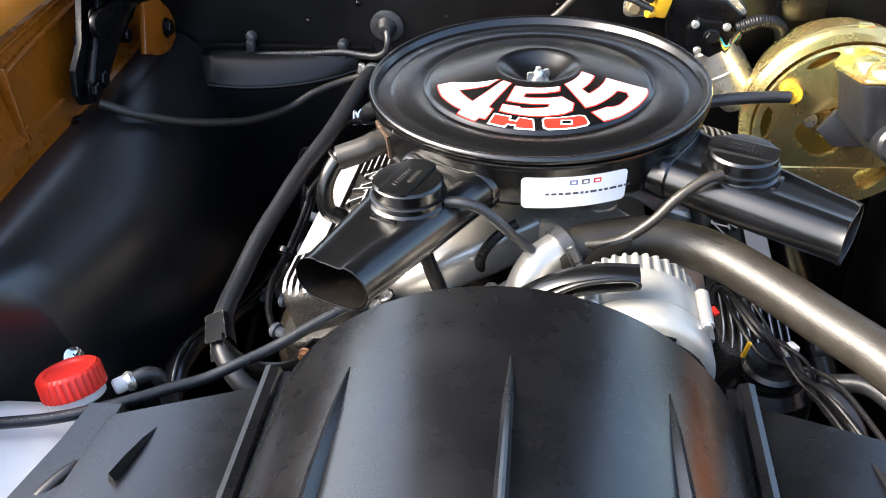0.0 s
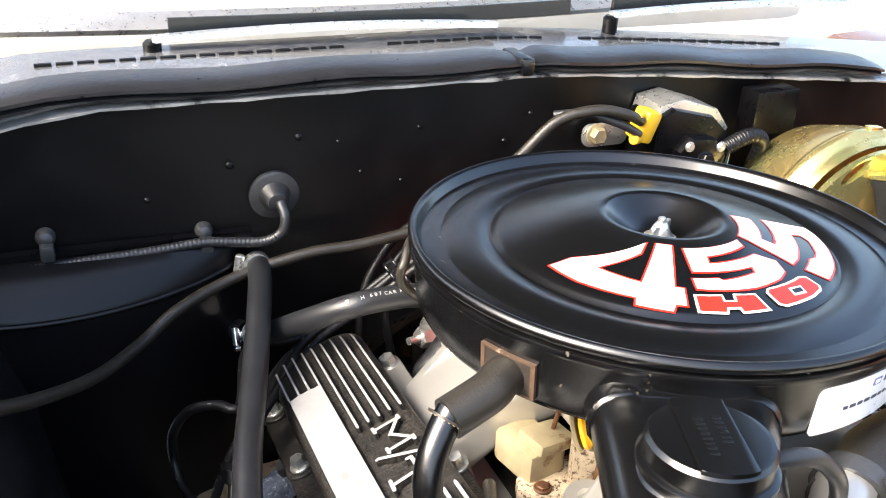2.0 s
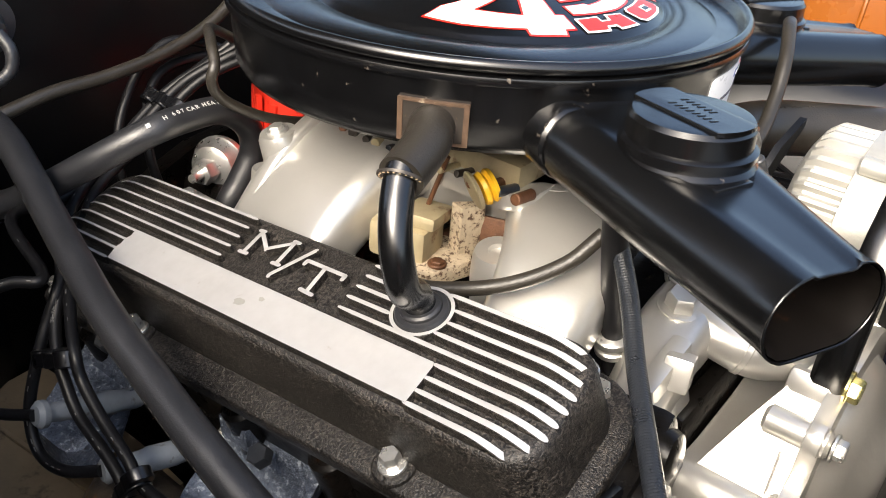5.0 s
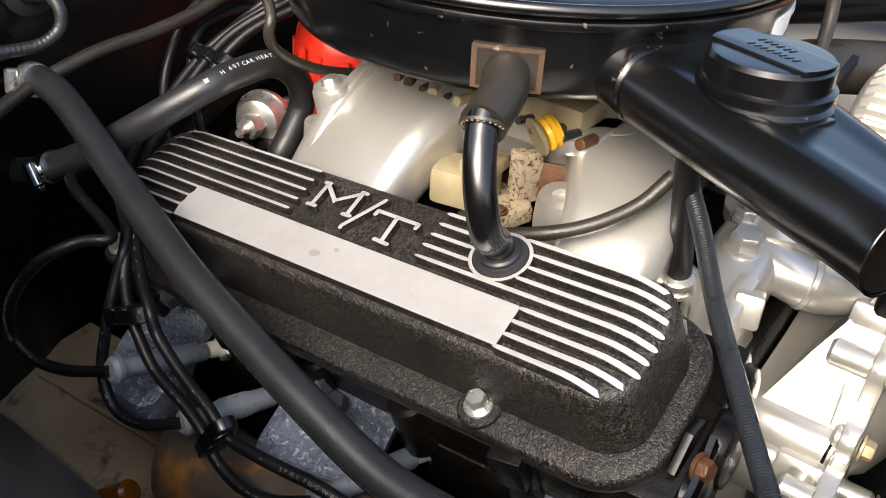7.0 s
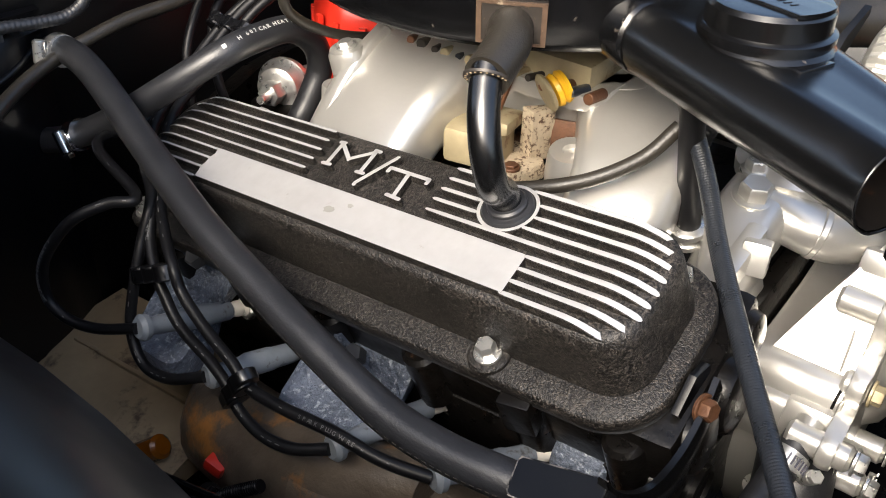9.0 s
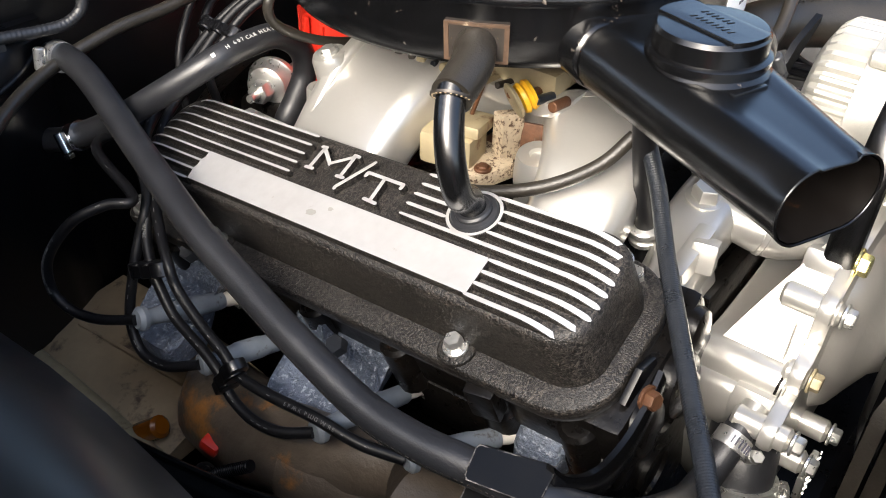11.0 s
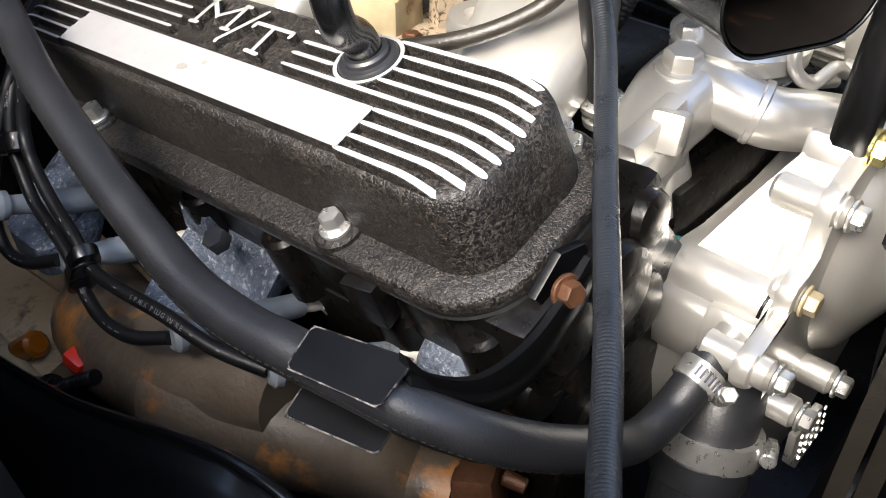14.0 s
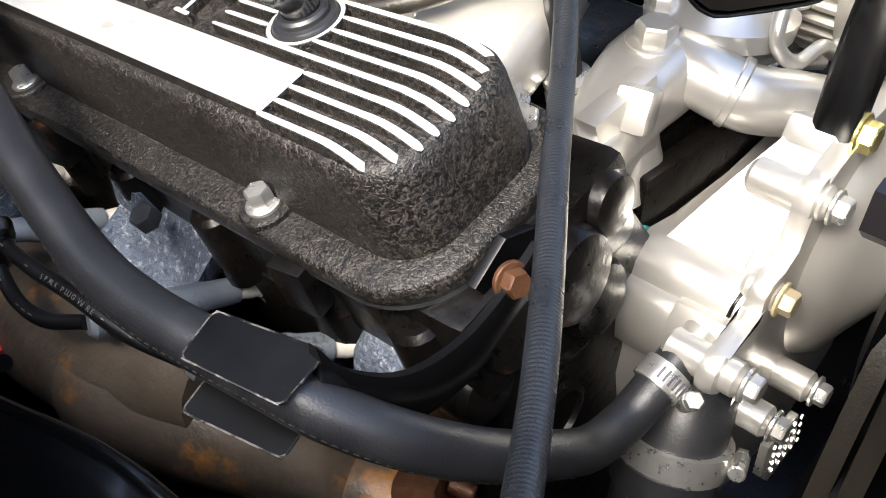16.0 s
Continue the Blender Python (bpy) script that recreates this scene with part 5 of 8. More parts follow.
def build_plugs():
    for (a, b), path in zip(PLUGS, WIRES):
        a, b = Vector(a), Vector(b)
        d = (b - a).normalized()
        p = thing("spark_plug", a, "spark plug with white insulator and grey rubber boot", "spark plug", "spark plugs")
        part("hex", bolt(a - d * 0.010, d, 0.0105, 0.009, False), STEEL, p)
        part("insulator", lathe([(0.0072, 0), (0.0070, 0.004), (0.0062, 0.005), (0.0066, 0.009), (0.0060, 0.012), (0.005, 0.02)], a - d * 0.003, d, 16), CERAMIC, p, "white ceramic insulator")
        L = (b - a).length
        part("boot", lathe([(0.0070, 0.013), (0.0076, 0.016), (0.0080, 0.030), (0.0088, 0.034), (0.0088, 0.052), (0.0076, 0.056), (0.0066, L - 0.012), (0.0066, L - 0.008), (0.0096, L - 0.007), (0.0098, L - 0.003), (0.0070, L)], a, d, 20), BOOT_GREY, p, "grey silicone boot")
        w = thing("spark_plug_wire", b, "black ignition wire with faint white print", "wire", "ignition wires")
        part("wire", tube(path, 0.0042, 10), WIRE, w)
        # printed dashes along the jacket
        sp = smooth_path(path, 24)
        rnd = random.Random(int(abs(b.y) * 1000))
        i = 20
        while i < len(sp) - 30:
            n = rnd.choice((2, 3, 4))
            up = Vector((-0.62, -0.30, 0.72))
            dd = (sp[i + 1] - sp[i]).normalized()
            u = (up - dd * up.dot(dd)).normalized()
            if rnd.random() < 0.30:
                q = sp[i] + u * 0.00425
                m = Matrix.Translation(q) @ Matrix((dd, u.cross(dd), u)).transposed().to_4x4()
                part("print_dash", box((0.0035 * n * 0.26, 0.0006, 0.0004), m), WIRE_PRINT, w)
            i += n + 2
    # readable print on two of the jackets
    wires = [o for o in bpy.data.objects if o.name.startswith("spark_plug_wire") and o.parent is None]
    wires.sort(key=lambda o: -o.location.y)
    part("wire_print", curve_text("8.2MM SUPER CONDUCTOR", WIRES[0], 0.150, 0.0038, (-0.62, -0.30, 0.72), 0.0046, -1), WIRE_PRINT, wires[0], "small white lettering")
    part("wire_print", curve_text("SPARK PLUG WIRE", WIRES[2], 0.262, 0.0038, (-0.62, -0.30, 0.72), 0.0046, -1), WIRE_PRINT, wires[2], "small white lettering")
    part("wire_print", curve_text("SPARK PLUG WIRE", WIRES[3], 0.090, 0.0038, (-0.62, -0.30, 0.72), 0.0046, -1), WIRE_PRINT, wires[3], "small white lettering")
    for c, d, n in (((-0.302, 0.104, 0.774), (0.25, 0.45, 0.85), 3), ((-0.319, 0.005, 0.737), (0.25, 0.75, 0.45), 2), ((-0.12, 0.215, 0.87), (0.8, 0.0, 0.5), 3)):
        s = thing("wire_separator", c, "black plastic ignition wire separator clip", "wire clip", "wire separators")
        m = Matrix.Translation(c) @ frame_along(d, (1, 0, 0)).to_4x4()
        part("bar", prism(rounded_rect(-0.024, 0.024, -0.008, 0.008, 0.007), -0.004, 0.004, m, 0.001), BLACK_PLASTIC, s)
        for k in range(n):
            x = (k - (n - 1) / 2) * 0.016
            part("collar", lathe([(0.0075, -0.006), (0.0085, -0.005), (0.0085, 0.005), (0.0075, 0.006)], m @ Vector((x, 0, 0)), m.to_3x3() @ Vector((0, 0, 1)), 16), BLACK_PLASTIC, s)


build_head()
build_exhaust()
build_plugs()


# ---- intake manifold, carburettor, distributor ----
def runner(bm, pts, sizes, n=5, up=(0, 0, 1)):
    """A cast runner: rounded-rectangle sections along a curve."""
    path = smooth_path(pts, n)
    rings = []
    for i, p in enumerate(path):
        t = i / (len(path) - 1) * (len(sizes) - 1)
        k = min(int(t), len(sizes) - 2)
        w = sizes[k][0] + (sizes[k + 1][0] - sizes[k][0]) * (t - k)
        h = sizes[k][1] + (sizes[k + 1][1] - sizes[k][1]) * (t - k)
        d = (path[min(i + 1, len(path) - 1)] - path[max(i - 1, 0)]).normalized()
        m = frame_along(d, up)
        rings.append([p + m @ Vector((x, y, 0)) for x, y in rounded_rect(-w, w, -h, h, min(w, h) * 0.6, 5)])
    return ring_loft(bm, rings)


def build_intake():
    im = thing("intake_manifold", (0, -0.02, 0.80), "silver-painted cast aluminium intake manifold", "intake manifold")
    part("plenum", prism(rounded_rect(-0.062, 0.075, -0.125, 0.10, 0.03), 0.845, 0.892, None, 0.008), CAST_ALU, im)
    part("valley_cover", prism(rounded_rect(-0.120, 0.14, -0.205, 0.17, 0.02), 0.755, 0.775, None, 0.006), CAST_ALU, im)
    for sx in (1, -1):
        X = (lambda v: v) if sx > 0 else (lambda v: 0.02 - v)
        for pts, sz in (
                ([(X(-0.010), 0.030, 0.872), (X(-0.065), 0.040, 0.873), (X(-0.112), 0.048, 0.850), (X(-0.150), 0.054, 0.812)], [(0.050, 0.026), (0.053, 0.027), (0.052, 0.025), (0.050, 0.020)]),
                ([(X(-0.010), -0.095, 0.868), (X(-0.055), -0.125, 0.862), (X(-0.105), -0.146, 0.845), (X(-0.150), -0.152, 0.815)], [(0.040, 0.026), (0.042, 0.026), (0.037, 0.024), (0.031, 0.020)])):
            part("runner", runner(bmesh.new(), pts, sz), CAST_ALU, im, smooth=55)
        for yc, ln in ((0.075, 0.16), (-0.160, 0.12)):
            part("mounting_pad", box((0.030, ln, 0.030), Matrix.Translation((X(-0.150), yc, 0.804)) @ Matrix.Rotation(-0.35 * sx, 4, "Y"), 0.004), CAST_ALU, im)
    # bosses and posts on the near side
    part("shoulder_boss", lathe([(0.017, -0.03), (0.0155, 0.0), (0.0135, 0.004), (0.0005, 0.004)], (-0.112, 0.092, 0.880), (-0.2, 0.15, 1), 26), CAST_ALU, im, smooth=50)
    part("shoulder_screw", bolt((-0.1128, 0.0926, 0.884), (-0.2, 0.15, 1), 0.0062, 0.005), STEEL, im)
    part("carburettor_pad", prism(rounded_rect(-0.088, 0.092, -0.108, 0.088, 0.018), 0.880, 0.892, None, 0.003), CAST_ALU, im)
    part("ridge", runner(bmesh.new(), [(-0.082, 0.078, 0.890), (-0.112, 0.082, 0.868), (-0.140, 0.088, 0.830)], [(0.006, 0.010), (0.007, 0.012), (0.007, 0.012)]), CAST_ALU, im, smooth=55)
    part("post", lathe([(0.015, -0.05), (0.014, 0), (0.0125, 0.01), (0.0115, 0.026), (0.0105, 0.028), (0.006, 0.028), (0.005, 0.024)], (-0.113, 0.105, 0.822), (0, 0, 1), 20), CAST_ALU, im)
    part("post", lathe([(0.020, -0.07), (0.019, 0), (0.017, 0.016), (0.0155, 0.020), (0.007, 0.020), (0.006, 0.017), (0.001, 0.017)], (-0.096, -0.100, 0.838), (-0.15, 0, 1), 24), CAST_ALU, im)
    part("post", lathe([(0.010, 0), (0.009, 0.012), (0.005, 0.013)], (-0.062, -0.133, 0.855), (-0.1, 0, 1), 16), CAST_ALU, im)
    part("web", box((0.010, 0.045, 0.05), pose(-0.098, 0.070, 0.838, 0, 10, 20), 0.004), CAST_ALU, im)
    for p in ((-0.155, -0.212, 0.833), (-0.150, 0.055, 0.826), (-0.151, 0.150, 0.818)):
        part("bolt", bolt(p, (-0.35, 0, 0.94), 0.0075, 0.009), STEEL, im)
    # small rough cast mark
    for a in range(3):
        part("cast_mark", box((0.016, 0.0016, 0.0012), pose(-0.036, -0.125, 0.8885 - 0.001, 6, -6, 60 * a), 0.0), GUNMETAL, im)
    cb = thing("carburettor", (0, 0, 0.88), "aged zinc carburettor under the air cleaner", "carburettor")
    part("throttle_body", box((0.15, 0.17, 0.020), pose(0, -0.01, 0.898), 0.004), BEIGE, cb)
    part("bowl", box((0.10, 0.08, 0.03), pose(-0.01, -0.05, 0.892), 0.006), BEIGE, cb)
    rnd = random.Random(12)
    for k in range(14):
        y = -0.105 + 0.012 * k
        part("linkage", rod((-0.074, y, 0.892), (-0.090 - 0.006 * rnd.random(), y + 0.004 * rnd.uniform(-1, 1), 0.894), rnd.uniform(0.0025, 0.005), 10, 0.0006), rnd.choice((BEIGE, RUSTY_STEEL, WORN_PAD, BRAID)), cb)
    part("yellow_knob", lathe([(0.004, -0.006), (0.011, -0.005), (0.012, -0.002), (0.0095, 0.0), (0.012, 0.002), (0.011, 0.005), (0.004, 0.006)], (-0.090, -0.080, 0.894), (0.75, -0.45, 0.35), 24), YELLOW, cb, "yellow plastic knob")
    part("knob_disc", lathe([(0.013, -0.001), (0.014, 0.0), (0.013, 0.002)], (-0.0965, -0.074, 0.891), (0.75, -0.45, 0.35), 24), BEIGE, cb)
    # choke housing beside the carburettor
    ch = thing("choke_unit", (-0.1, -0.03, 0.822), "beige zinc choke box on a speckled rusty flange", "choke")
    part("housing", box((0.034, 0.044, 0.028), pose(-0.103, -0.026, 0.841, 0, 0, 12), 0.005), BEIGE, ch)
    part("lid_step", box((0.034, 0.028, 0.010), pose(-0.095, -0.036, 0.858, 0, 6, 12), 0.003), BEIGE, ch)
    part("flange", prism([(-0.125, -0.052), (-0.118, -0.062), (-0.085, -0.072), (-0.070, -0.058), (-0.068, -0.035), (-0.085, -0.028), (-0.12, -0.04)], 0.818, 0.832, None, 0.003), SPECKLED, ch, "speckled rusty flange")
    part("carrier", box((0.070, 0.030, 0.012), pose(-0.058, -0.045, 0.826), 0.003), RUSTY_STEEL, ch)
    part("stay", prism([(-0.086, -0.060), (-0.070, -0.068), (-0.066, -0.062), (-0.082, -0.048)], 0.828, 0.868, None, 0.001), SPECKLED, ch)
    part("brown_strap", box((0.004, 0.028, 0.028), pose(-0.066, -0.080, 0.845, 0, 12, 20), 0.001), RUSTY_STEEL, ch)
    part("screw", bolt((-0.108, -0.058, 0.832), (0, 0, 1), 0.005, 0.004), RUSTY_STEEL, ch)
    part("rod_link", rod((-0.088, -0.030, 0.856), (-0.092, -0.048, 0.905), 0.0018, 8), RUSTY_STEEL, ch)
    # thin vacuum hose
    vh = thing("vacuum_hose", (-0.16, -0.1, 0.86), "thin dusty black vacuum hose", "hose")
    part("hose", tube([(-0.150, -0.055, 0.846), (-0.160, -0.082, 0.850), (-0.155, -0.110, 0.858), (-0.140, -0.138, 0.868), (-0.118, -0.160, 0.882), (-0.100, -0.172, 0.900)], 0.0048, 12), OLD_RUBBER, vh)


def build_distributor():
    d = thing("distributor", (-0.005, 0.205, 0.78), "red-capped distributor with grey vacuum canister", "distributor")
    c = Vector((0.012, 0.160, 0))
    part("body", lathe([(0.034, 0.70), (0.036, 0.755), (0.066, 0.762), (0.066, 0.772)], c, (0, 0, 1), 32), GUNMETAL, d)
    rings = []
    for z, r in ((0.770, 0.063), (0.835, 0.064), (0.866, 0.062), (0.880, 0.059), (0.885, 0.054)):
        rings.append([c + Vector(((r + 0.0028 * math.cos(8 * a)) * math.cos(a), (r + 0.0028 * math.cos(8 * a)) * math.sin(a), z)) for a in [2 * math.pi * k / 64 for k in range(64)]])
    part("cap", ring_loft(bmesh.new(), rings), RED_PLASTIC, d, "bright red distributor cap")
    for k in range(16):
        a = 2 * math.pi * k / 16
        part("cap_ridge", box((0.005, 0.007, 0.088), Matrix.Translation(c + Vector((0.0645 * math.cos(a), 0.0645 * math.sin(a), 0.824))) @ Matrix.Rotation(a, 4, "Z"), 0.0015), RED_PLASTIC, d)
    for k in range(8):
        a = 2 * math.pi * k / 8 + 0.2
        p = c + Vector((0.050 * math.cos(a), 0.050 * math.sin(a), 0.883))
        part("terminal_boot", lathe([(0.0085, 0), (0.009, 0.01), (0.0075, 0.022), (0.005, 0.025)], p, (0, 0, 1), 14), BOOT_GREY, d)
    v = Vector((-0.078, 0.205, 0.805))
    ax = Vector((-0.90, -0.30, 0.10)).normalized()
    part("vacuum_can", lathe([(0.006, -0.05), (0.008, -0.012), (0.024, -0.010), (0.0255, -0.006), (0.0255, -0.002), (0.0225, 0.001), (0.0195, 0.010), (0.014, 0.013)], v, ax, 36), STEEL, d, "zinc-plated vacuum canister")
    part("hex_nut", bolt(v + ax * 0.013, ax, 0.011, 0.014, False), STEEL, d)
    part("nozzle", rod(v + ax * 0.026, v + ax * 0.04, 0.004, 10), STEEL, d)
    w = thing("coil_wire", (-0.03, 0.16, 0.88), "thick grey-brown coil wire looping over the red cap", "wire")
    part("wire", tube([(-0.060, 0.190, 0.915), (-0.105, 0.172, 0.940), (-0.140, 0.130, 0.950), (-0.153, 0.111, 0.940), (-0.157, 0.110, 0.929), (-0.152, 0.110, 0.917), (-0.135, 0.108, 0.903), (-0.106, 0.105, 0.888), (-0.067, 0.100, 0.876), (-0.03, 0.09, 0.874)], 0.0040, 12), OLD_RUBBER, w)
    for k, pts in enumerate(([(-0.02, 0.235, 0.885), (-0.08, 0.262, 0.90), (-0.135, 0.255, 0.85), (-0.150, 0.235, 0.78), (-0.145, 0.20, 0.72)], [(0.0, 0.24, 0.885), (-0.09, 0.255, 0.88), (-0.125, 0.235, 0.83), (-0.12, 0.215, 0.76)])):
        q = thing("spark_plug_wire", pts[0], "black ignition wire dropping behind the engine", "wire", "ignition wires")
        part("wire", tube(pts, 0.0042, 10), WIRE, q)


# ---- water pump, timing cover, thermostat housing ----
TBOLTS = [(-0.065, -0.326, 0.803), (-0.089, -0.323, 0.760), (-0.126, -0.331, 0.735), (-0.092, -0.340, 0.688), (-0.047, -0.343, 0.683)]


def build_front_cover():
    tc = thing("timing_cover", (-0.03, -0.28, 0.70), "silver cast aluminium timing cover and water pump housing", "timing cover")
    ol = [(-0.099, 0.690), (-0.105, 0.712), (-0.106, 0.738), (-0.103, 0.752), (-0.096, 0.760), (-0.086, 0.763), (-0.060, 0.755), (0.0, 0.760), (0.06, 0.770), (0.10, 0.77), (0.12, 0.72), (0.10, 0.60), (0.04, 0.56), (-0.05, 0.57), (-0.085, 0.62), (-0.10, 0.67)]
    m = XZ
    body = prism(ol, 0.247, 0.312, m, 0.003)
    part("housing", body, CAST_ALU, tc, smooth=45)
    part("gasket", prism([(-0.1000, 0.690), (-0.1060, 0.712), (-0.1070, 0.738), (-0.1040, 0.7528), (-0.0965, 0.7608), (-0.088, 0.7630), (-0.080, 0.7580), (-0.080, 0.690)], 0.2445, 0.2468, m), TEAL, tc, "thin teal gasket edge")
    part("gusset", ring_loft(bmesh.new(), [[Vector(p) for p in ((x, -0.312, z), (x, yb, z), (x + 0.09, yb - 0.006, z - 0.012), (x + 0.09, -0.312, z - 0.012))] for x, yb, z in ((-0.091, -0.256, 0.758), (-0.081, -0.262, 0.770), (-0.062, -0.275, 0.795), (-0.045, -0.287, 0.816), (-0.032, -0.296, 0.832))]), CAST_ALU, tc, "sloping cast wall", smooth=30)
    part("lower_step", prism([(-0.100, 0.694), (-0.110, 0.704), (-0.1135, 0.722), (-0.1125, 0.738), (-0.106, 0.744), (-0.095, 0.744)], 0.249, 0.312, m, 0.0025), CAST_ALU, tc, smooth=45)
    part("outer_step", prism([(-0.100, 0.700), (-0.113, 0.708), (-0.1175, 0.722), (-0.1165, 0.738), (-0.110, 0.7465), (-0.095, 0.7465)], 0.281, 0.313, m, 0.0025), CAST_ALU, tc, smooth=45)
    # front flange, scalloped round its bolts
    bosses = [(p[0], p[2]) for p in TBOLTS[:1]] + [(-0.089, 0.760), (-0.126, 0.735), (-0.092, 0.688), (-0.047, 0.683)]
    mid = Vector((-0.02, 0.735))
    ol2 = [(0.07, 0.640), (0.11, 0.72), (0.08, 0.82), (0.02, 0.838), (-0.030, 0.832)]
    for k, q in enumerate(bosses):
        q = Vector(q)
        out = (q - mid).normalized()
        side = Vector((-out.y, out.x))
        for a in (-75, -35, 0, 35, 75):
            p = q + (out * math.cos(radians(a)) + side * math.sin(radians(a))) * 0.0135
            ol2.append((p.x, p.y))
        if k < len(bosses) - 1:
            p = (q + Vector(bosses[k + 1])) * 0.5
            p = p - (p - mid).normalized() * 0.006
            ol2.append((p.x, p.y))
    ol2.append((-0.01, 0.640))
    part("front_flange", prism(ol2, 0.310, 0.321, m, 0.004), CAST_ALU, tc, smooth=50)
    part("casting_seam", tube([(-0.083, -0.3085, 0.7640), (-0.092, -0.3080, 0.7622), (-0.1005, -0.3070, 0.7560), (-0.1045, -0.3065, 0.7480)], 0.0010, 8), DIRTY_IRON, tc, "grimy casting seam")
    part("rib", tube([(-0.0700, -0.300, 0.7870), (-0.0780, -0.301, 0.7760), (-0.0865, -0.302, 0.7640)], 0.0009, 8), CAST_ALU, tc)
    for k, p in enumerate(TBOLTS):
        p = Vector(p)
        part("boss", rod(p + Vector((0, 0.018 if k == 1 else 0.042, 0)), p + Vector((0, 0.001, 0)), 0.0092, 20, 0.0025), CAST_ALU, tc)
        part("bolt", bolt(p, (0, -1, 0), 0.0068, 0.0080), BEIGE if k == 1 else STEEL, tc)
    # pump nose and hub
    part("pump_nose", lathe([(0.075, 0), (0.066, 0.012), (0.050, 0.020), (0.032, 0.030), (0.020, 0.045)], (0.01, -0.318, 0.745), (0, -1, 0), 36), CAST_ALU, tc, smooth=55)
    # upper pipe joint
    part("bypass_pipe", tube([(-0.040, -0.212, 0.834), (-0.042, -0.238, 0.830), (-0.036, -0.260, 0.824), (-0.018, -0.276, 0.820), (0.0, -0.290, 0.815)], 0.0175, 24), CAST_ALU, tc)
    part("bypass_collar", rod((-0.0385, -0.252, 0.8262), (-0.0368, -0.257, 0.8248), 0.0190, 28, 0.001), CAST_ALU, tc)
    part("hose_nipple", rod((-0.112, -0.300, 0.739), (-0.136, -0.2965, 0.725), 0.0095, 18, 0.001), CAST_ALU, tc)
    # timing tab with knurled face, and pointer plate
    part("timing_tab", prism([(-0.096, 0.676), (-0.060, 0.674), (-0.045, 0.640), (-0.075, 0.632), (-0.092, 0.65)], 0.338, 0.343, m, 0.001), STEEL, tc, "perforated steel timing tab")
    for i in range(5):
        for j in range(4):
            part("knurl", box((0.003, 0.0014, 0.003), pose(-0.086 + 0.0078 * i + 0.003 * j, -0.3435, 0.669 - 0.0085 * j, 0, 45, 0), 0.0005), STEEL, tc)
    # side pieces at the block's front
    th = thing("thermostat_housing", (-0.02, -0.22, 0.84), "silver cast thermostat housing with large hex bolt", "thermostat housing")
    part("crossover", runner(bmesh.new(), [(-0.158, -0.224, 0.806), (-0.112, -0.222, 0.812), (-0.060, -0.214, 0.824), (-0.005, -0.215, 0.830), (0.045, -0.220, 0.830)], [(0.016, 0.012), (0.017, 0.015), (0.024, 0.020), (0.025, 0.022), (0.025, 0.022)]), CAST_ALU, th, smooth=55)
    part("foot", ring_loft(bmesh.new(), [[Vector((x, y, z)) for x, y in rounded_rect(-0.100 + s, -0.060 - s, -0.236 + s, -0.190 - s, 0.014, 5)] for s, z in ((-0.006, 0.775), (0.0, 0.80), (0.004, 0.825), (0.005, 0.831))]), CAST_ALU, th, smooth=55)
    part("web", prism([(-0.135, 0.835), (-0.085, 0.845), (-0.070, 0.800), (-0.085, 0.770), (-0.118, 0.800)], 0.222, 0.236, m, 0.004), CAST_ALU, th)
    part("lug", box((0.020, 0.018, 0.022), pose(-0.101, -0.236, 0.832, 0, 18, 12), 0.003), CAST_ALU, th)
    part("big_bolt", bolt((-0.054, -0.213, 0.844), (-0.1, -0.08, 1), 0.0110, 0.012), CAST_ALU, th, "large hex bolt head")
    part("neck_base", lathe([(0.040, 0.842), (0.041, 0.852), (0.036, 0.856), (0.030, 0.862), (0.024, 0.870)], (-0.004, -0.222, 0), (0, 0, 1), 32), CAST_ALU, th)
    part("neck", tube([(-0.004, -0.222, 0.855), (0.0, -0.218, 0.876), (0.012, -0.204, 0.890), (0.034, -0.186, 0.898)], 0.0195, 24), CAST_ALU, th)
    for p in ((-0.036, -0.205, 0.853), (0.026, -0.246, 0.853)):
        part("neck_bolt", bolt(p, (0, 0, 1), 0.0078, 0.009), STEEL, th)
    part("vent_tube", tube([(-0.012, -0.258, 0.872), (-0.020, -0.262, 0.850), (-0.010, -0.270, 0.838), (0.010, -0.274, 0.842), (0.022, -0.276, 0.836)], 0.0040, 14), CAST_ALU, th, "thin bent steel tube")
    part("sender", rod((0.002, -0.262, 0.832), (0.026, -0.272, 0.828), 0.0042, 12, 0.001), STEEL, th)
    dt = thing("dipstick_tube", (-0.087, -0.186, 0.82), "black oil dipstick tube between manifold and housing", "dipstick")
    part("tube", tube([(-0.078, -0.187, 0.790), (-0.0868, -0.186, 0.824), (-0.104, -0.184, 0.885), (-0.112, -0.182, 0.925)], 0.0080, 18), WIRE, dt)
    for k, r0 in ((-0.010, 0.0120), (0.0, 0.0128)):
        part("collar", lathe([(r0 - 0.002, 0), (r0, 0.0015), (r0, 0.0055), (r0 - 0.002, 0.007)], (-0.0868 - 0.28 * k, -0.186, 0.8225 + k), (-0.28, 0.03, 1), 24), STEEL, dt)
    lp = thing("engine_lift_bracket", (-0.21, -0.25, 0.78), "black steel strap on the head with rusty bolt", "bracket")
    part("strap", prism([(-0.232, 0.806), (-0.215, 0.822), (-0.196, 0.818), (-0.180, 0.792), (-0.178, 0.768), (-0.205, 0.775)], 0.247, 0.252, m, 0.001), BLACK_METAL, lp)
    part("rusty_bolt", bolt((-0.2210, -0.2600, 0.8095), (-0.25, -0.93, 0.25), 0.0062, 0.008), RUSTY_STEEL, lp, "rusty hex bolt")
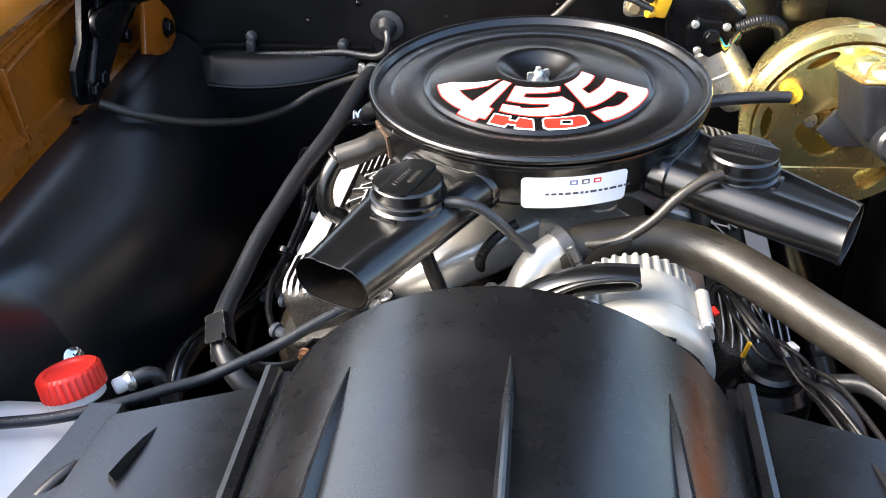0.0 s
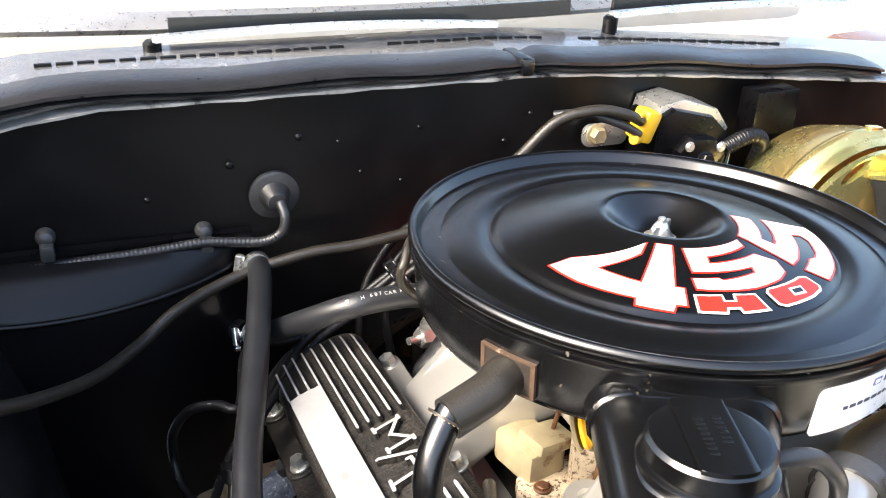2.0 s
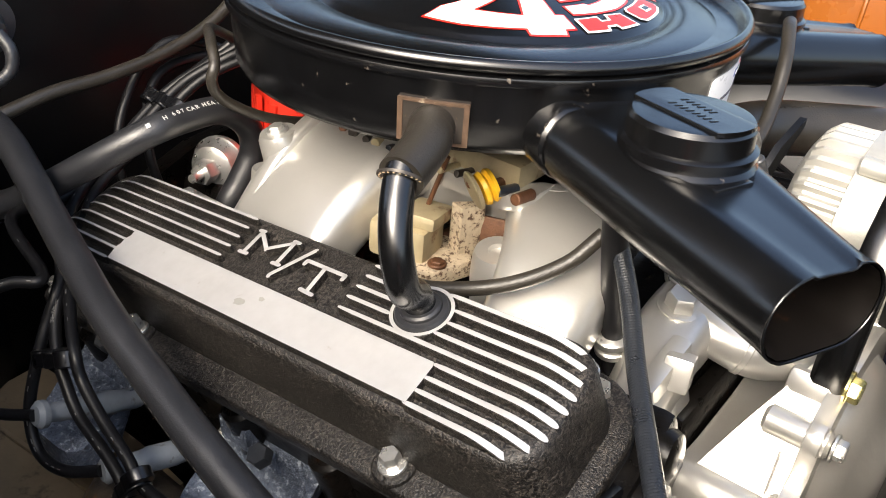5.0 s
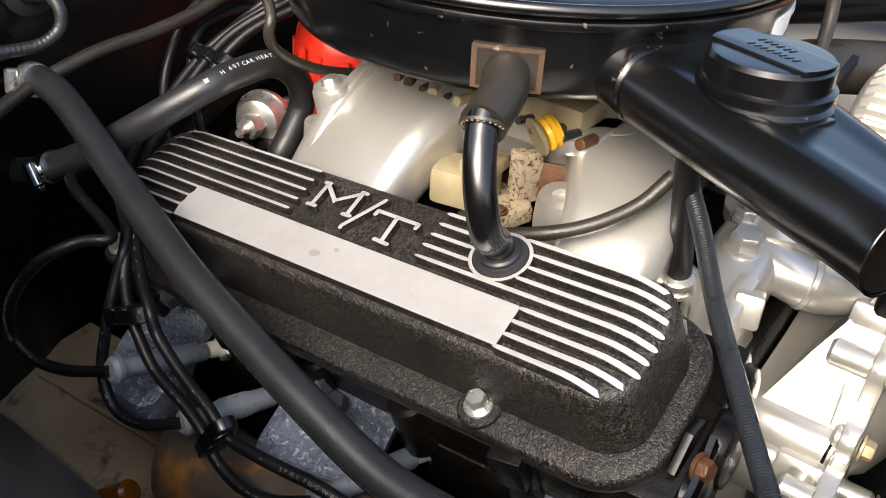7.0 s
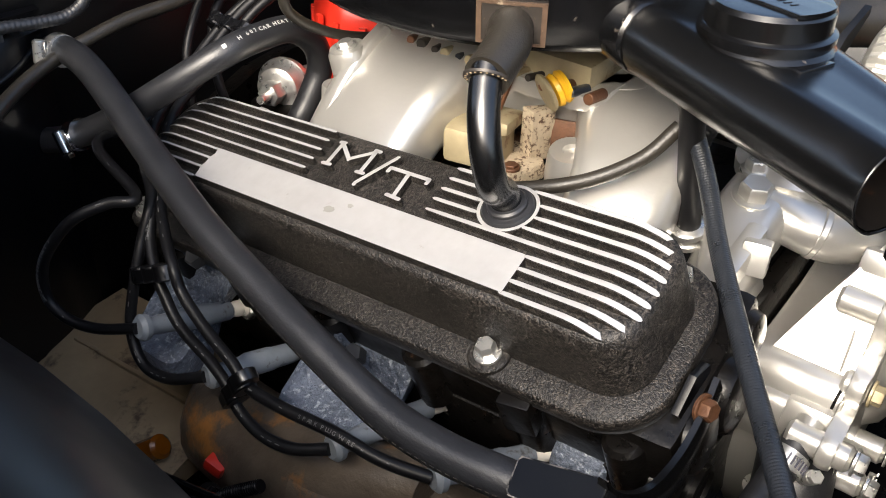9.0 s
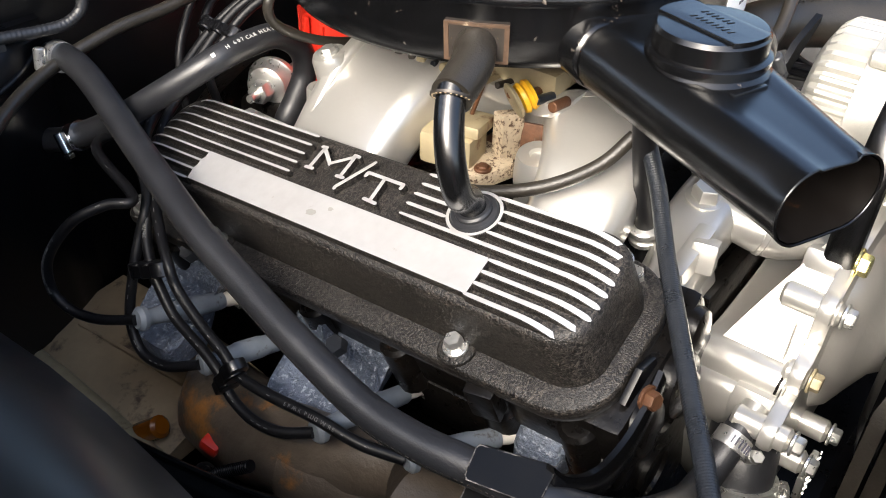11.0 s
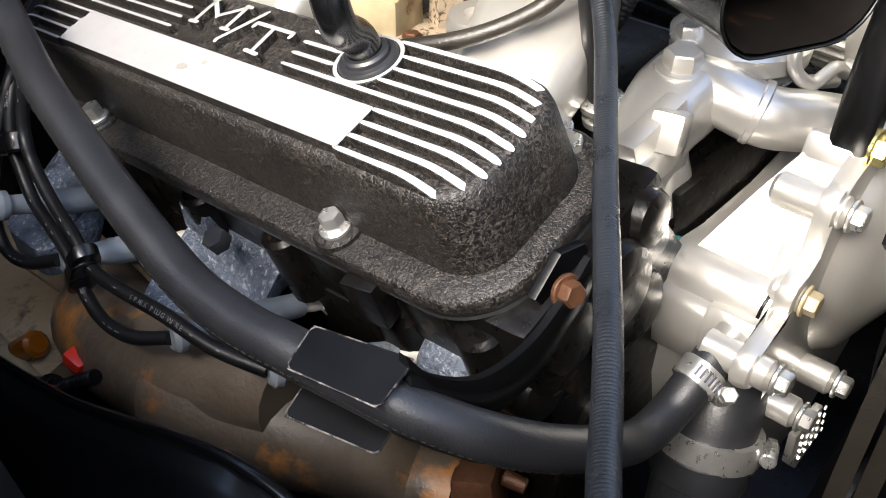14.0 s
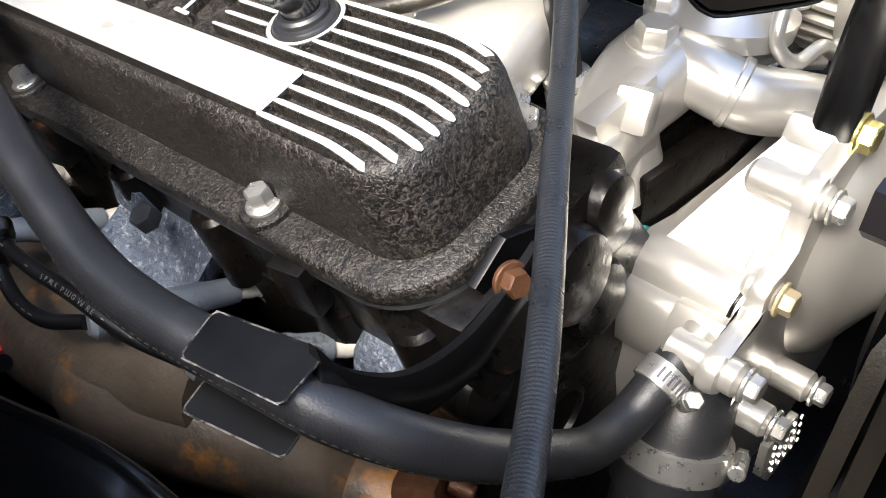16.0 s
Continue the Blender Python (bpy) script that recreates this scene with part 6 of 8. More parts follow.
    part("small_bolt", bolt((-0.186, -0.253, 0.790), (0, -1, 0), 0.006, 0.005), RUSTY_STEEL, lp)


def build_alternator():
    al = thing("alternator", (0.105, -0.25, 0.82), "cast aluminium alternator with ribbed rear case", "alternator")
    c = Vector((0.100, 0, 0.870))
    ax = Vector((0, -1, 0))
    rings = []
    teeth, n = 40, 320
    for y, r, amp in ((-0.226, 0.030, 0), (-0.229, 0.048, 0), (-0.234, 0.0570, 0.0012), (-0.241, 0.0620, 0.0022), (-0.268, 0.0630, 0.0022), (-0.2685, 0.0640, 0)):
        row = []
        for k in range(n):
            a = 2 * math.pi * k / n
            w = max(-1.0, min(1.0, 2.2 * math.cos(teeth * a)))
            row.append(c + Vector(((r + amp * w) * math.cos(a), y, (r + amp * w) * math.sin(a))))
        rings.append(row)
    part("rear_case", ring_loft(bmesh.new(), rings), ALT_ALU, al, "ribbed rear case", smooth=25)
    part("stator_band", lathe([(0.0640, 0.2665), (0.0668, 0.2675), (0.0668, 0.3080), (0.0645, 0.3090)], c, ax, 80), ALT_ALU, al, "smooth cast middle band")
    bm = lathe([(0.0640, 0.3095), (0.0672, 0.3105), (0.0672, 0.3310), (0.0655, 0.3370), (0.060, 0.3400), (0.030, 0.3415), (0.022, 0.344)], c, ax, 80)
    part("front_case", bm, ALT_ALU, al, smooth=50)
    for k in range(6):
        a = 2 * math.pi * k / 6 + 0.25
        d = Vector((math.cos(a), 0, math.sin(a)))
        t = Vector((-math.sin(a), 0, math.cos(a)))
        mm = Matrix.Translation(c + d * 0.044 + Vector((0, -0.3406, 0))) @ Matrix((t, Vector((0, -1, 0)), d)).transposed().to_4x4()
        vent = part("vent_opening", box((0.030, 0.003, 0.022), mm, 0.0010), BLACK_BODY, al)
        part("fan_vane", box((0.003, 0.0045, 0.020), mm @ pose(0.004, 0, 0, 0, 20, 0), 0.0008), ALT_ALU, al)
        # slots round the rim
        mm = Matrix.Translation(c + d * 0.0668 + Vector((0, -0.322, 0))) @ Matrix((t, Vector((0, -1, 0)), d)).transposed().to_4x4()
        if d.z < 0.2:
            part("rim_opening", box((0.044, 0.016, 0.0024), mm, 0.0010), BLACK_BODY, al)
    for k in range(4):
        a = radians(35 + 90 * k)
        p = c + Vector((0.0705 * math.cos(a), -0.312, 0.0705 * math.sin(a)))
        part("bolt_ear", rod(p + Vector((0, 0.044, 0)), p, 0.0065, 16, 0.002), ALT_ALU, al)
        part("case_bolt", bolt(p, ax, 0.0048, 0.005), STEEL, al)
    part("mount_ear", prism([(0.030, 0.900), (0.052, 0.937), (0.072, 0.932), (0.056, 0.895), (0.042, 0.880)], 0.318, 0.338, XZ, 0.003), ALT_ALU, al)
    part("cooling_fan", lathe([(0.020, 0.347), (0.058, 0.349), (0.060, 0.352), (0.058, 0.3535), (0.020, 0.3515)], c, ax, 48), BLACK_METAL, al)
    part("pulley", lathe([(0.030, 0.3560), (0.032, 0.3575), (0.026, 0.3630), (0.026, 0.3660), (0.032, 0.3715), (0.030, 0.3730), (0.008, 0.3730)], c, ax, 40), BLACK_METAL, al)
    br = thing("alternator_bracket", (0.05, -0.24, 0.88), "curved black alternator bracket with slotted arm", "bracket")
    # upright sickle-shaped arm, a deep strap curving over the case
    way = smooth_path([(-0.036, 0, 0.820), (-0.034, 0, 0.850), (-0.026, 0, 0.885), (-0.006, 0, 0.920), (0.030, 0, 0.946), (0.066, 0, 0.957), (0.098, 0, 0.958)], 6)
    rings = []
    for k, p in enumerate(way):
        d = (way[min(k + 1, len(way) - 1)] - way[max(k - 1, 0)]).normalized()
        nrm = Vector((d.z, 0, -d.x))
        w = 0.0065 + 0.003 * math.sin(math.pi * k / (len(way) - 1))
        rings.append([p + nrm * (u * w) + Vector((0, y, 0)) for u, y in ((-1, -0.300), (-0.75, -0.2970), (0.75, -0.2970), (1, -0.300), (1, -0.315), (0.75, -0.3185), (-0.75, -0.3185), (-1, -0.315))])
    part("sickle_arm", ring_loft(bmesh.new(), rings), BLACK_SATIN, br, smooth=50)
    part("brass_bolt", bolt((-0.036, -0.3185, 0.827), (0, -1, 0), 0.0082, 0.009), GOLD, br, "gold-plated hex bolt")
    part("rear_strap", ring_loft(bmesh.new(), [[Vector(p) + Vector((0, 0, q)) + Vector((0, e, 0)) for q, e in ((-w, 0.002), (w, 0.002), (w, -0.003), (-w, -0.003))] for p, w in (((0.030, -0.205, 0.840), 0.012), ((0.045, -0.208, 0.880), 0.011), ((0.068, -0.212, 0.910), 0.009), ((0.098, -0.216, 0.930), 0.003))]), BLACK_SATIN, br)
    # slot edge on the arm's end
    part("slot_edge", tube([(0.020, -0.3195, 0.930), (0.050, -0.3195, 0.947), (0.085, -0.3195, 0.9525), (0.097, -0.3195, 0.956), (0.088, -0.3195, 0.9625), (0.050, -0.3195, 0.957), (0.016, -0.3195, 0.939)], 0.0022, 8), BLACK_SATIN, br)
    part("pivot_lug", box((0.030, 0.030, 0.020), pose(-0.030, -0.300, 0.815, 0, 20, 0), 0.005), CAST_ALU, br)


def build_belts():
    w = thing("water_pump_pulley", (0.01, -0.37, 0.745), "black steel water pump pulley", "pulley")
    part("disc", lathe([(0.012, 0.355), (0.060, 0.357), (0.078, 0.362), (0.085, 0.364), (0.079, 0.370), (0.079, 0.372), (0.085, 0.378), (0.079, 0.384), (0.079, 0.386), (0.085, 0.392), (0.060, 0.394), (0.012, 0.396)], (0.01, 0, 0.735), (0, -1, 0), 56), BLACK_METAL, w)
    c = thing("crank_pulley", (0.01, -0.37, 0.54), "black crankshaft pulley with two grooves", "pulley")
    part("disc", lathe([(0.02, 0.350), (0.095, 0.352), (0.100, 0.360), (0.092, 0.369), (0.092, 0.373), (0.100, 0.381), (0.095, 0.394), (0.03, 0.396)], (0.01, 0, 0.53), (0, -1, 0), 56), BLACK_METAL, c)
    for y, pts in ((-0.371, [(0.092, 0.735), (0.100, 0.54), (0.01, 0.433), (-0.085, 0.52), (-0.074, 0.735), (0.01, 0.818)]), (-0.385, [(0.145, 0.872), (0.108, 0.905), (0.075, 0.885), (-0.060, 0.775), (-0.080, 0.70), (-0.083, 0.53), (0.01, 0.437), (0.105, 0.55)])):
        b = thing("drive_belt", (pts[0][0], y, pts[0][1]), "worn grey-brown rubber drive belt", "belt", "drive belts")
        n = len(pts)
        cx, cz = sum(p[0] for p in pts) / n, sum(p[1] for p in pts) / n
        loop = smooth_path([(p[0], y, p[1]) for p in pts + pts[:3]], 6)[6:6 * n + 7]
        rings = []
        for p in loop:
            d = Vector((p.x - cx, 0, p.z - cz)).normalized()
            rings.append([p + Vector((0, -0.0055, 0)) + d * 0.003, p + Vector((0, 0.0055, 0)) + d * 0.003, p + Vector((0, 0.004, 0)) - d * 0.005, p + Vector((0, -0.004, 0)) - d * 0.005])
        part("belt", ring_loft(bmesh.new(), rings, False, False), OLD_RUBBER, b)
    f = thing("cooling_fan", (0.01, -0.42, 0.735), "black engine fan inside the shroud", "fan")
    part("hub", rod((0.01, -0.398, 0.735), (0.01, -0.47, 0.735), 0.045, 28, 0.006), BLACK_METAL, f)
    for k in range(6):
        a = 2 * math.pi * k / 6 + 0.95
        d, t = Vector((math.cos(a), 0, math.sin(a))), Vector((-math.sin(a), 0, math.cos(a)))
        rings = [[Vector((0.01, -0.445, 0.735)) + d * r + t * x * w + Vector((0, x * w * 0.5 + e, 0)) for x, e in ((-1, 0), (1, 0), (1, -0.002), (-1, -0.002))] for r, w in ((0.04, 0.02), (0.08, 0.030), (0.125, 0.034))]
        part("blade", ring_loft(bmesh.new(), rings), BLACK_METAL, f)


def build_shroud():
    s = thing("fan_shroud", (0, -0.55, 0.80), "glossy black plastic fan shroud with raised fins", "fan shroud")
    cx, cz, R = -0.014, 0.818, 0.200
    rings = []
    for y, e in ((-0.400, -0.004), (-0.402, 0.0), (-0.43, 0.001), (-0.50, 0.002), (-0.60, 0.004), (-0.76, 0.006)):
        row = []
        for k in range(49):
            a = radians(158 - (158 - 22) * k / 48)
            row.append(Vector((cx + (R + e) * math.cos(a), y, cz + (R + e) * math.sin(a))))
        for k in range(49):
            a = radians(22 + (158 - 22) * k / 48)
            row.append(Vector((cx + (R + e - 0.004) * math.cos(a), y, cz + (R + e - 0.004) * math.sin(a))))
        rings.append(row)
    part("arch", ring_loft(bmesh.new(), rings), BLACK_PLASTIC, s, "arched glossy shroud top")
    for x in (-0.115, -0.001, 0.106):
        a = math.atan2(math.sqrt(max(0, R * R - (x - cx) ** 2)), x - cx)
        d = Vector((math.cos(a), 0, math.sin(a)))
        t = Vector((-math.sin(a), 0, math.cos(a)))
        y0 = -0.478 + 0.010 * abs(x) / 0.1
        rings = []
        for y, h, w in ((y0, 0.0005, 0.0006), (y0 - 0.04, 0.006, 0.0024), (y0 - 0.10, 0.011, 0.0032), (-0.74, 0.016, 0.004)):
            b = Vector((cx, y, cz)) + d * (R + 0.0015)
            rings.append([b - t * w * 1.6, b + d * h * 0.9 - t * w * 0.6, b + d * h + t * 0, b + d * h * 0.9 + t * w * 0.6, b + t * w * 1.6, b - d * 0.003])
        part("fin", ring_loft(bmesh.new(), rings), BLACK_PLASTIC, s, smooth=20)
    # stepped side strips and flat wings
    for sx in (-1, 1):
        x0 = cx + sx * R * math.cos(radians(22))
        z0 = cz + R * math.sin(radians(22))
        rings = []
        for y, k in ((-0.375, 0.0), (-0.45, 0.2), (-0.60, 0.7), (-0.76, 1.0)):
            rings.append([Vector((x0 + sx * q, y, z0 + z)) for q, z in ((-0.004, 0.004), (0.003, 0.004), (0.005, 0.010), (0.012, 0.012), (0.017, 0.010), (0.019, -0.002), (0.012, -0.008), (-0.004, -0.006))])
        part("side_step", ring_loft(bmesh.new(), rings), BLACK_PLASTIC, s, smooth=20)
        ol = [(x0 + sx * 0.012, -0.392), (x0 + sx * 0.070, -0.412), (x0 + sx * 0.135, -0.434), (x0 + sx * 0.17, -0.76), (x0 + sx * 0.012, -0.76)]
        if sx < 0:
            ol = ol[::-1]
        part("wing", prism(ol, z0 - 0.002, z0 + 0.004, None, 0.001), BLACK_PLASTIC, s)
        for k in (1,):
            xx = x0 + sx * (0.05 + 0.04 * k)
            part("wing_fin", ring_loft(bmesh.new(), [[Vector((xx + sx * 0.012 * t - w, -0.445 - 0.045 * t, z0 + 0.003)), Vector((xx + sx * 0.012 * t, -0.445 - 0.045 * t, z0 + 0.004 + h)), Vector((xx + sx * 0.012 * t + w, -0.445 - 0.045 * t, z0 + 0.003))] for t, w, h in ((0, 0.0006, 0.0005), (0.35, 0.002, 0.005), (0.8, 0.003, 0.008), (1.25, 0.003, 0.009))]), BLACK_PLASTIC, s)
    part("under_wing", box((0.60, 0.03, 0.34), pose(0.0, -0.72, 0.70), 0.003), BLACK_PLASTIC, s)


# ---- hoses ----
def build_hoses():
    h = thing("heater_hose", (-0.3, 0.0, 0.83), "long black rubber heater hose beside the valve cover", "hose", "heater hoses")
    way = [(-0.236, 0.292, 0.866), (-0.240, 0.262, 0.874), (-0.250, 0.215, 0.872), (-0.273, 0.132, 0.852), (-0.298, 0.046, 0.837), (-0.312, -0.020, 0.826), (-0.322, -0.073, 0.818), (-0.329, -0.130, 0.807), (-0.330, -0.170, 0.806), (-0.327, -0.205, 0.808), (-0.321, -0.232, 0.806), (-0.310, -0.256, 0.797), (-0.290, -0.275, 0.782), (-0.258, -0.285, 0.757), (-0.220, -0.290, 0.730), (-0.188, -0.2915, 0.710), (-0.162, -0.293, 0.709), (-0.143, -0.2955, 0.720), (-0.124, -0.298, 0.732)]
    part("hose", tube(way, 0.0108, 20), RUBBER, h)
    sp = smooth_path(way, 8)
    seam = bmesh.new()
    for k in range(20, len(sp) - 20, 1):
        dd = (sp[k + 1] - sp[k - 1]).normalized()
        u = Vector((-0.75, -0.25, -0.10))
        u = (u - dd * u.dot(dd)).normalized()
        box(((sp[k + 1] - sp[k]).length * 0.55, 0.0007, 0.0005), Matrix.Translation(sp[k] + u * 0.0109) @ Matrix((dd, u.cross(dd), u)).transposed().to_4x4(), 0, seam)
    part("mould_seam", seam, OLD_RUBBER, h, "faint dashed moulding line")
    h2 = thing("heater_hose", (-0.2, 0.15, 0.88), "black rubber heater hose arching down behind the manifold", "hose", "heater hoses")
    path = [(-0.262, 0.292, 0.796), (-0.254, 0.262, 0.806), (-0.242, 0.215, 0.832), (-0.222, 0.168, 0.866), (-0.190, 0.140, 0.890), (-0.160, 0.138, 0.893), (-0.127, 0.138, 0.890), (-0.103, 0.138, 0.872), (-0.096, 0.139, 0.848), (-0.108, 0.141, 0.824), (-0.119, 0.143, 0.808), (-0.126, 0.146, 0.785)]
    part("hose", tube(path, 0.0105, 20), RUBBER, h2)
    # printed mark and number on the hose
    sp = smooth_path(path, 24)
    up = Vector((-0.62, -0.42, 0.66))
    run = 0.0
    for a0, b0 in zip(sp[:-1], sp[1:]):
        run += (b0 - a0).length
        if run > 0.200:
            dd = (b0 - a0).normalized()
            u = (up - dd * up.dot(dd)).normalized()
            part("print_square", box((0.0032, 0.0032, 0.0004), Matrix.Translation(b0 + u * 0.0107) @ Matrix((dd, u.cross(dd), u)).transposed().to_4x4()), PRINT_WHITE, h2)
            break
    part("hose_print", curve_text("H 607 CAR HEATER", path, 0.208, 0.0047, up, 0.0106, 1), PRINT_WHITE, h2, "white printed characters")
    clamp_band((-0.240, 0.272, 0.872), (-0.1, -1, 0.1), 0.0115, 0.010, screw_dir=(-1, 0, 0.2))
    clamp_band((-0.252, 0.252, 0.811), (0.2, -1, 0.5), 0.0112, 0.011, screw_dir=(-1, -0.2, 0.1), mat_=CHROME, label="bright spring clamp on the heater hose")
    clamp_band((-0.139, -0.2962, 0.7232), (-0.85, 0.12, -0.52), 0.0115, 0.012, screw_dir=(-0.2, -0.9, -0.6))
    # bracket that cradles the hose
    b = thing("hose_bracket", (-0.31, -0.215, 0.80), "black sheet-metal bracket cradling the heater hose", "bracket")
    outw = Vector((-0.272, -0.181, 0.945)).normalized()
    d = Vector((0.361, -0.929, -0.074))
    d = (d - outw * d.dot(outw)).normalized()
    upw = outw.cross(d)
    c = Vector((-0.327, -0.224, 0.819))
    M = Matrix((d, upw, outw)).transposed().to_4x4()
    M.translation = c

    def eased(corners, r, n=5):
        """A four-cornered outline with rounded corners."""
        out = []
        q = [Vector(p) for p in corners]
        for k in range(4):
            a0, b0, c0 = q[k - 1], q[k], q[(k + 1) % 4]
            u, v = (a0 - b0).normalized() * r, (c0 - b0).normalized() * r
            for t in range(n + 1):
                t /= n
                out.append(tuple((b0 + u) * (1 - t) ** 2 + b0 * 2 * t * (1 - t) + (b0 + v) * t ** 2))
        return out
    for nm, corners, low, high, r in (("cradle", [(-0.0121, 0.0101), (0.0316, 0.0101), (0.0266, -0.0132), (-0.0137, -0.0102)], -0.0008, 0.0008, 0.0034),
                                      ("lower_tongue", [(-0.0136, -0.0040), (0.0290, -0.0040), (0.0268, -0.0212), (-0.0151, -0.0191)], -0.0268, -0.0252, 0.0030)):
        ol = eased(corners, r)
        plate = part(nm, prism(ol, low, high, M, 0.0004), BRACKET_BLACK, b, "black sheet-metal saddle" if nm == "cradle" else "chipped lower tongue", smooth=8)
        rim = [M @ Vector((x, y, high - 0.0004)) for x, y in ol]
        part("worn_edge", tube(rim + rim[:1], 0.00055, 6, 2), EDGE_CHIP, plate)
    # the saddle's back runs round behind the hose to the tongue
    back = [(0.0100, -0.0002), (0.0128, -0.0040), (0.0138, -0.0120), (0.0120, -0.0200), (0.0070, -0.0250), (-0.0040, -0.0262)]
    part("back", ring_loft(bmesh.new(), [[M @ Vector((s0, e, a)) for e, a in back] + [M @ Vector((s0, e * 0.9, a - 0.0012)) for e, a in back[::-1]] for s0 in (-0.011, 0.028)]), BRACKET_BLACK, b, smooth=40)
    arm = smooth_path([(-0.311, -0.246, 0.812), (-0.300, -0.252, 0.797), (-0.278, -0.258, 0.785), (-0.250, -0.2605, 0.786), (-0.224, -0.2600, 0.797), (-0.206, -0.2580, 0.807)], 5)
    part("arm", ring_loft(bmesh.new(), [[p + Vector((0, u, v)) for u, v in ((0.0, -0.013), (0.0, 0.013), (-0.0035, 0.013), (-0.006, 0.008), (-0.006, -0.008), (-0.0035, -0.013))] for p in arm]), BLACK_SATIN, b, smooth=40)
    # overflow hose with woven cover
    o = thing("overflow_hose", (-0.2, -0.27, 0.85), "braided rubber hose crossing in front of the valve cover", "hose")
    part("hose", tube([(-0.085, -0.165, 0.918), (-0.100, -0.180, 0.904), (-0.122, -0.203, 0.884), (-0.157, -0.230, 0.865), (-0.205, -0.264, 0.855), (-0.239, -0.289, 0.847), (-0.273, -0.313, 0.843), (-0.300, -0.331, 0.840), (-0.330, -0.350, 0.843), (-0.364, -0.375, 0.848), (-0.412, -0.398, 0.851), (-0.461, -0.407, 0.850), (-0.52, -0.412, 0.845)], 0.0055, 16, ribbed=0.00022, pitch=0.0018), BRAID, o)
    part("end_sleeve", rod((-0.083, -0.163, 0.920), (-0.094, -0.174, 0.910), 0.0068, 14, 0.001), RUBBER, o)
    # upper radiator hose
    r = thing("radiator_hose", (0.2, -0.2, 0.9), "thick dusty grey-black upper radiator hose", "hose")
    part("hose", tube([(0.024, -0.194, 0.889), (0.048, -0.180, 0.893), (0.082, -0.166, 0.893), (0.125, -0.158, 0.892), (0.177, -0.175, 0.889), (0.224, -0.218, 0.886), (0.268, -0.272, 0.885), (0.306, -0.322, 0.885), (0.335, -0.38, 0.882), (0.350, -0.50, 0.875), (0.350, -0.73, 0.87)], 0.0225, 26), OLD_RUBBER, r)
    for k in range(16):
        a = k * 0.0038
        p = Vector((0.150 + a * 0.9, -0.166 - a * 0.55, 0.9110 - a * 0.05))
        if k not in (3, 8, 12):
            part("print_mark", box((0.002, 0.006, 0.0005), Matrix.Translation(p) @ pose(0, 0, 0, -18, 4, -25)), OLD_RUBBER, r)
    clamp_band((0.036, -0.187, 0.897), (0.8, 0.5, 0.3), 0.0232, 0.012, screw_dir=(0.2, -1, 0.4), mat_=GUNMETAL, label="tarnished hose clamp on the thermostat neck")
    lo = thing("lower_radiator_hose", (-0.13, -0.30, 0.6), "thick black lower radiator hose", "hose")
    part("hose", tube([(-0.085, -0.292, 0.700), (-0.110, -0.300, 0.680), (-0.128, -0.305, 0.640), (-0.140, -0.315, 0.58), (-0.16, -0.36, 0.52), (-0.20, -0.5, 0.48)], 0.026, 24), RUBBER, lo)
    part("end_collar", lathe([(0.0262, -0.010), (0.0285, -0.008), (0.0285, 0.008), (0.0262, 0.010)], (-0.124, -0.3035, 0.650), (0.3, 0.1, 1), 32), RUBBER, lo)
    clamp_band((-0.117, -0.302, 0.664), (0.3, 0.1, 1), 0.0292, 0.016, screw_dir=(0.3, -1, 0), mat_=STEEL, label="wide steel clamp with rusty screw on the lower hose")
    # vacuum hoses to the snorkel caps
    for k, pts in enumerate(([(-0.075, -0.220, 0.972), (-0.058, -0.222, 0.972), (-0.042, -0.222, 0.966), (-0.025, -0.222, 0.950), (-0.010, -0.215, 0.928), (0.004, -0.205, 0.908)],
                             [(0.182, -0.166, 0.973), (0.165, -0.172, 0.970), (0.140, -0.182, 0.955), (0.118, -0.188, 0.932), (0.088, -0.192, 0.912), (0.050, -0.190, 0.904)])):
        v = thing("vacuum_hose", pts[0], "small vacuum hose from the snorkel cap", "hose", "vacuum hoses")
        part("hose", tube(pts, 0.0052, 14), OLD_RUBBER if k else RUBBER, v)
    wl = thing("wire_loop", (-0.02, -0.2, 0.87), "black ribbed wire harness in front of the manifold", "wire")
    part("harness", tube([(-0.012, -0.160, 0.908), (-0.030, -0.170, 0.900), (-0.044, -0.174, 0.884), (-0.050, -0.168, 0.862), (-0.048, -0.158, 0.845)], 0.0050, 12, ribbed=0.0006, pitch=0.003), WIRE, wl)


build_intake()
build_distributor()
build_front_cover()
build_alternator()
build_belts()
build_shroud()
build_hoses()


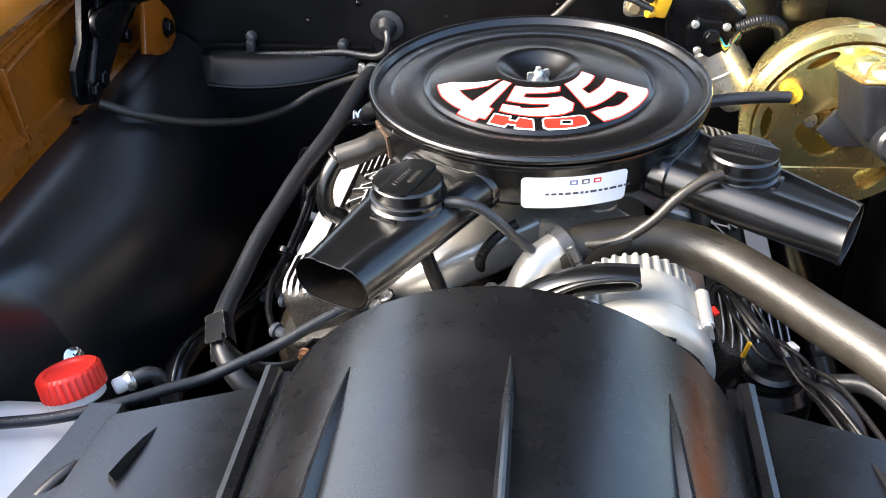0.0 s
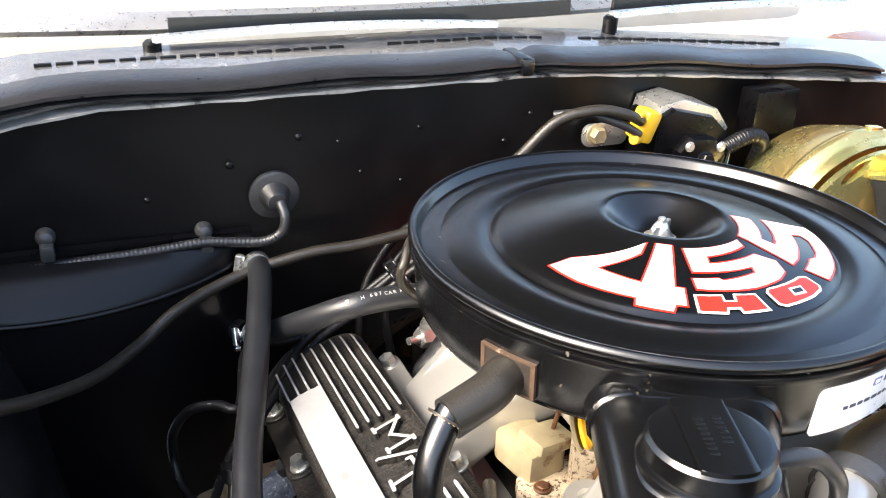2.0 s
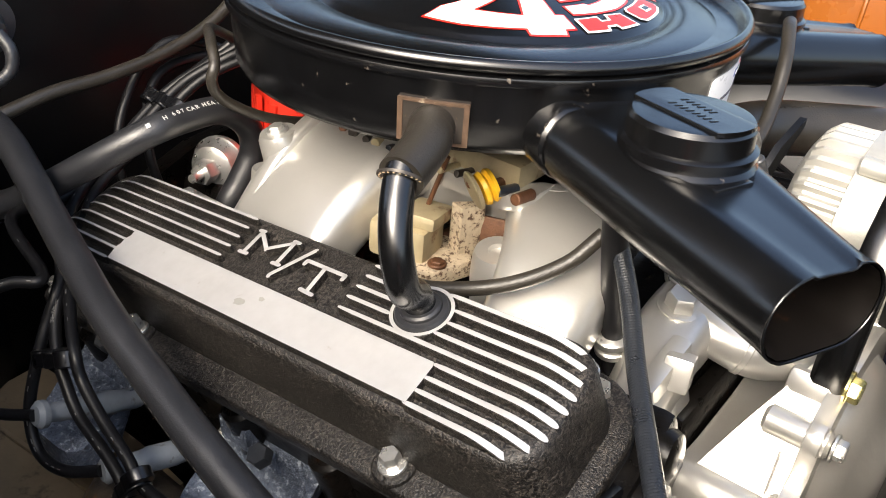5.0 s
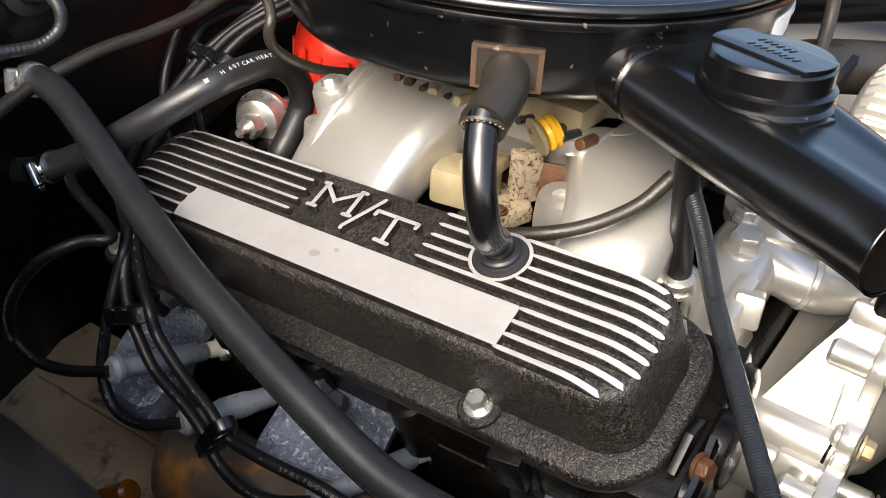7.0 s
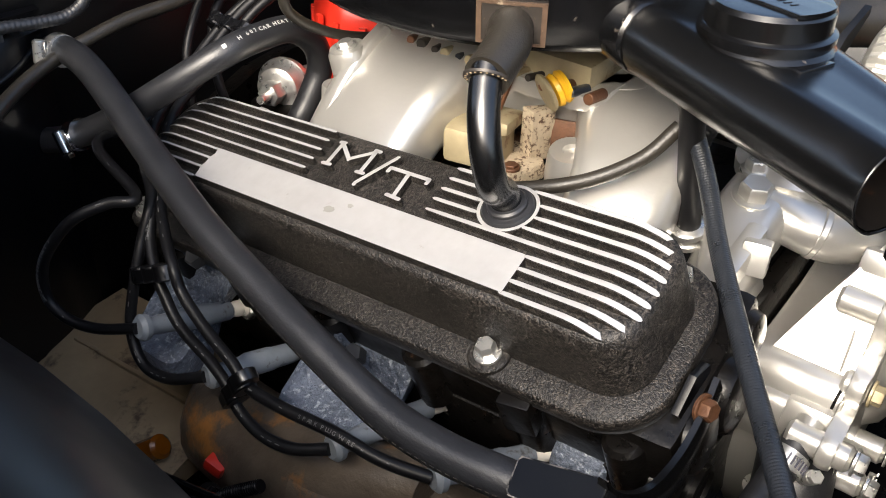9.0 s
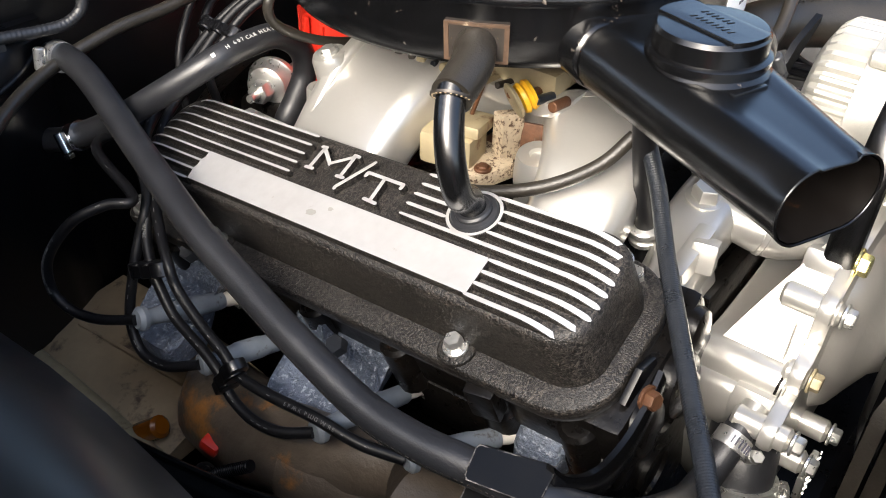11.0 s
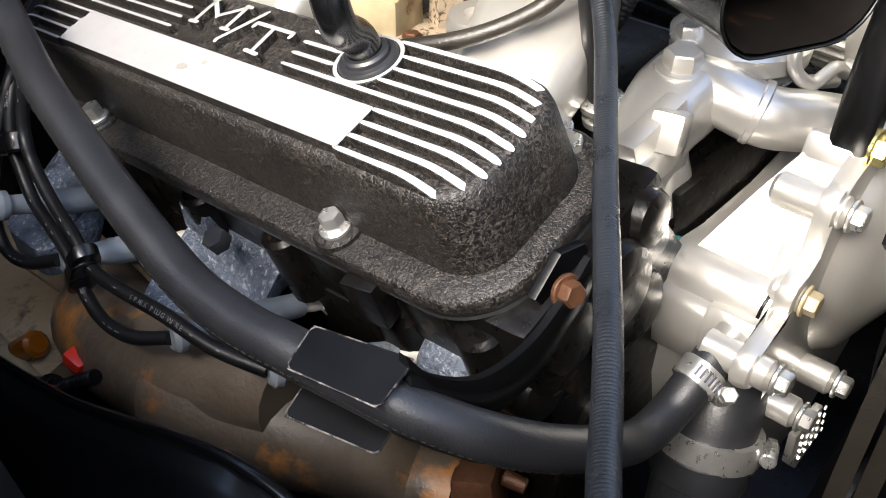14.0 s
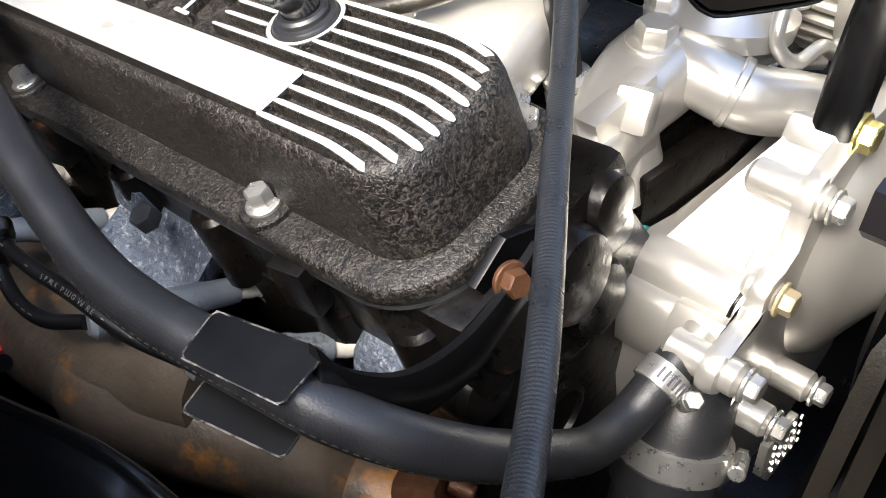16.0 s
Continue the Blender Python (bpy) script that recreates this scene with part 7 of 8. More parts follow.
# ---- driver's side and firewall fittings ----
def build_brakes():
    b = thing("brake_booster", (0.37, 0.16, 0.85), "gold chromate-plated brake booster on the firewall", "brake booster")
    c = Vector((0.3835, 0.0, 0.858))
    ax = Vector((0, -1, 0))
    part("shell", lathe([(0.05, -0.285), (0.101, -0.25), (0.1155, -0.205), (0.118, -0.180), (0.1215, -0.178), (0.1228, -0.172), (0.1215, -0.166), (0.1175, -0.163), (0.1155, -0.155), (0.1125, -0.147), (0.109, -0.150), (0.106, -0.185), (0.020, -0.186)], c, ax, 96), GOLD, b, smooth=50)

    def ring_hole(cx, cz, rx, rz, turn_=0.0, n=14, tri=0.0):
        out = []
        for k in range(n):
            a = 2 * math.pi * k / n
            r = 1.0 + tri * math.cos(3 * a)
            x, z = rx * r * math.cos(a), rz * r * math.sin(a)
            out.append((cx + x * math.cos(turn_) - z * math.sin(turn_), cz + x * math.sin(turn_) + z * math.cos(turn_)))
        return out
    # pressed face: a plate with deep pockets between its webs
    loops = [[(0.1105 * math.cos(2 * math.pi * k / 64), 0.1105 * math.sin(2 * math.pi * k / 64)) for k in range(64)],
             ring_hole(-0.096, 0.010, 0.0070, 0.022, 0.0), ring_hole(-0.042, 0.093, 0.021, 0.0065, 0.55), ring_hole(-0.020, 0.004, 0.044, 0.030, 0.75, 20, 0.14),
             ring_hole(0.045, -0.066, 0.024, 0.015, 0.5, 16, 0.22), ring_hole(-0.056, -0.070, 0.022, 0.008, -0.75), ring_hole(0.075, 0.045, 0.020, 0.016, 1.1, 16, 0.2), ring_hole(0.040, 0.094, 0.020, 0.007, -0.40)]
    bm = bmesh.new()
    edges = []
    for lp in loops:
        vs = [bm.verts.new((c.x + x, 0.128 + 0.006 * ((x * x + z * z) / 0.0122), c.z + z)) for x, z in lp]
        edges += [bm.edges.new((vs[k], vs[(k + 1) % len(vs)])) for k in range(len(vs))]
    bmesh.ops.triangle_fill(bm, use_beauty=True, edges=edges)
    res = bmesh.ops.extrude_face_region(bm, geom=list(bm.faces))
    for v in [g for g in res["geom"] if isinstance(g, bmesh.types.BMVert)]:
        v.co.y += 0.007
    part("pressed_face", bm, GOLD, b, "pressed gold face with deep pockets", smooth=35)
    part("centre_boss", lathe([(0.034, -0.186), (0.032, -0.135), (0.028, -0.118), (0.020, -0.116)], c + Vector((0.006, 0, 0.010)), ax, 48), GOLD, b, smooth=50)
    for k in range(6):
        a = radians(25 + 60 * k)
        p = c + Vector((0.122 * math.cos(a), 0.172, 0.122 * math.sin(a)))
        part("crimp_tab", box((0.018, 0.010, 0.006), Matrix.Translation(p) @ Matrix.Rotation(math.pi / 2 - a, 4, "Y"), 0.0015), GOLD, b)
    el = part("check_valve", lathe([(0.010, -0.006), (0.0125, 0.0), (0.0128, 0.006), (0.0118, 0.008), (0.0085, 0.0082), (0.0080, 0.0070), (0.0060, 0.0070), (0.0055, 0.0084), (0.0030, 0.0084), (0.0025, 0.0070), (0.0005, 0.0070)], (0.3100, 0.1280, 0.9115), (-0.15, -1, 0.25), 32), YELLOW, b, "round yellow check valve")
    for x, z in ((0.432, 0.880),):
        part("stud_nut", bolt((x, 0.112, z), ax, 0.008, 0.009), STEEL, b)
    part("centre_web", prism([(0.330, 0.876), (0.336, 0.862), (0.352, 0.846), (0.362, 0.842), (0.372, 0.850), (0.366, 0.872), (0.352, 0.884), (0.338, 0.886)], -0.150, -0.143, XZ, 0.002), GOLD, b)
    part("web_stud", bolt((0.3415, 0.143, 0.867), ax, 0.0070, 0.010), STEEL, b)
    part("mount_bracket", box((0.06, 0.03, 0.05), pose(0.34, 0.272, 0.975), 0.004), BLACK_METAL, b)
    vh = thing("booster_hose", (0.25, 0.12, 0.91), "black vacuum hose from the air cleaner to the booster", "hose")
    part("hose", tube([(0.306, 0.120, 0.9105), (0.288, 0.117, 0.912), (0.255, 0.106, 0.916), (0.21, 0.098, 0.915), (0.12, 0.09, 0.90), (0.05, 0.07, 0.885)], 0.0075, 16), RUBBER, vh)
    PLACE[0] = Matrix.Translation((0.006, 0.020, -0.012)) @ Matrix.Translation((0.39, 0.115, 0.956)) @ Matrix.Rotation(radians(-16), 4, "X") @ Matrix.Translation((-0.39, -0.115, -0.956))
    m = thing("master_cylinder", (0.385, 0.05, 0.88), "dark cast-iron brake master cylinder with gold lid", "master cylinder")
    part("reservoir", ring_loft(bmesh.new(), [[Vector((x, y, z)) for x, y in rounded_rect(0.352 + s, 0.424 - s, -0.002 + s, 0.112 - s, 0.010, 4)] for s, z in ((0.010, 0.888), (0.004, 0.900), (0.0, 0.945), (-0.002, 0.9495), (-0.002, 0.953))]), DARK_CAST, m, smooth=45)
    part("bore", rod((0.388, 0.115, 0.890), (0.388, -0.020, 0.890), 0.021, 24, 0.004), DARK_CAST, m)
    part("flange", prism([(0.335, 0.880), (0.355, 0.905), (0.42, 0.905), (0.445, 0.880), (0.42, 0.860), (0.355, 0.860)], -0.112, -0.102, XZ, 0.002), DARK_CAST, m)
    lid = part("lid", prism(rounded_rect(0.349, 0.427, -0.005, 0.115, 0.010, 4), 0.9535, 0.9590, None, 0.002), GOLD, m, "gold-plated reservoir lid")
    for y in (0.028, 0.084):
        part("lid_dome", lathe([(0.028, 0.9585), (0.027, 0.966), (0.022, 0.971), (0.012, 0.9735), (0.001, 0.974)], (0.388, y, 0), (0, 0, 1), 32), GOLD, lid)
    part("bail_wire", tube([(0.388, 0.119, 0.930), (0.388, 0.121, 0.968), (0.388, 0.100, 0.978), (0.390, 0.030, 0.979), (0.392, -0.004, 0.974), (0.396, -0.014, 0.955), (0.404, -0.018, 0.925)], 0.0019, 10), STEEL, m, "thin steel bail wire")
    v = thing("brake_valve", (0.42, -0.03, 0.90), "small grey cast brake valve with fittings", "valve")
    part("body", box((0.034, 0.030, 0.040), pose(0.420, -0.030, 0.905, 0, 15, 10), 0.006), GUNMETAL, v)
    for q, dd in (((0.437, -0.034, 0.915), (1, -0.2, 0.3)), ((0.420, -0.046, 0.900), (0, -1, 0.1)), ((0.410, -0.03, 0.928), (0, 0, 1)), ((0.43, -0.03, 0.885), (0.4, -0.2, -1))):
        part("fitting", bolt(q, dd, 0.0065, 0.012), GUNMETAL, v)
    PLACE[0] = None
    for k in range(2):
        ln = thing("brake_line", (0.42, -0.03, 0.9), "thin steel brake line", "pipe", "brake lines")
        part("line", tube([(0.416 - 0.01 * k, -0.01, 0.962), (0.411, -0.005 + 0.01 * k, 0.98), (0.440, 0.01 + 0.02 * k, 0.96), (0.45, 0.02, 0.92), (0.46, 0.10, 0.86), (0.46, 0.22, 0.80)], 0.0024, 8), STEEL, ln)


def build_wiper_motor():
    w = thing("wiper_motor", (0.22, 0.27, 0.93), "black wiper motor with silver cover plate and yellow connector", "wiper motor")
    part("gear_case", prism([(0.170, 0.925), (0.168, 0.985), (0.190, 0.997), (0.240, 0.985), (0.268, 0.960), (0.262, 0.925), (0.215, 0.905)], -0.294, -0.238, XZ, 0.005), BLACK_METAL, w)
    part("cover_plate", prism([(0.172, 0.975), (0.178, 0.999), (0.205, 1.004), (0.250, 0.990), (0.268, 0.968), (0.262, 0.955), (0.235, 0.978), (0.195, 0.985)], -0.296, -0.248, XZ, 0.002), STEEL, w, "silver cover plate")
    part("motor_can", lathe([(0.026, 0), (0.031, 0.004), (0.031, 0.040), (0.0318, 0.041), (0.0318, 0.044), (0.031, 0.045), (0.031, 0.085), (0.026, 0.098), (0.012, 0.102)], (0.226, 0.255, 0.925), (0.62, -0.12, -1), 32), STEEL, w, "silver motor can")
    part("park_switch", prism([(0.192, 0.930), (0.190, 0.956), (0.204, 0.970), (0.236, 0.966), (0.250, 0.950), (0.244, 0.926), (0.222, 0.914)], -0.240, -0.222, XZ, 0.006), BLACK_METAL, w)
    for q in ((0.200, 0.962), (0.240, 0.958), (0.206, 0.926)):
        part("switch_screw", bolt((q[0], 0.222, q[1]), (0, -1, 0.1), 0.004, 0.003), STEEL, w)
    part("switch_nut", bolt((0.222, 0.222, 0.945), (0, -1, 0.2), 0.008, 0.008), BLACK_METAL, w)
    part("connector", box((0.020, 0.022, 0.034), pose(0.157, 0.246, 0.982, 8, 15, 12), 0.004), YELLOW, w, "yellow washer pump connector")
    for dz in (-0.012, 0.012):
        part("nozzle", rod((0.148, 0.240, 0.982 + dz), (0.138, 0.234, 0.984 + dz), 0.0055, 12, 0.001), YELLOW, w)
    part("ear", prism(rounded_rect(0.112, 0.165, 0.948, 0.972, 0.008), -0.290, -0.284, XZ, 0.001), STEEL, w)
    part("ear_bolt", bolt((0.126, 0.284, 0.962), (0, -1, 0), 0.009, 0.010), BEIGE, w, "tarnished mounting bolt")
    wr = thing("wire_loom", (0.3, 0.25, 0.92), "black ribbed wiring loom beside the wiper motor", "loom")
    part("loom", tube([(0.255, 0.235, 0.950), (0.285, 0.232, 0.962), (0.310, 0.240, 0.950), (0.318, 0.255, 0.915), (0.315, 0.268, 0.86), (0.31, 0.27, 0.78)], 0.0082, 12, ribbed=0.0007, pitch=0.0030), WIRE, wr)
    for k, mt in enumerate((TEAL, YELLOW, WIRE)):
        part("lead", tube([(0.232, 0.226, 0.946), (0.240, 0.215, 0.935 - 0.004 * k), (0.252, 0.222, 0.940 + 0.004 * k), (0.262, 0.233, 0.952)], 0.0014, 6), mt, wr)
    cu = thing("washer_hose", (0.08, 0.25, 0.98), "dusty brown washer hose across the firewall", "hose")
    path = [(-0.530, 0.030, 0.944), (-0.490, 0.045, 0.920), (-0.445, 0.090, 0.886), (-0.395, 0.160, 0.852), (-0.355, 0.215, 0.842), (-0.318, 0.240, 0.856), (-0.262, 0.262, 0.868), (-0.196, 0.258, 0.884), (-0.141, 0.252, 0.889), (-0.081, 0.248, 0.900), (-0.030, 0.246, 0.922), (0.020, 0.250, 0.962), (0.055, 0.246, 0.995), (0.092, 0.236, 1.006), (0.125, 0.232, 1.000), (0.146, 0.236, 0.990)]
    part("hose", tube(path, 0.0055, 12), OLD_RUBBER, cu)
    part("hose", tube([(0.146, 0.236, 0.976), (0.120, 0.236, 0.990), (0.085, 0.246, 1.000), (0.06, 0.262, 0.996)], 0.0045, 10), RUBBER, cu)


def build_firewall_fittings():
    g = thing("firewall_grommet", (-0.216, 0.29, 0.932), "round rubber grommet with ribbed loom on the firewall", "grommet")
    part("flange", lathe([(0.0235, 0.0), (0.0235, 0.004), (0.020, 0.006), (0.018, 0.004), (0.016, 0.004), (0.0125, 0.012), (0.009, 0.020), (0.007, 0.021)], (-0.216, 0.297, 0.933), (0, -1, -0.1), 36), RUBBER, g)
    part("ring", lathe([(0.0215, 0.0045), (0.0240, 0.0055), (0.0215, 0.0068)], (-0.216, 0.297, 0.933), (0, -1, -0.1), 36), GUNMETAL, g)
    l = thing("wire_loom", (-0.25, 0.28, 0.90), "grey-black corrugated wiring loom along the firewall", "loom")
    part("loom", tube([(-0.214, 0.278, 0.931), (-0.212, 0.268, 0.920), (-0.216, 0.266, 0.906), (-0.230, 0.270, 0.897), (-0.252, 0.276, 0.896), (-0.285, 0.282, 0.898), (-0.33, 0.284, 0.895), (-0.42, 0.284, 0.893), (-0.50, 0.28, 0.89), (-0.57, 0.26, 0.885)], 0.0046, 12, ribbed=0.0005, pitch=0.0040), RUBBER, l)
    for x, z in ((-0.283, 0.904), (-0.418, 0.917)):
        c = thing("loom_clip", (x, 0.29, z), "small domed loom clip screwed to the firewall", "clip", "loom clips")
        part("dome", lathe([(0.0085, 0), (0.0085, 0.004), (0.006, 0.010), (0.002, 0.012)], (x, 0.297, z), (0, -1, 0.1), 20), GUNMETAL, c)
        part("strap", box((0.012, 0.014, 0.016), pose(x, 0.286, z - 0.010), 0.003), GUNMETAL, c)
    # moulded heater box under the loom
    hb = thing("heater_box", (-0.42, 0.26, 0.86), "black moulded heater case bulging from the firewall", "heater case")
    rings = []
    for k in range(25):
        t = k / 24
        x = -0.585 + 0.345 * t
        b = 0.060 * math.sin(math.pi * min(1, 0.15 + t * 0.87)) ** 0.7
        zt = 0.902 - 0.008 * t
        face = 0.015 * max(0.0, math.sin(math.pi * min(1.0, max(0.0, (t - 0.10) / 0.88)))) ** 0.6 + 0.004
        dent = 0.012 * math.exp(-((t - 0.24) / 0.035) ** 2)
        rings.append([Vector((x, 0.296, zt)), Vector((x, 0.292 - b * 0.35, zt - 0.002)), Vector((x, 0.288 - b * 0.42, zt - 0.008 - dent)), Vector((x, 0.296 - b * 0.97, zt - 0.010 - face - dent * 0.3)), Vector((x, 0.296 - b, zt - 0.016 - face)),
                      Vector((x, 0.296 - b * 0.75, zt - 0.13)), Vector((x, 0.296 - b * 0.7, zt - 0.28)), Vector((x, 0.296, zt - 0.30))])
    part("case", ring_loft(bmesh.new(), rings), HEATER, hb, smooth=35)
    part("seam_flange", tube([r[4] for r in rings[1:-1:2]], 0.0028, 10, 3), HEATER, hb, "rolled seam along the case")
    part("mounting_lip", ring_loft(bmesh.new(), [[r[0] + Vector((0, dy, dz)) for dy, dz in ((0.0, 0.0), (-0.006, 0.0), (-0.006, 0.006), (0.0, 0.008))] for r in rings]), BLACK_METAL, hb)


def build_passenger_corner():
    b = thing("washer_bottle", (-0.42, -0.38, 0.72), "white plastic washer bottle with red screw cap", "bottle")
    part("tank", ring_loft(bmesh.new(), [[Vector((x, y, z)) for x, y in rounded_rect(-0.530 + s, -0.392 - s, -0.52 + s, -0.345 - s, 0.03, 5)] for s, z in ((0.0, 0.62), (0.0, 0.80), (0.008, 0.822), (0.03, 0.832))]), WHITE_PLASTIC, b, smooth=50)
    PLACE[0] = Matrix.Translation((-0.4205, -0.350, 0.84)) @ Matrix.Rotation(radians(20), 4, Vector((-0.80, -0.60, 0))) @ Matrix.Translation((0.4205, 0.350, -0.84))
    part("neck", rod((-0.4205, -0.350, 0.828), (-0.4205, -0.350, 0.843), 0.027, 28, 0.002), WHITE_PLASTIC, b)
    cap = bmesh.new()
    rings = []
    for z, r, amp in ((0.838, 0.0300, 0.0008), (0.858, 0.0295, 0.0008), (0.861, 0.0270, 0), (0.8605, 0.022, 0), (0.8585, 0.0205, 0)):
        rings.append([Vector((-0.4205 + (r + amp * math.cos(30 * a)) * math.cos(a), -0.350 + (r + amp * math.cos(30 * a)) * math.sin(a), z)) for a in [2 * math.pi * k / 90 for k in range(90)]])
    part("cap", ring_loft(cap, rings), RED_CAP, b, "bright red screw cap")
    PLACE[0] = None
    part("outlet", rod((-0.392, -0.334, 0.826), (-0.375, -0.322, 0.828), 0.008, 14, 0.002), WHITE_PLASTIC, b)
    part("outlet_hose", tube([(-0.378, -0.326, 0.828), (-0.364, -0.316, 0.828), (-0.354, -0.312, 0.815), (-0.352, -0.315, 0.77), (-0.356, -0.32, 0.68)], 0.008, 12), RUBBER, b)
    part("outlet_clip", lathe([(0.009, -0.004), (0.0105, 0), (0.009, 0.004)], (-0.378, -0.326, 0.828), (0.7, 0.6, 0), 16), STEEL, b)
    s = thing("panel_screw", (-0.443, -0.30, 0.833), "large bright cross-head screw in the wheelhouse", "screw")
    part("head", lathe([(0.0105, 0), (0.0105, 0.002), (0.007, 0.0045), (0.001, 0.005)], (-0.446, -0.301, 0.833), (0.8, -0.4, 0.5), 20), CHROME, s)
    sl = Matrix.Translation(Vector((-0.446, -0.301, 0.833)) + Vector((0.8, -0.4, 0.5)).normalized() * 0.0048) @ frame_along((0.8, -0.4, 0.5)).to_4x4()
    for a in (0, 90):
        part("slot", box((0.008, 0.0014, 0.0006), sl @ pose(0, 0, 0, 0, 0, a)), DECAL_DARK, s)
    k = thing("battery_tray_bracket", (-0.335, -0.50, 0.85), "black steel radiator side bracket with raised lip", "bracket")
    part("upright", ring_loft(bmesh.new(), [[Vector((x + a * u, y, z + v)) for u, v in ((-1, -0.06), (-1, -0.004), (-0.85, 0), (0.85, 0), (1, -0.004), (1, -0.06))] for x, y, z, a in ((-0.362, -0.394, 0.868, 0.017), (-0.366, -0.44, 0.870, 0.020), (-0.376, -0.50, 0.872, 0.024), (-0.390, -0.60, 0.872, 0.030))]), BLACK_PLASTIC, k, smooth=30)
    part("face_plate", ring_loft(bmesh.new(), [[Vector((x, y, z)) for z in (0.865 + dz, 0.80)] + [Vector((x + 0.004, y, z)) for z in (0.80, 0.865 + dz)] for x, y, dz in ((-0.344, -0.394, -0.012), (-0.345, -0.44, -0.008), (-0.350, -0.52, -0.004))]), BLACK_METAL, k)
    part("pipe", tube([(-0.40, -0.52, 0.84), (-0.378, -0.50, 0.865), (-0.358, -0.47, 0.87), (-0.350, -0.455, 0.855)], 0.006, 12), RUBBER, k)
    part("screw", bolt((-0.318, -0.545, 0.905), (0.3, -0.3, 1), 0.008, 0.006), STEEL, k)
    # lower-bay pieces seen past the hose: dusty plates, lines, hoses
    t = thing("suspension_mount", (-0.41, 0.03, 0.70), "dusty tan pressed-steel suspension mount", "mount")
    run = [Vector((-0.300, 0.292, 0.612)), Vector((-0.300, 0.245, 0.612)), Vector((-0.302, 0.19, 0.611)), Vector((-0.304, 0.14, 0.610)), Vector((-0.306, 0.085, 0.608))]
    part("plate", ring_loft(bmesh.new(), [[p + Vector((u, 0, w + 0.002 * math.sin(p.y * 60))) for u, w in ((-0.040, -0.014), (0.085, -0.012), (0.080, 0.012), (0.030, 0.009), (-0.012, 0.006), (-0.030, 0.000))] for p in run]), TAN, t, smooth=25)
    part("rolled_edge", tube([p + Vector((-0.036, 0, -0.003)) for p in run], 0.0085, 14), BEIGE, t, "pale rolled lower edge")
    part("hole_rim", lathe([(0.009, 0), (0.012, 0.001), (0.010, 0.003)], (-0.262, 0.205, 0.622), (0, 0, 1), 20), RUSTY_STEEL, t)
    part("seam", box((0.004, 0.15, 0.004), pose(-0.285, 0.19, 0.621, 0, 0, 4), 0.001), TAN, t)
    ln = thing("splash_edge", (-0.40, -0.15, 0.80), "glossy black curved edge of the splash panel", "panel edge")
    rings = []
    for y, z in ((0.29, 0.594), (0.21, 0.618), (0.15, 0.637), (0.08, 0.660), (0.02, 0.678), (-0.05, 0.703), (-0.108, 0.731), (-0.16, 0.758), (-0.206, 0.778), (-0.245, 0.784), (-0.275, 0.770), (-0.290, 0.735)):
        rings.append([Vector((-0.362, y, z - 0.03)), Vector((-0.359, y, z - 0.008)), Vector((-0.362, y, z - 0.002)), Vector((-0.369, y, z)), Vector((-0.385, y, z - 0.012)), Vector((-0.415, y, z - 0.050)), Vector((-0.440, y, z - 0.10)), Vector((-0.437, y, z - 0.104)), Vector((-0.410, y, z - 0.060)), Vector((-0.366, y, z - 0.032))])
    part("flange", ring_loft(bmesh.new(), rings), BLACK_SATIN, ln, smooth=60)
    part("edge_bead", tube([(r[3] + Vector((0.002, 0, 0.001))) for r in rings], 0.0030, 10, 4), BLACK_SATIN, ln, "rolled bead along the edge")
    wb = thing("blower_housing", (-0.40, 0.27, 0.66), "pale grey plastic connector low on the firewall", "connector")
    part("body", box((0.046, 0.024, 0.030), pose(-0.400, 0.277, 0.652, 0, 10, 0), 0.006), WHITE_PLASTIC, wb, "pale plastic body")
    st = thing("starter_cables", (-0.33, -0.05, 0.60), "black cables under the exhaust manifold", "wire")
    for q in ([(-0.36, 0.08, 0.62), (-0.35, 0.0, 0.60), (-0.34, -0.08, 0.63), (-0.33, -0.16, 0.62), (-0.30, -0.22, 0.56)], [(-0.37, -0.02, 0.66), (-0.36, -0.1, 0.655), (-0.34, -0.16, 0.68), (-0.325, -0.20, 0.69)]):
        part("cable", tube(q, 0.007, 10), WIRE, st)
    part("red_boot", rod((-0.335, 0.13, 0.60), (-0.325, 0.10, 0.625), 0.010, 14, 0.003), ORANGE, st, "orange-red terminal boot")
    part("red_plug", box((0.012, 0.016, 0.012), pose(-0.328, 0.030, 0.655, 20, 0, 10), 0.003), RED_PLASTIC, st)
    gb = thing("ground_bolt", (-0.365, 0.0, 0.67), "black threaded stud with large hex nut", "bolt")
    part("stud", tube([(-0.372, 0.012, 0.660), (-0.358, -0.006, 0.675), (-0.346, -0.040, 0.700)], 0.0042, 14, ribbed=0.0006, pitch=0.0020), BLACK_METAL, gb)
    part("nut", bolt((-0.3595, -0.002, 0.672), (0.25, -0.75, 0.55), 0.008, 0.006), BLACK_METAL, gb)


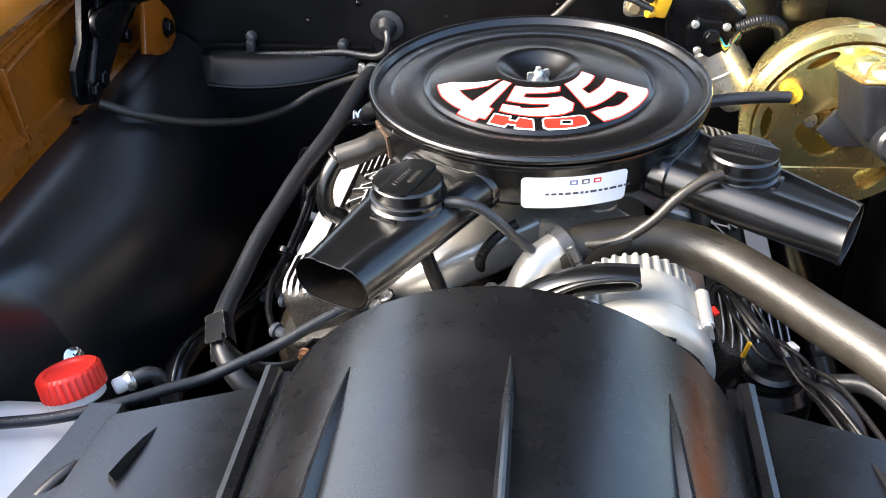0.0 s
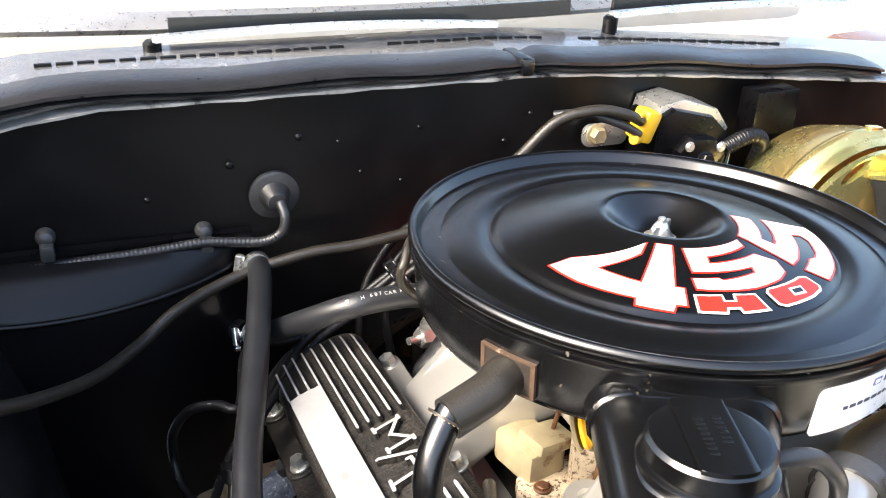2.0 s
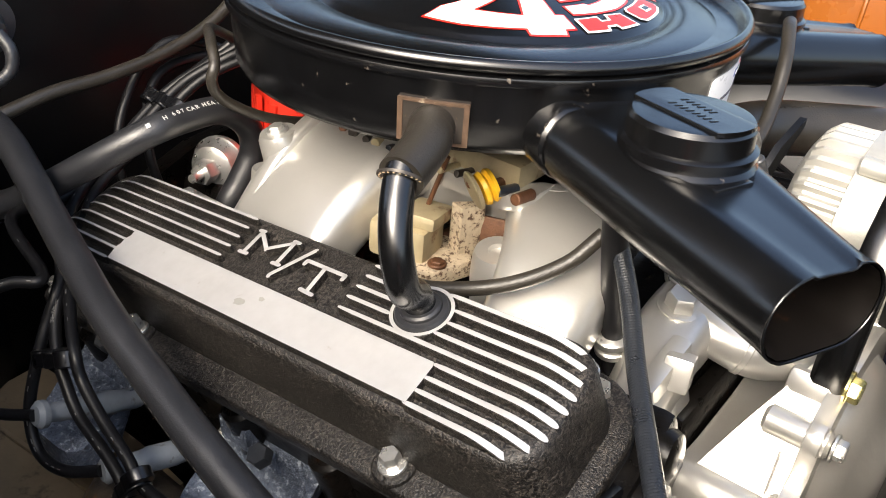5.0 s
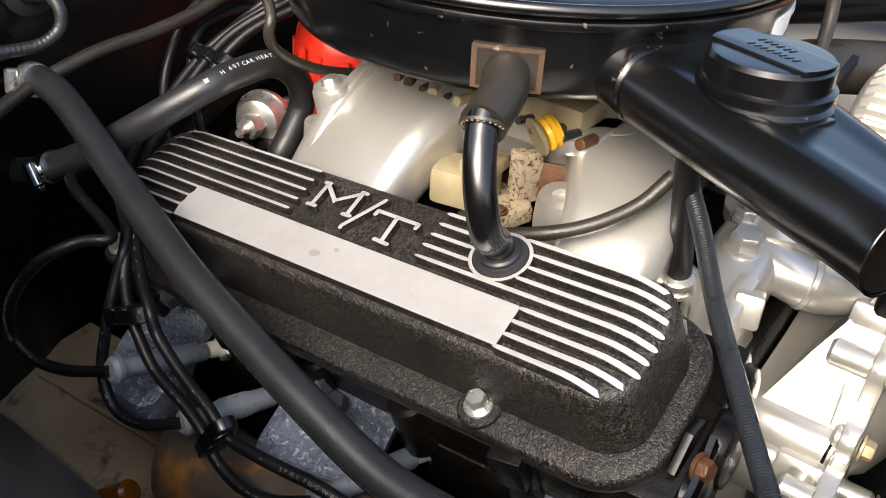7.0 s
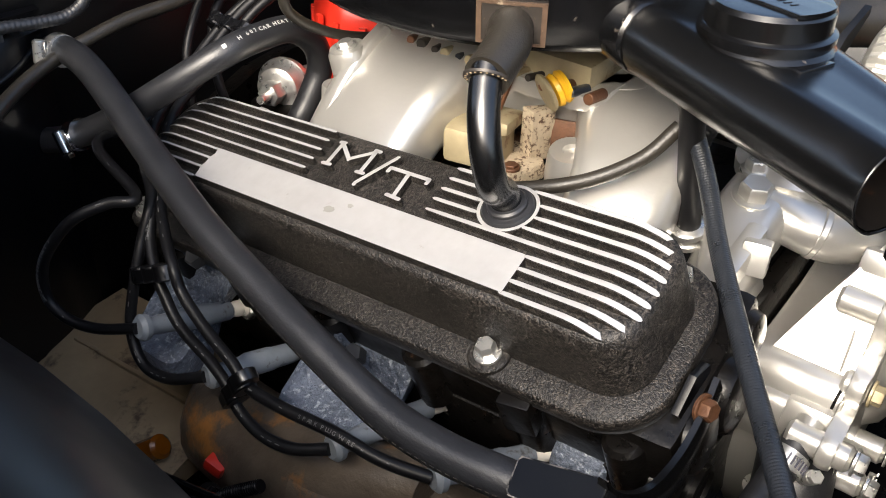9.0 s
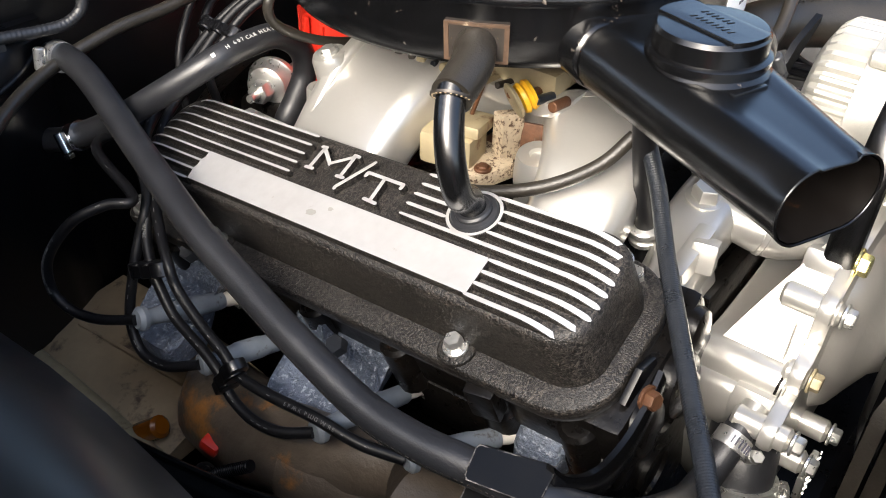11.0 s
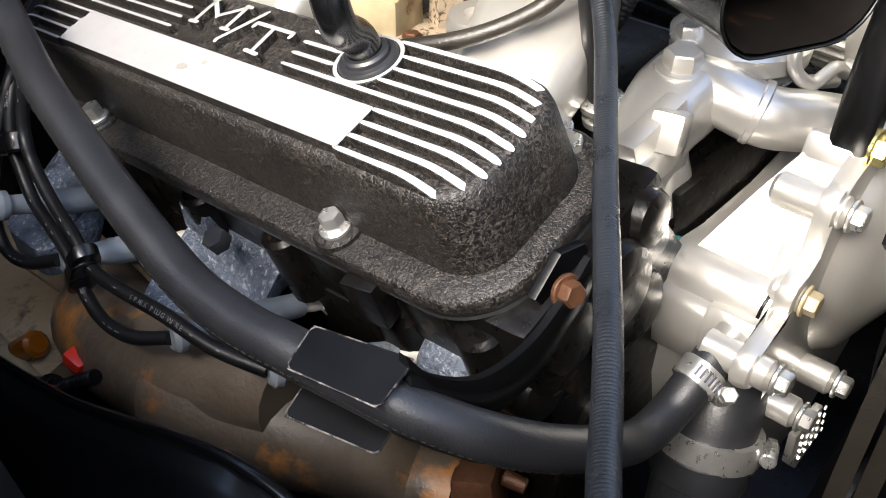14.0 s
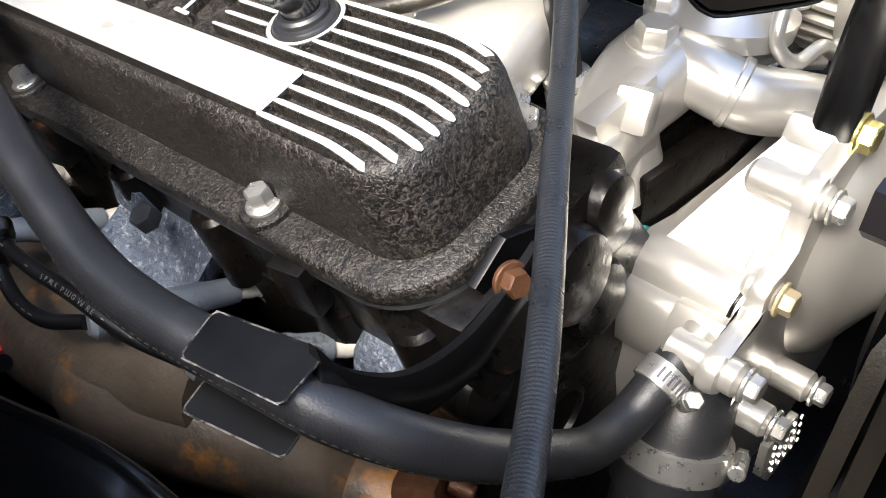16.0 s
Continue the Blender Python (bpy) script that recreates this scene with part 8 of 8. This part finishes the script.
def build_driver_clutter():
    r = thing("power_steering_pump", (0.24, -0.23, 0.74), "black power steering reservoir with ribbed cap", "pump")
    part("reservoir", rod((0.245, -0.225, 0.68), (0.243, -0.229, 0.780), 0.045, 28, 0.01), BLACK_METAL, r)
    part("cap", lathe([(0.028, 0), (0.030, 0.004), (0.030, 0.013), (0.026, 0.017), (0.020, 0.016), (0.001, 0.016)], (0.243, -0.229, 0.780), (0.05, -0.1, 1), 32), BLACK_PLASTIC, r)
    part("cap_lug", box((0.014, 0.010, 0.010), pose(0.278, -0.235, 0.787, 0, 0, 10), 0.003), STEEL, r)
    rnd = random.Random(21)
    for k in range(6):
        w = thing("wire_harness", (0.22, -0.2, 0.8), "black engine wiring by the alternator", "wire", "engine wiring")
        x0, y0 = 0.17 + 0.012 * k, -0.19 - 0.006 * rnd.random()
        pts = [(0.165 + 0.004 * k, -0.215 + 0.003 * k, 0.86 - 0.004 * k)]
        for j in range(4):
            pts.append((0.19 + 0.032 * j + 0.014 * rnd.random(), -0.16 - 0.045 * j + 0.03 * rnd.uniform(-1, 1), 0.84 - 0.016 * j + 0.02 * rnd.uniform(-1, 1)))
        pts.append((0.34 + 0.03 * rnd.random(), -0.36 - 0.1 * rnd.random(), 0.77))
        part("wire", tube(pts, rnd.choice((0.0018, 0.0022, 0.0028)), 8), WIRE, w)
    cn = thing("alternator_connector", (0.165, -0.2, 0.88), "small red and white wiring connector", "connector")
    part("red_body", box((0.006, 0.010, 0.004), pose(0.182, -0.222, 0.852, 10, 0, 30), 0.001), RED_CAP, cn)
    part("white_body", box((0.016, 0.012, 0.010), pose(0.262, -0.215, 0.800, 0, 10, 30), 0.002), WHITE_PLASTIC, cn)
    part("yellow_tag", box((0.004, 0.004, 0.022), pose(0.215, -0.235, 0.815, 8, 10, 0), 0.001), YELLOW, cn)
    for k, q in enumerate(([(0.26, -0.24, 0.75), (0.29, -0.25, 0.775), (0.315, -0.29, 0.765), (0.32, -0.34, 0.72), (0.32, -0.40, 0.66)], [(0.30, -0.22, 0.76), (0.34, -0.24, 0.775), (0.37, -0.29, 0.76), (0.375, -0.36, 0.71)], [(0.29, -0.20, 0.79), (0.34, -0.20, 0.80), (0.40, -0.22, 0.80), (0.45, -0.26, 0.79)])):
        h = thing("steering_hose", q[0], "black power steering hose", "hose", "steering hoses")
        part("hose", tube(q, 0.0095, 14), RUBBER if k != 1 else GUNMETAL, h)
    p = thing("steering_shaft_cover", (0.36, -0.1, 0.70), "glossy black steering shaft and box below the booster", "steering")
    part("shaft", rod((0.33, 0.28, 0.72), (0.36, -0.20, 0.60), 0.022, 20, 0.004), BLACK_SATIN, p)
    part("gear_box", box((0.10, 0.14, 0.12), pose(0.36, -0.30, 0.58, 8, 0, 0), 0.02), BLACK_METAL, p)


build_brakes()
build_wiper_motor()
build_firewall_fittings()
build_passenger_corner()
build_driver_clutter()
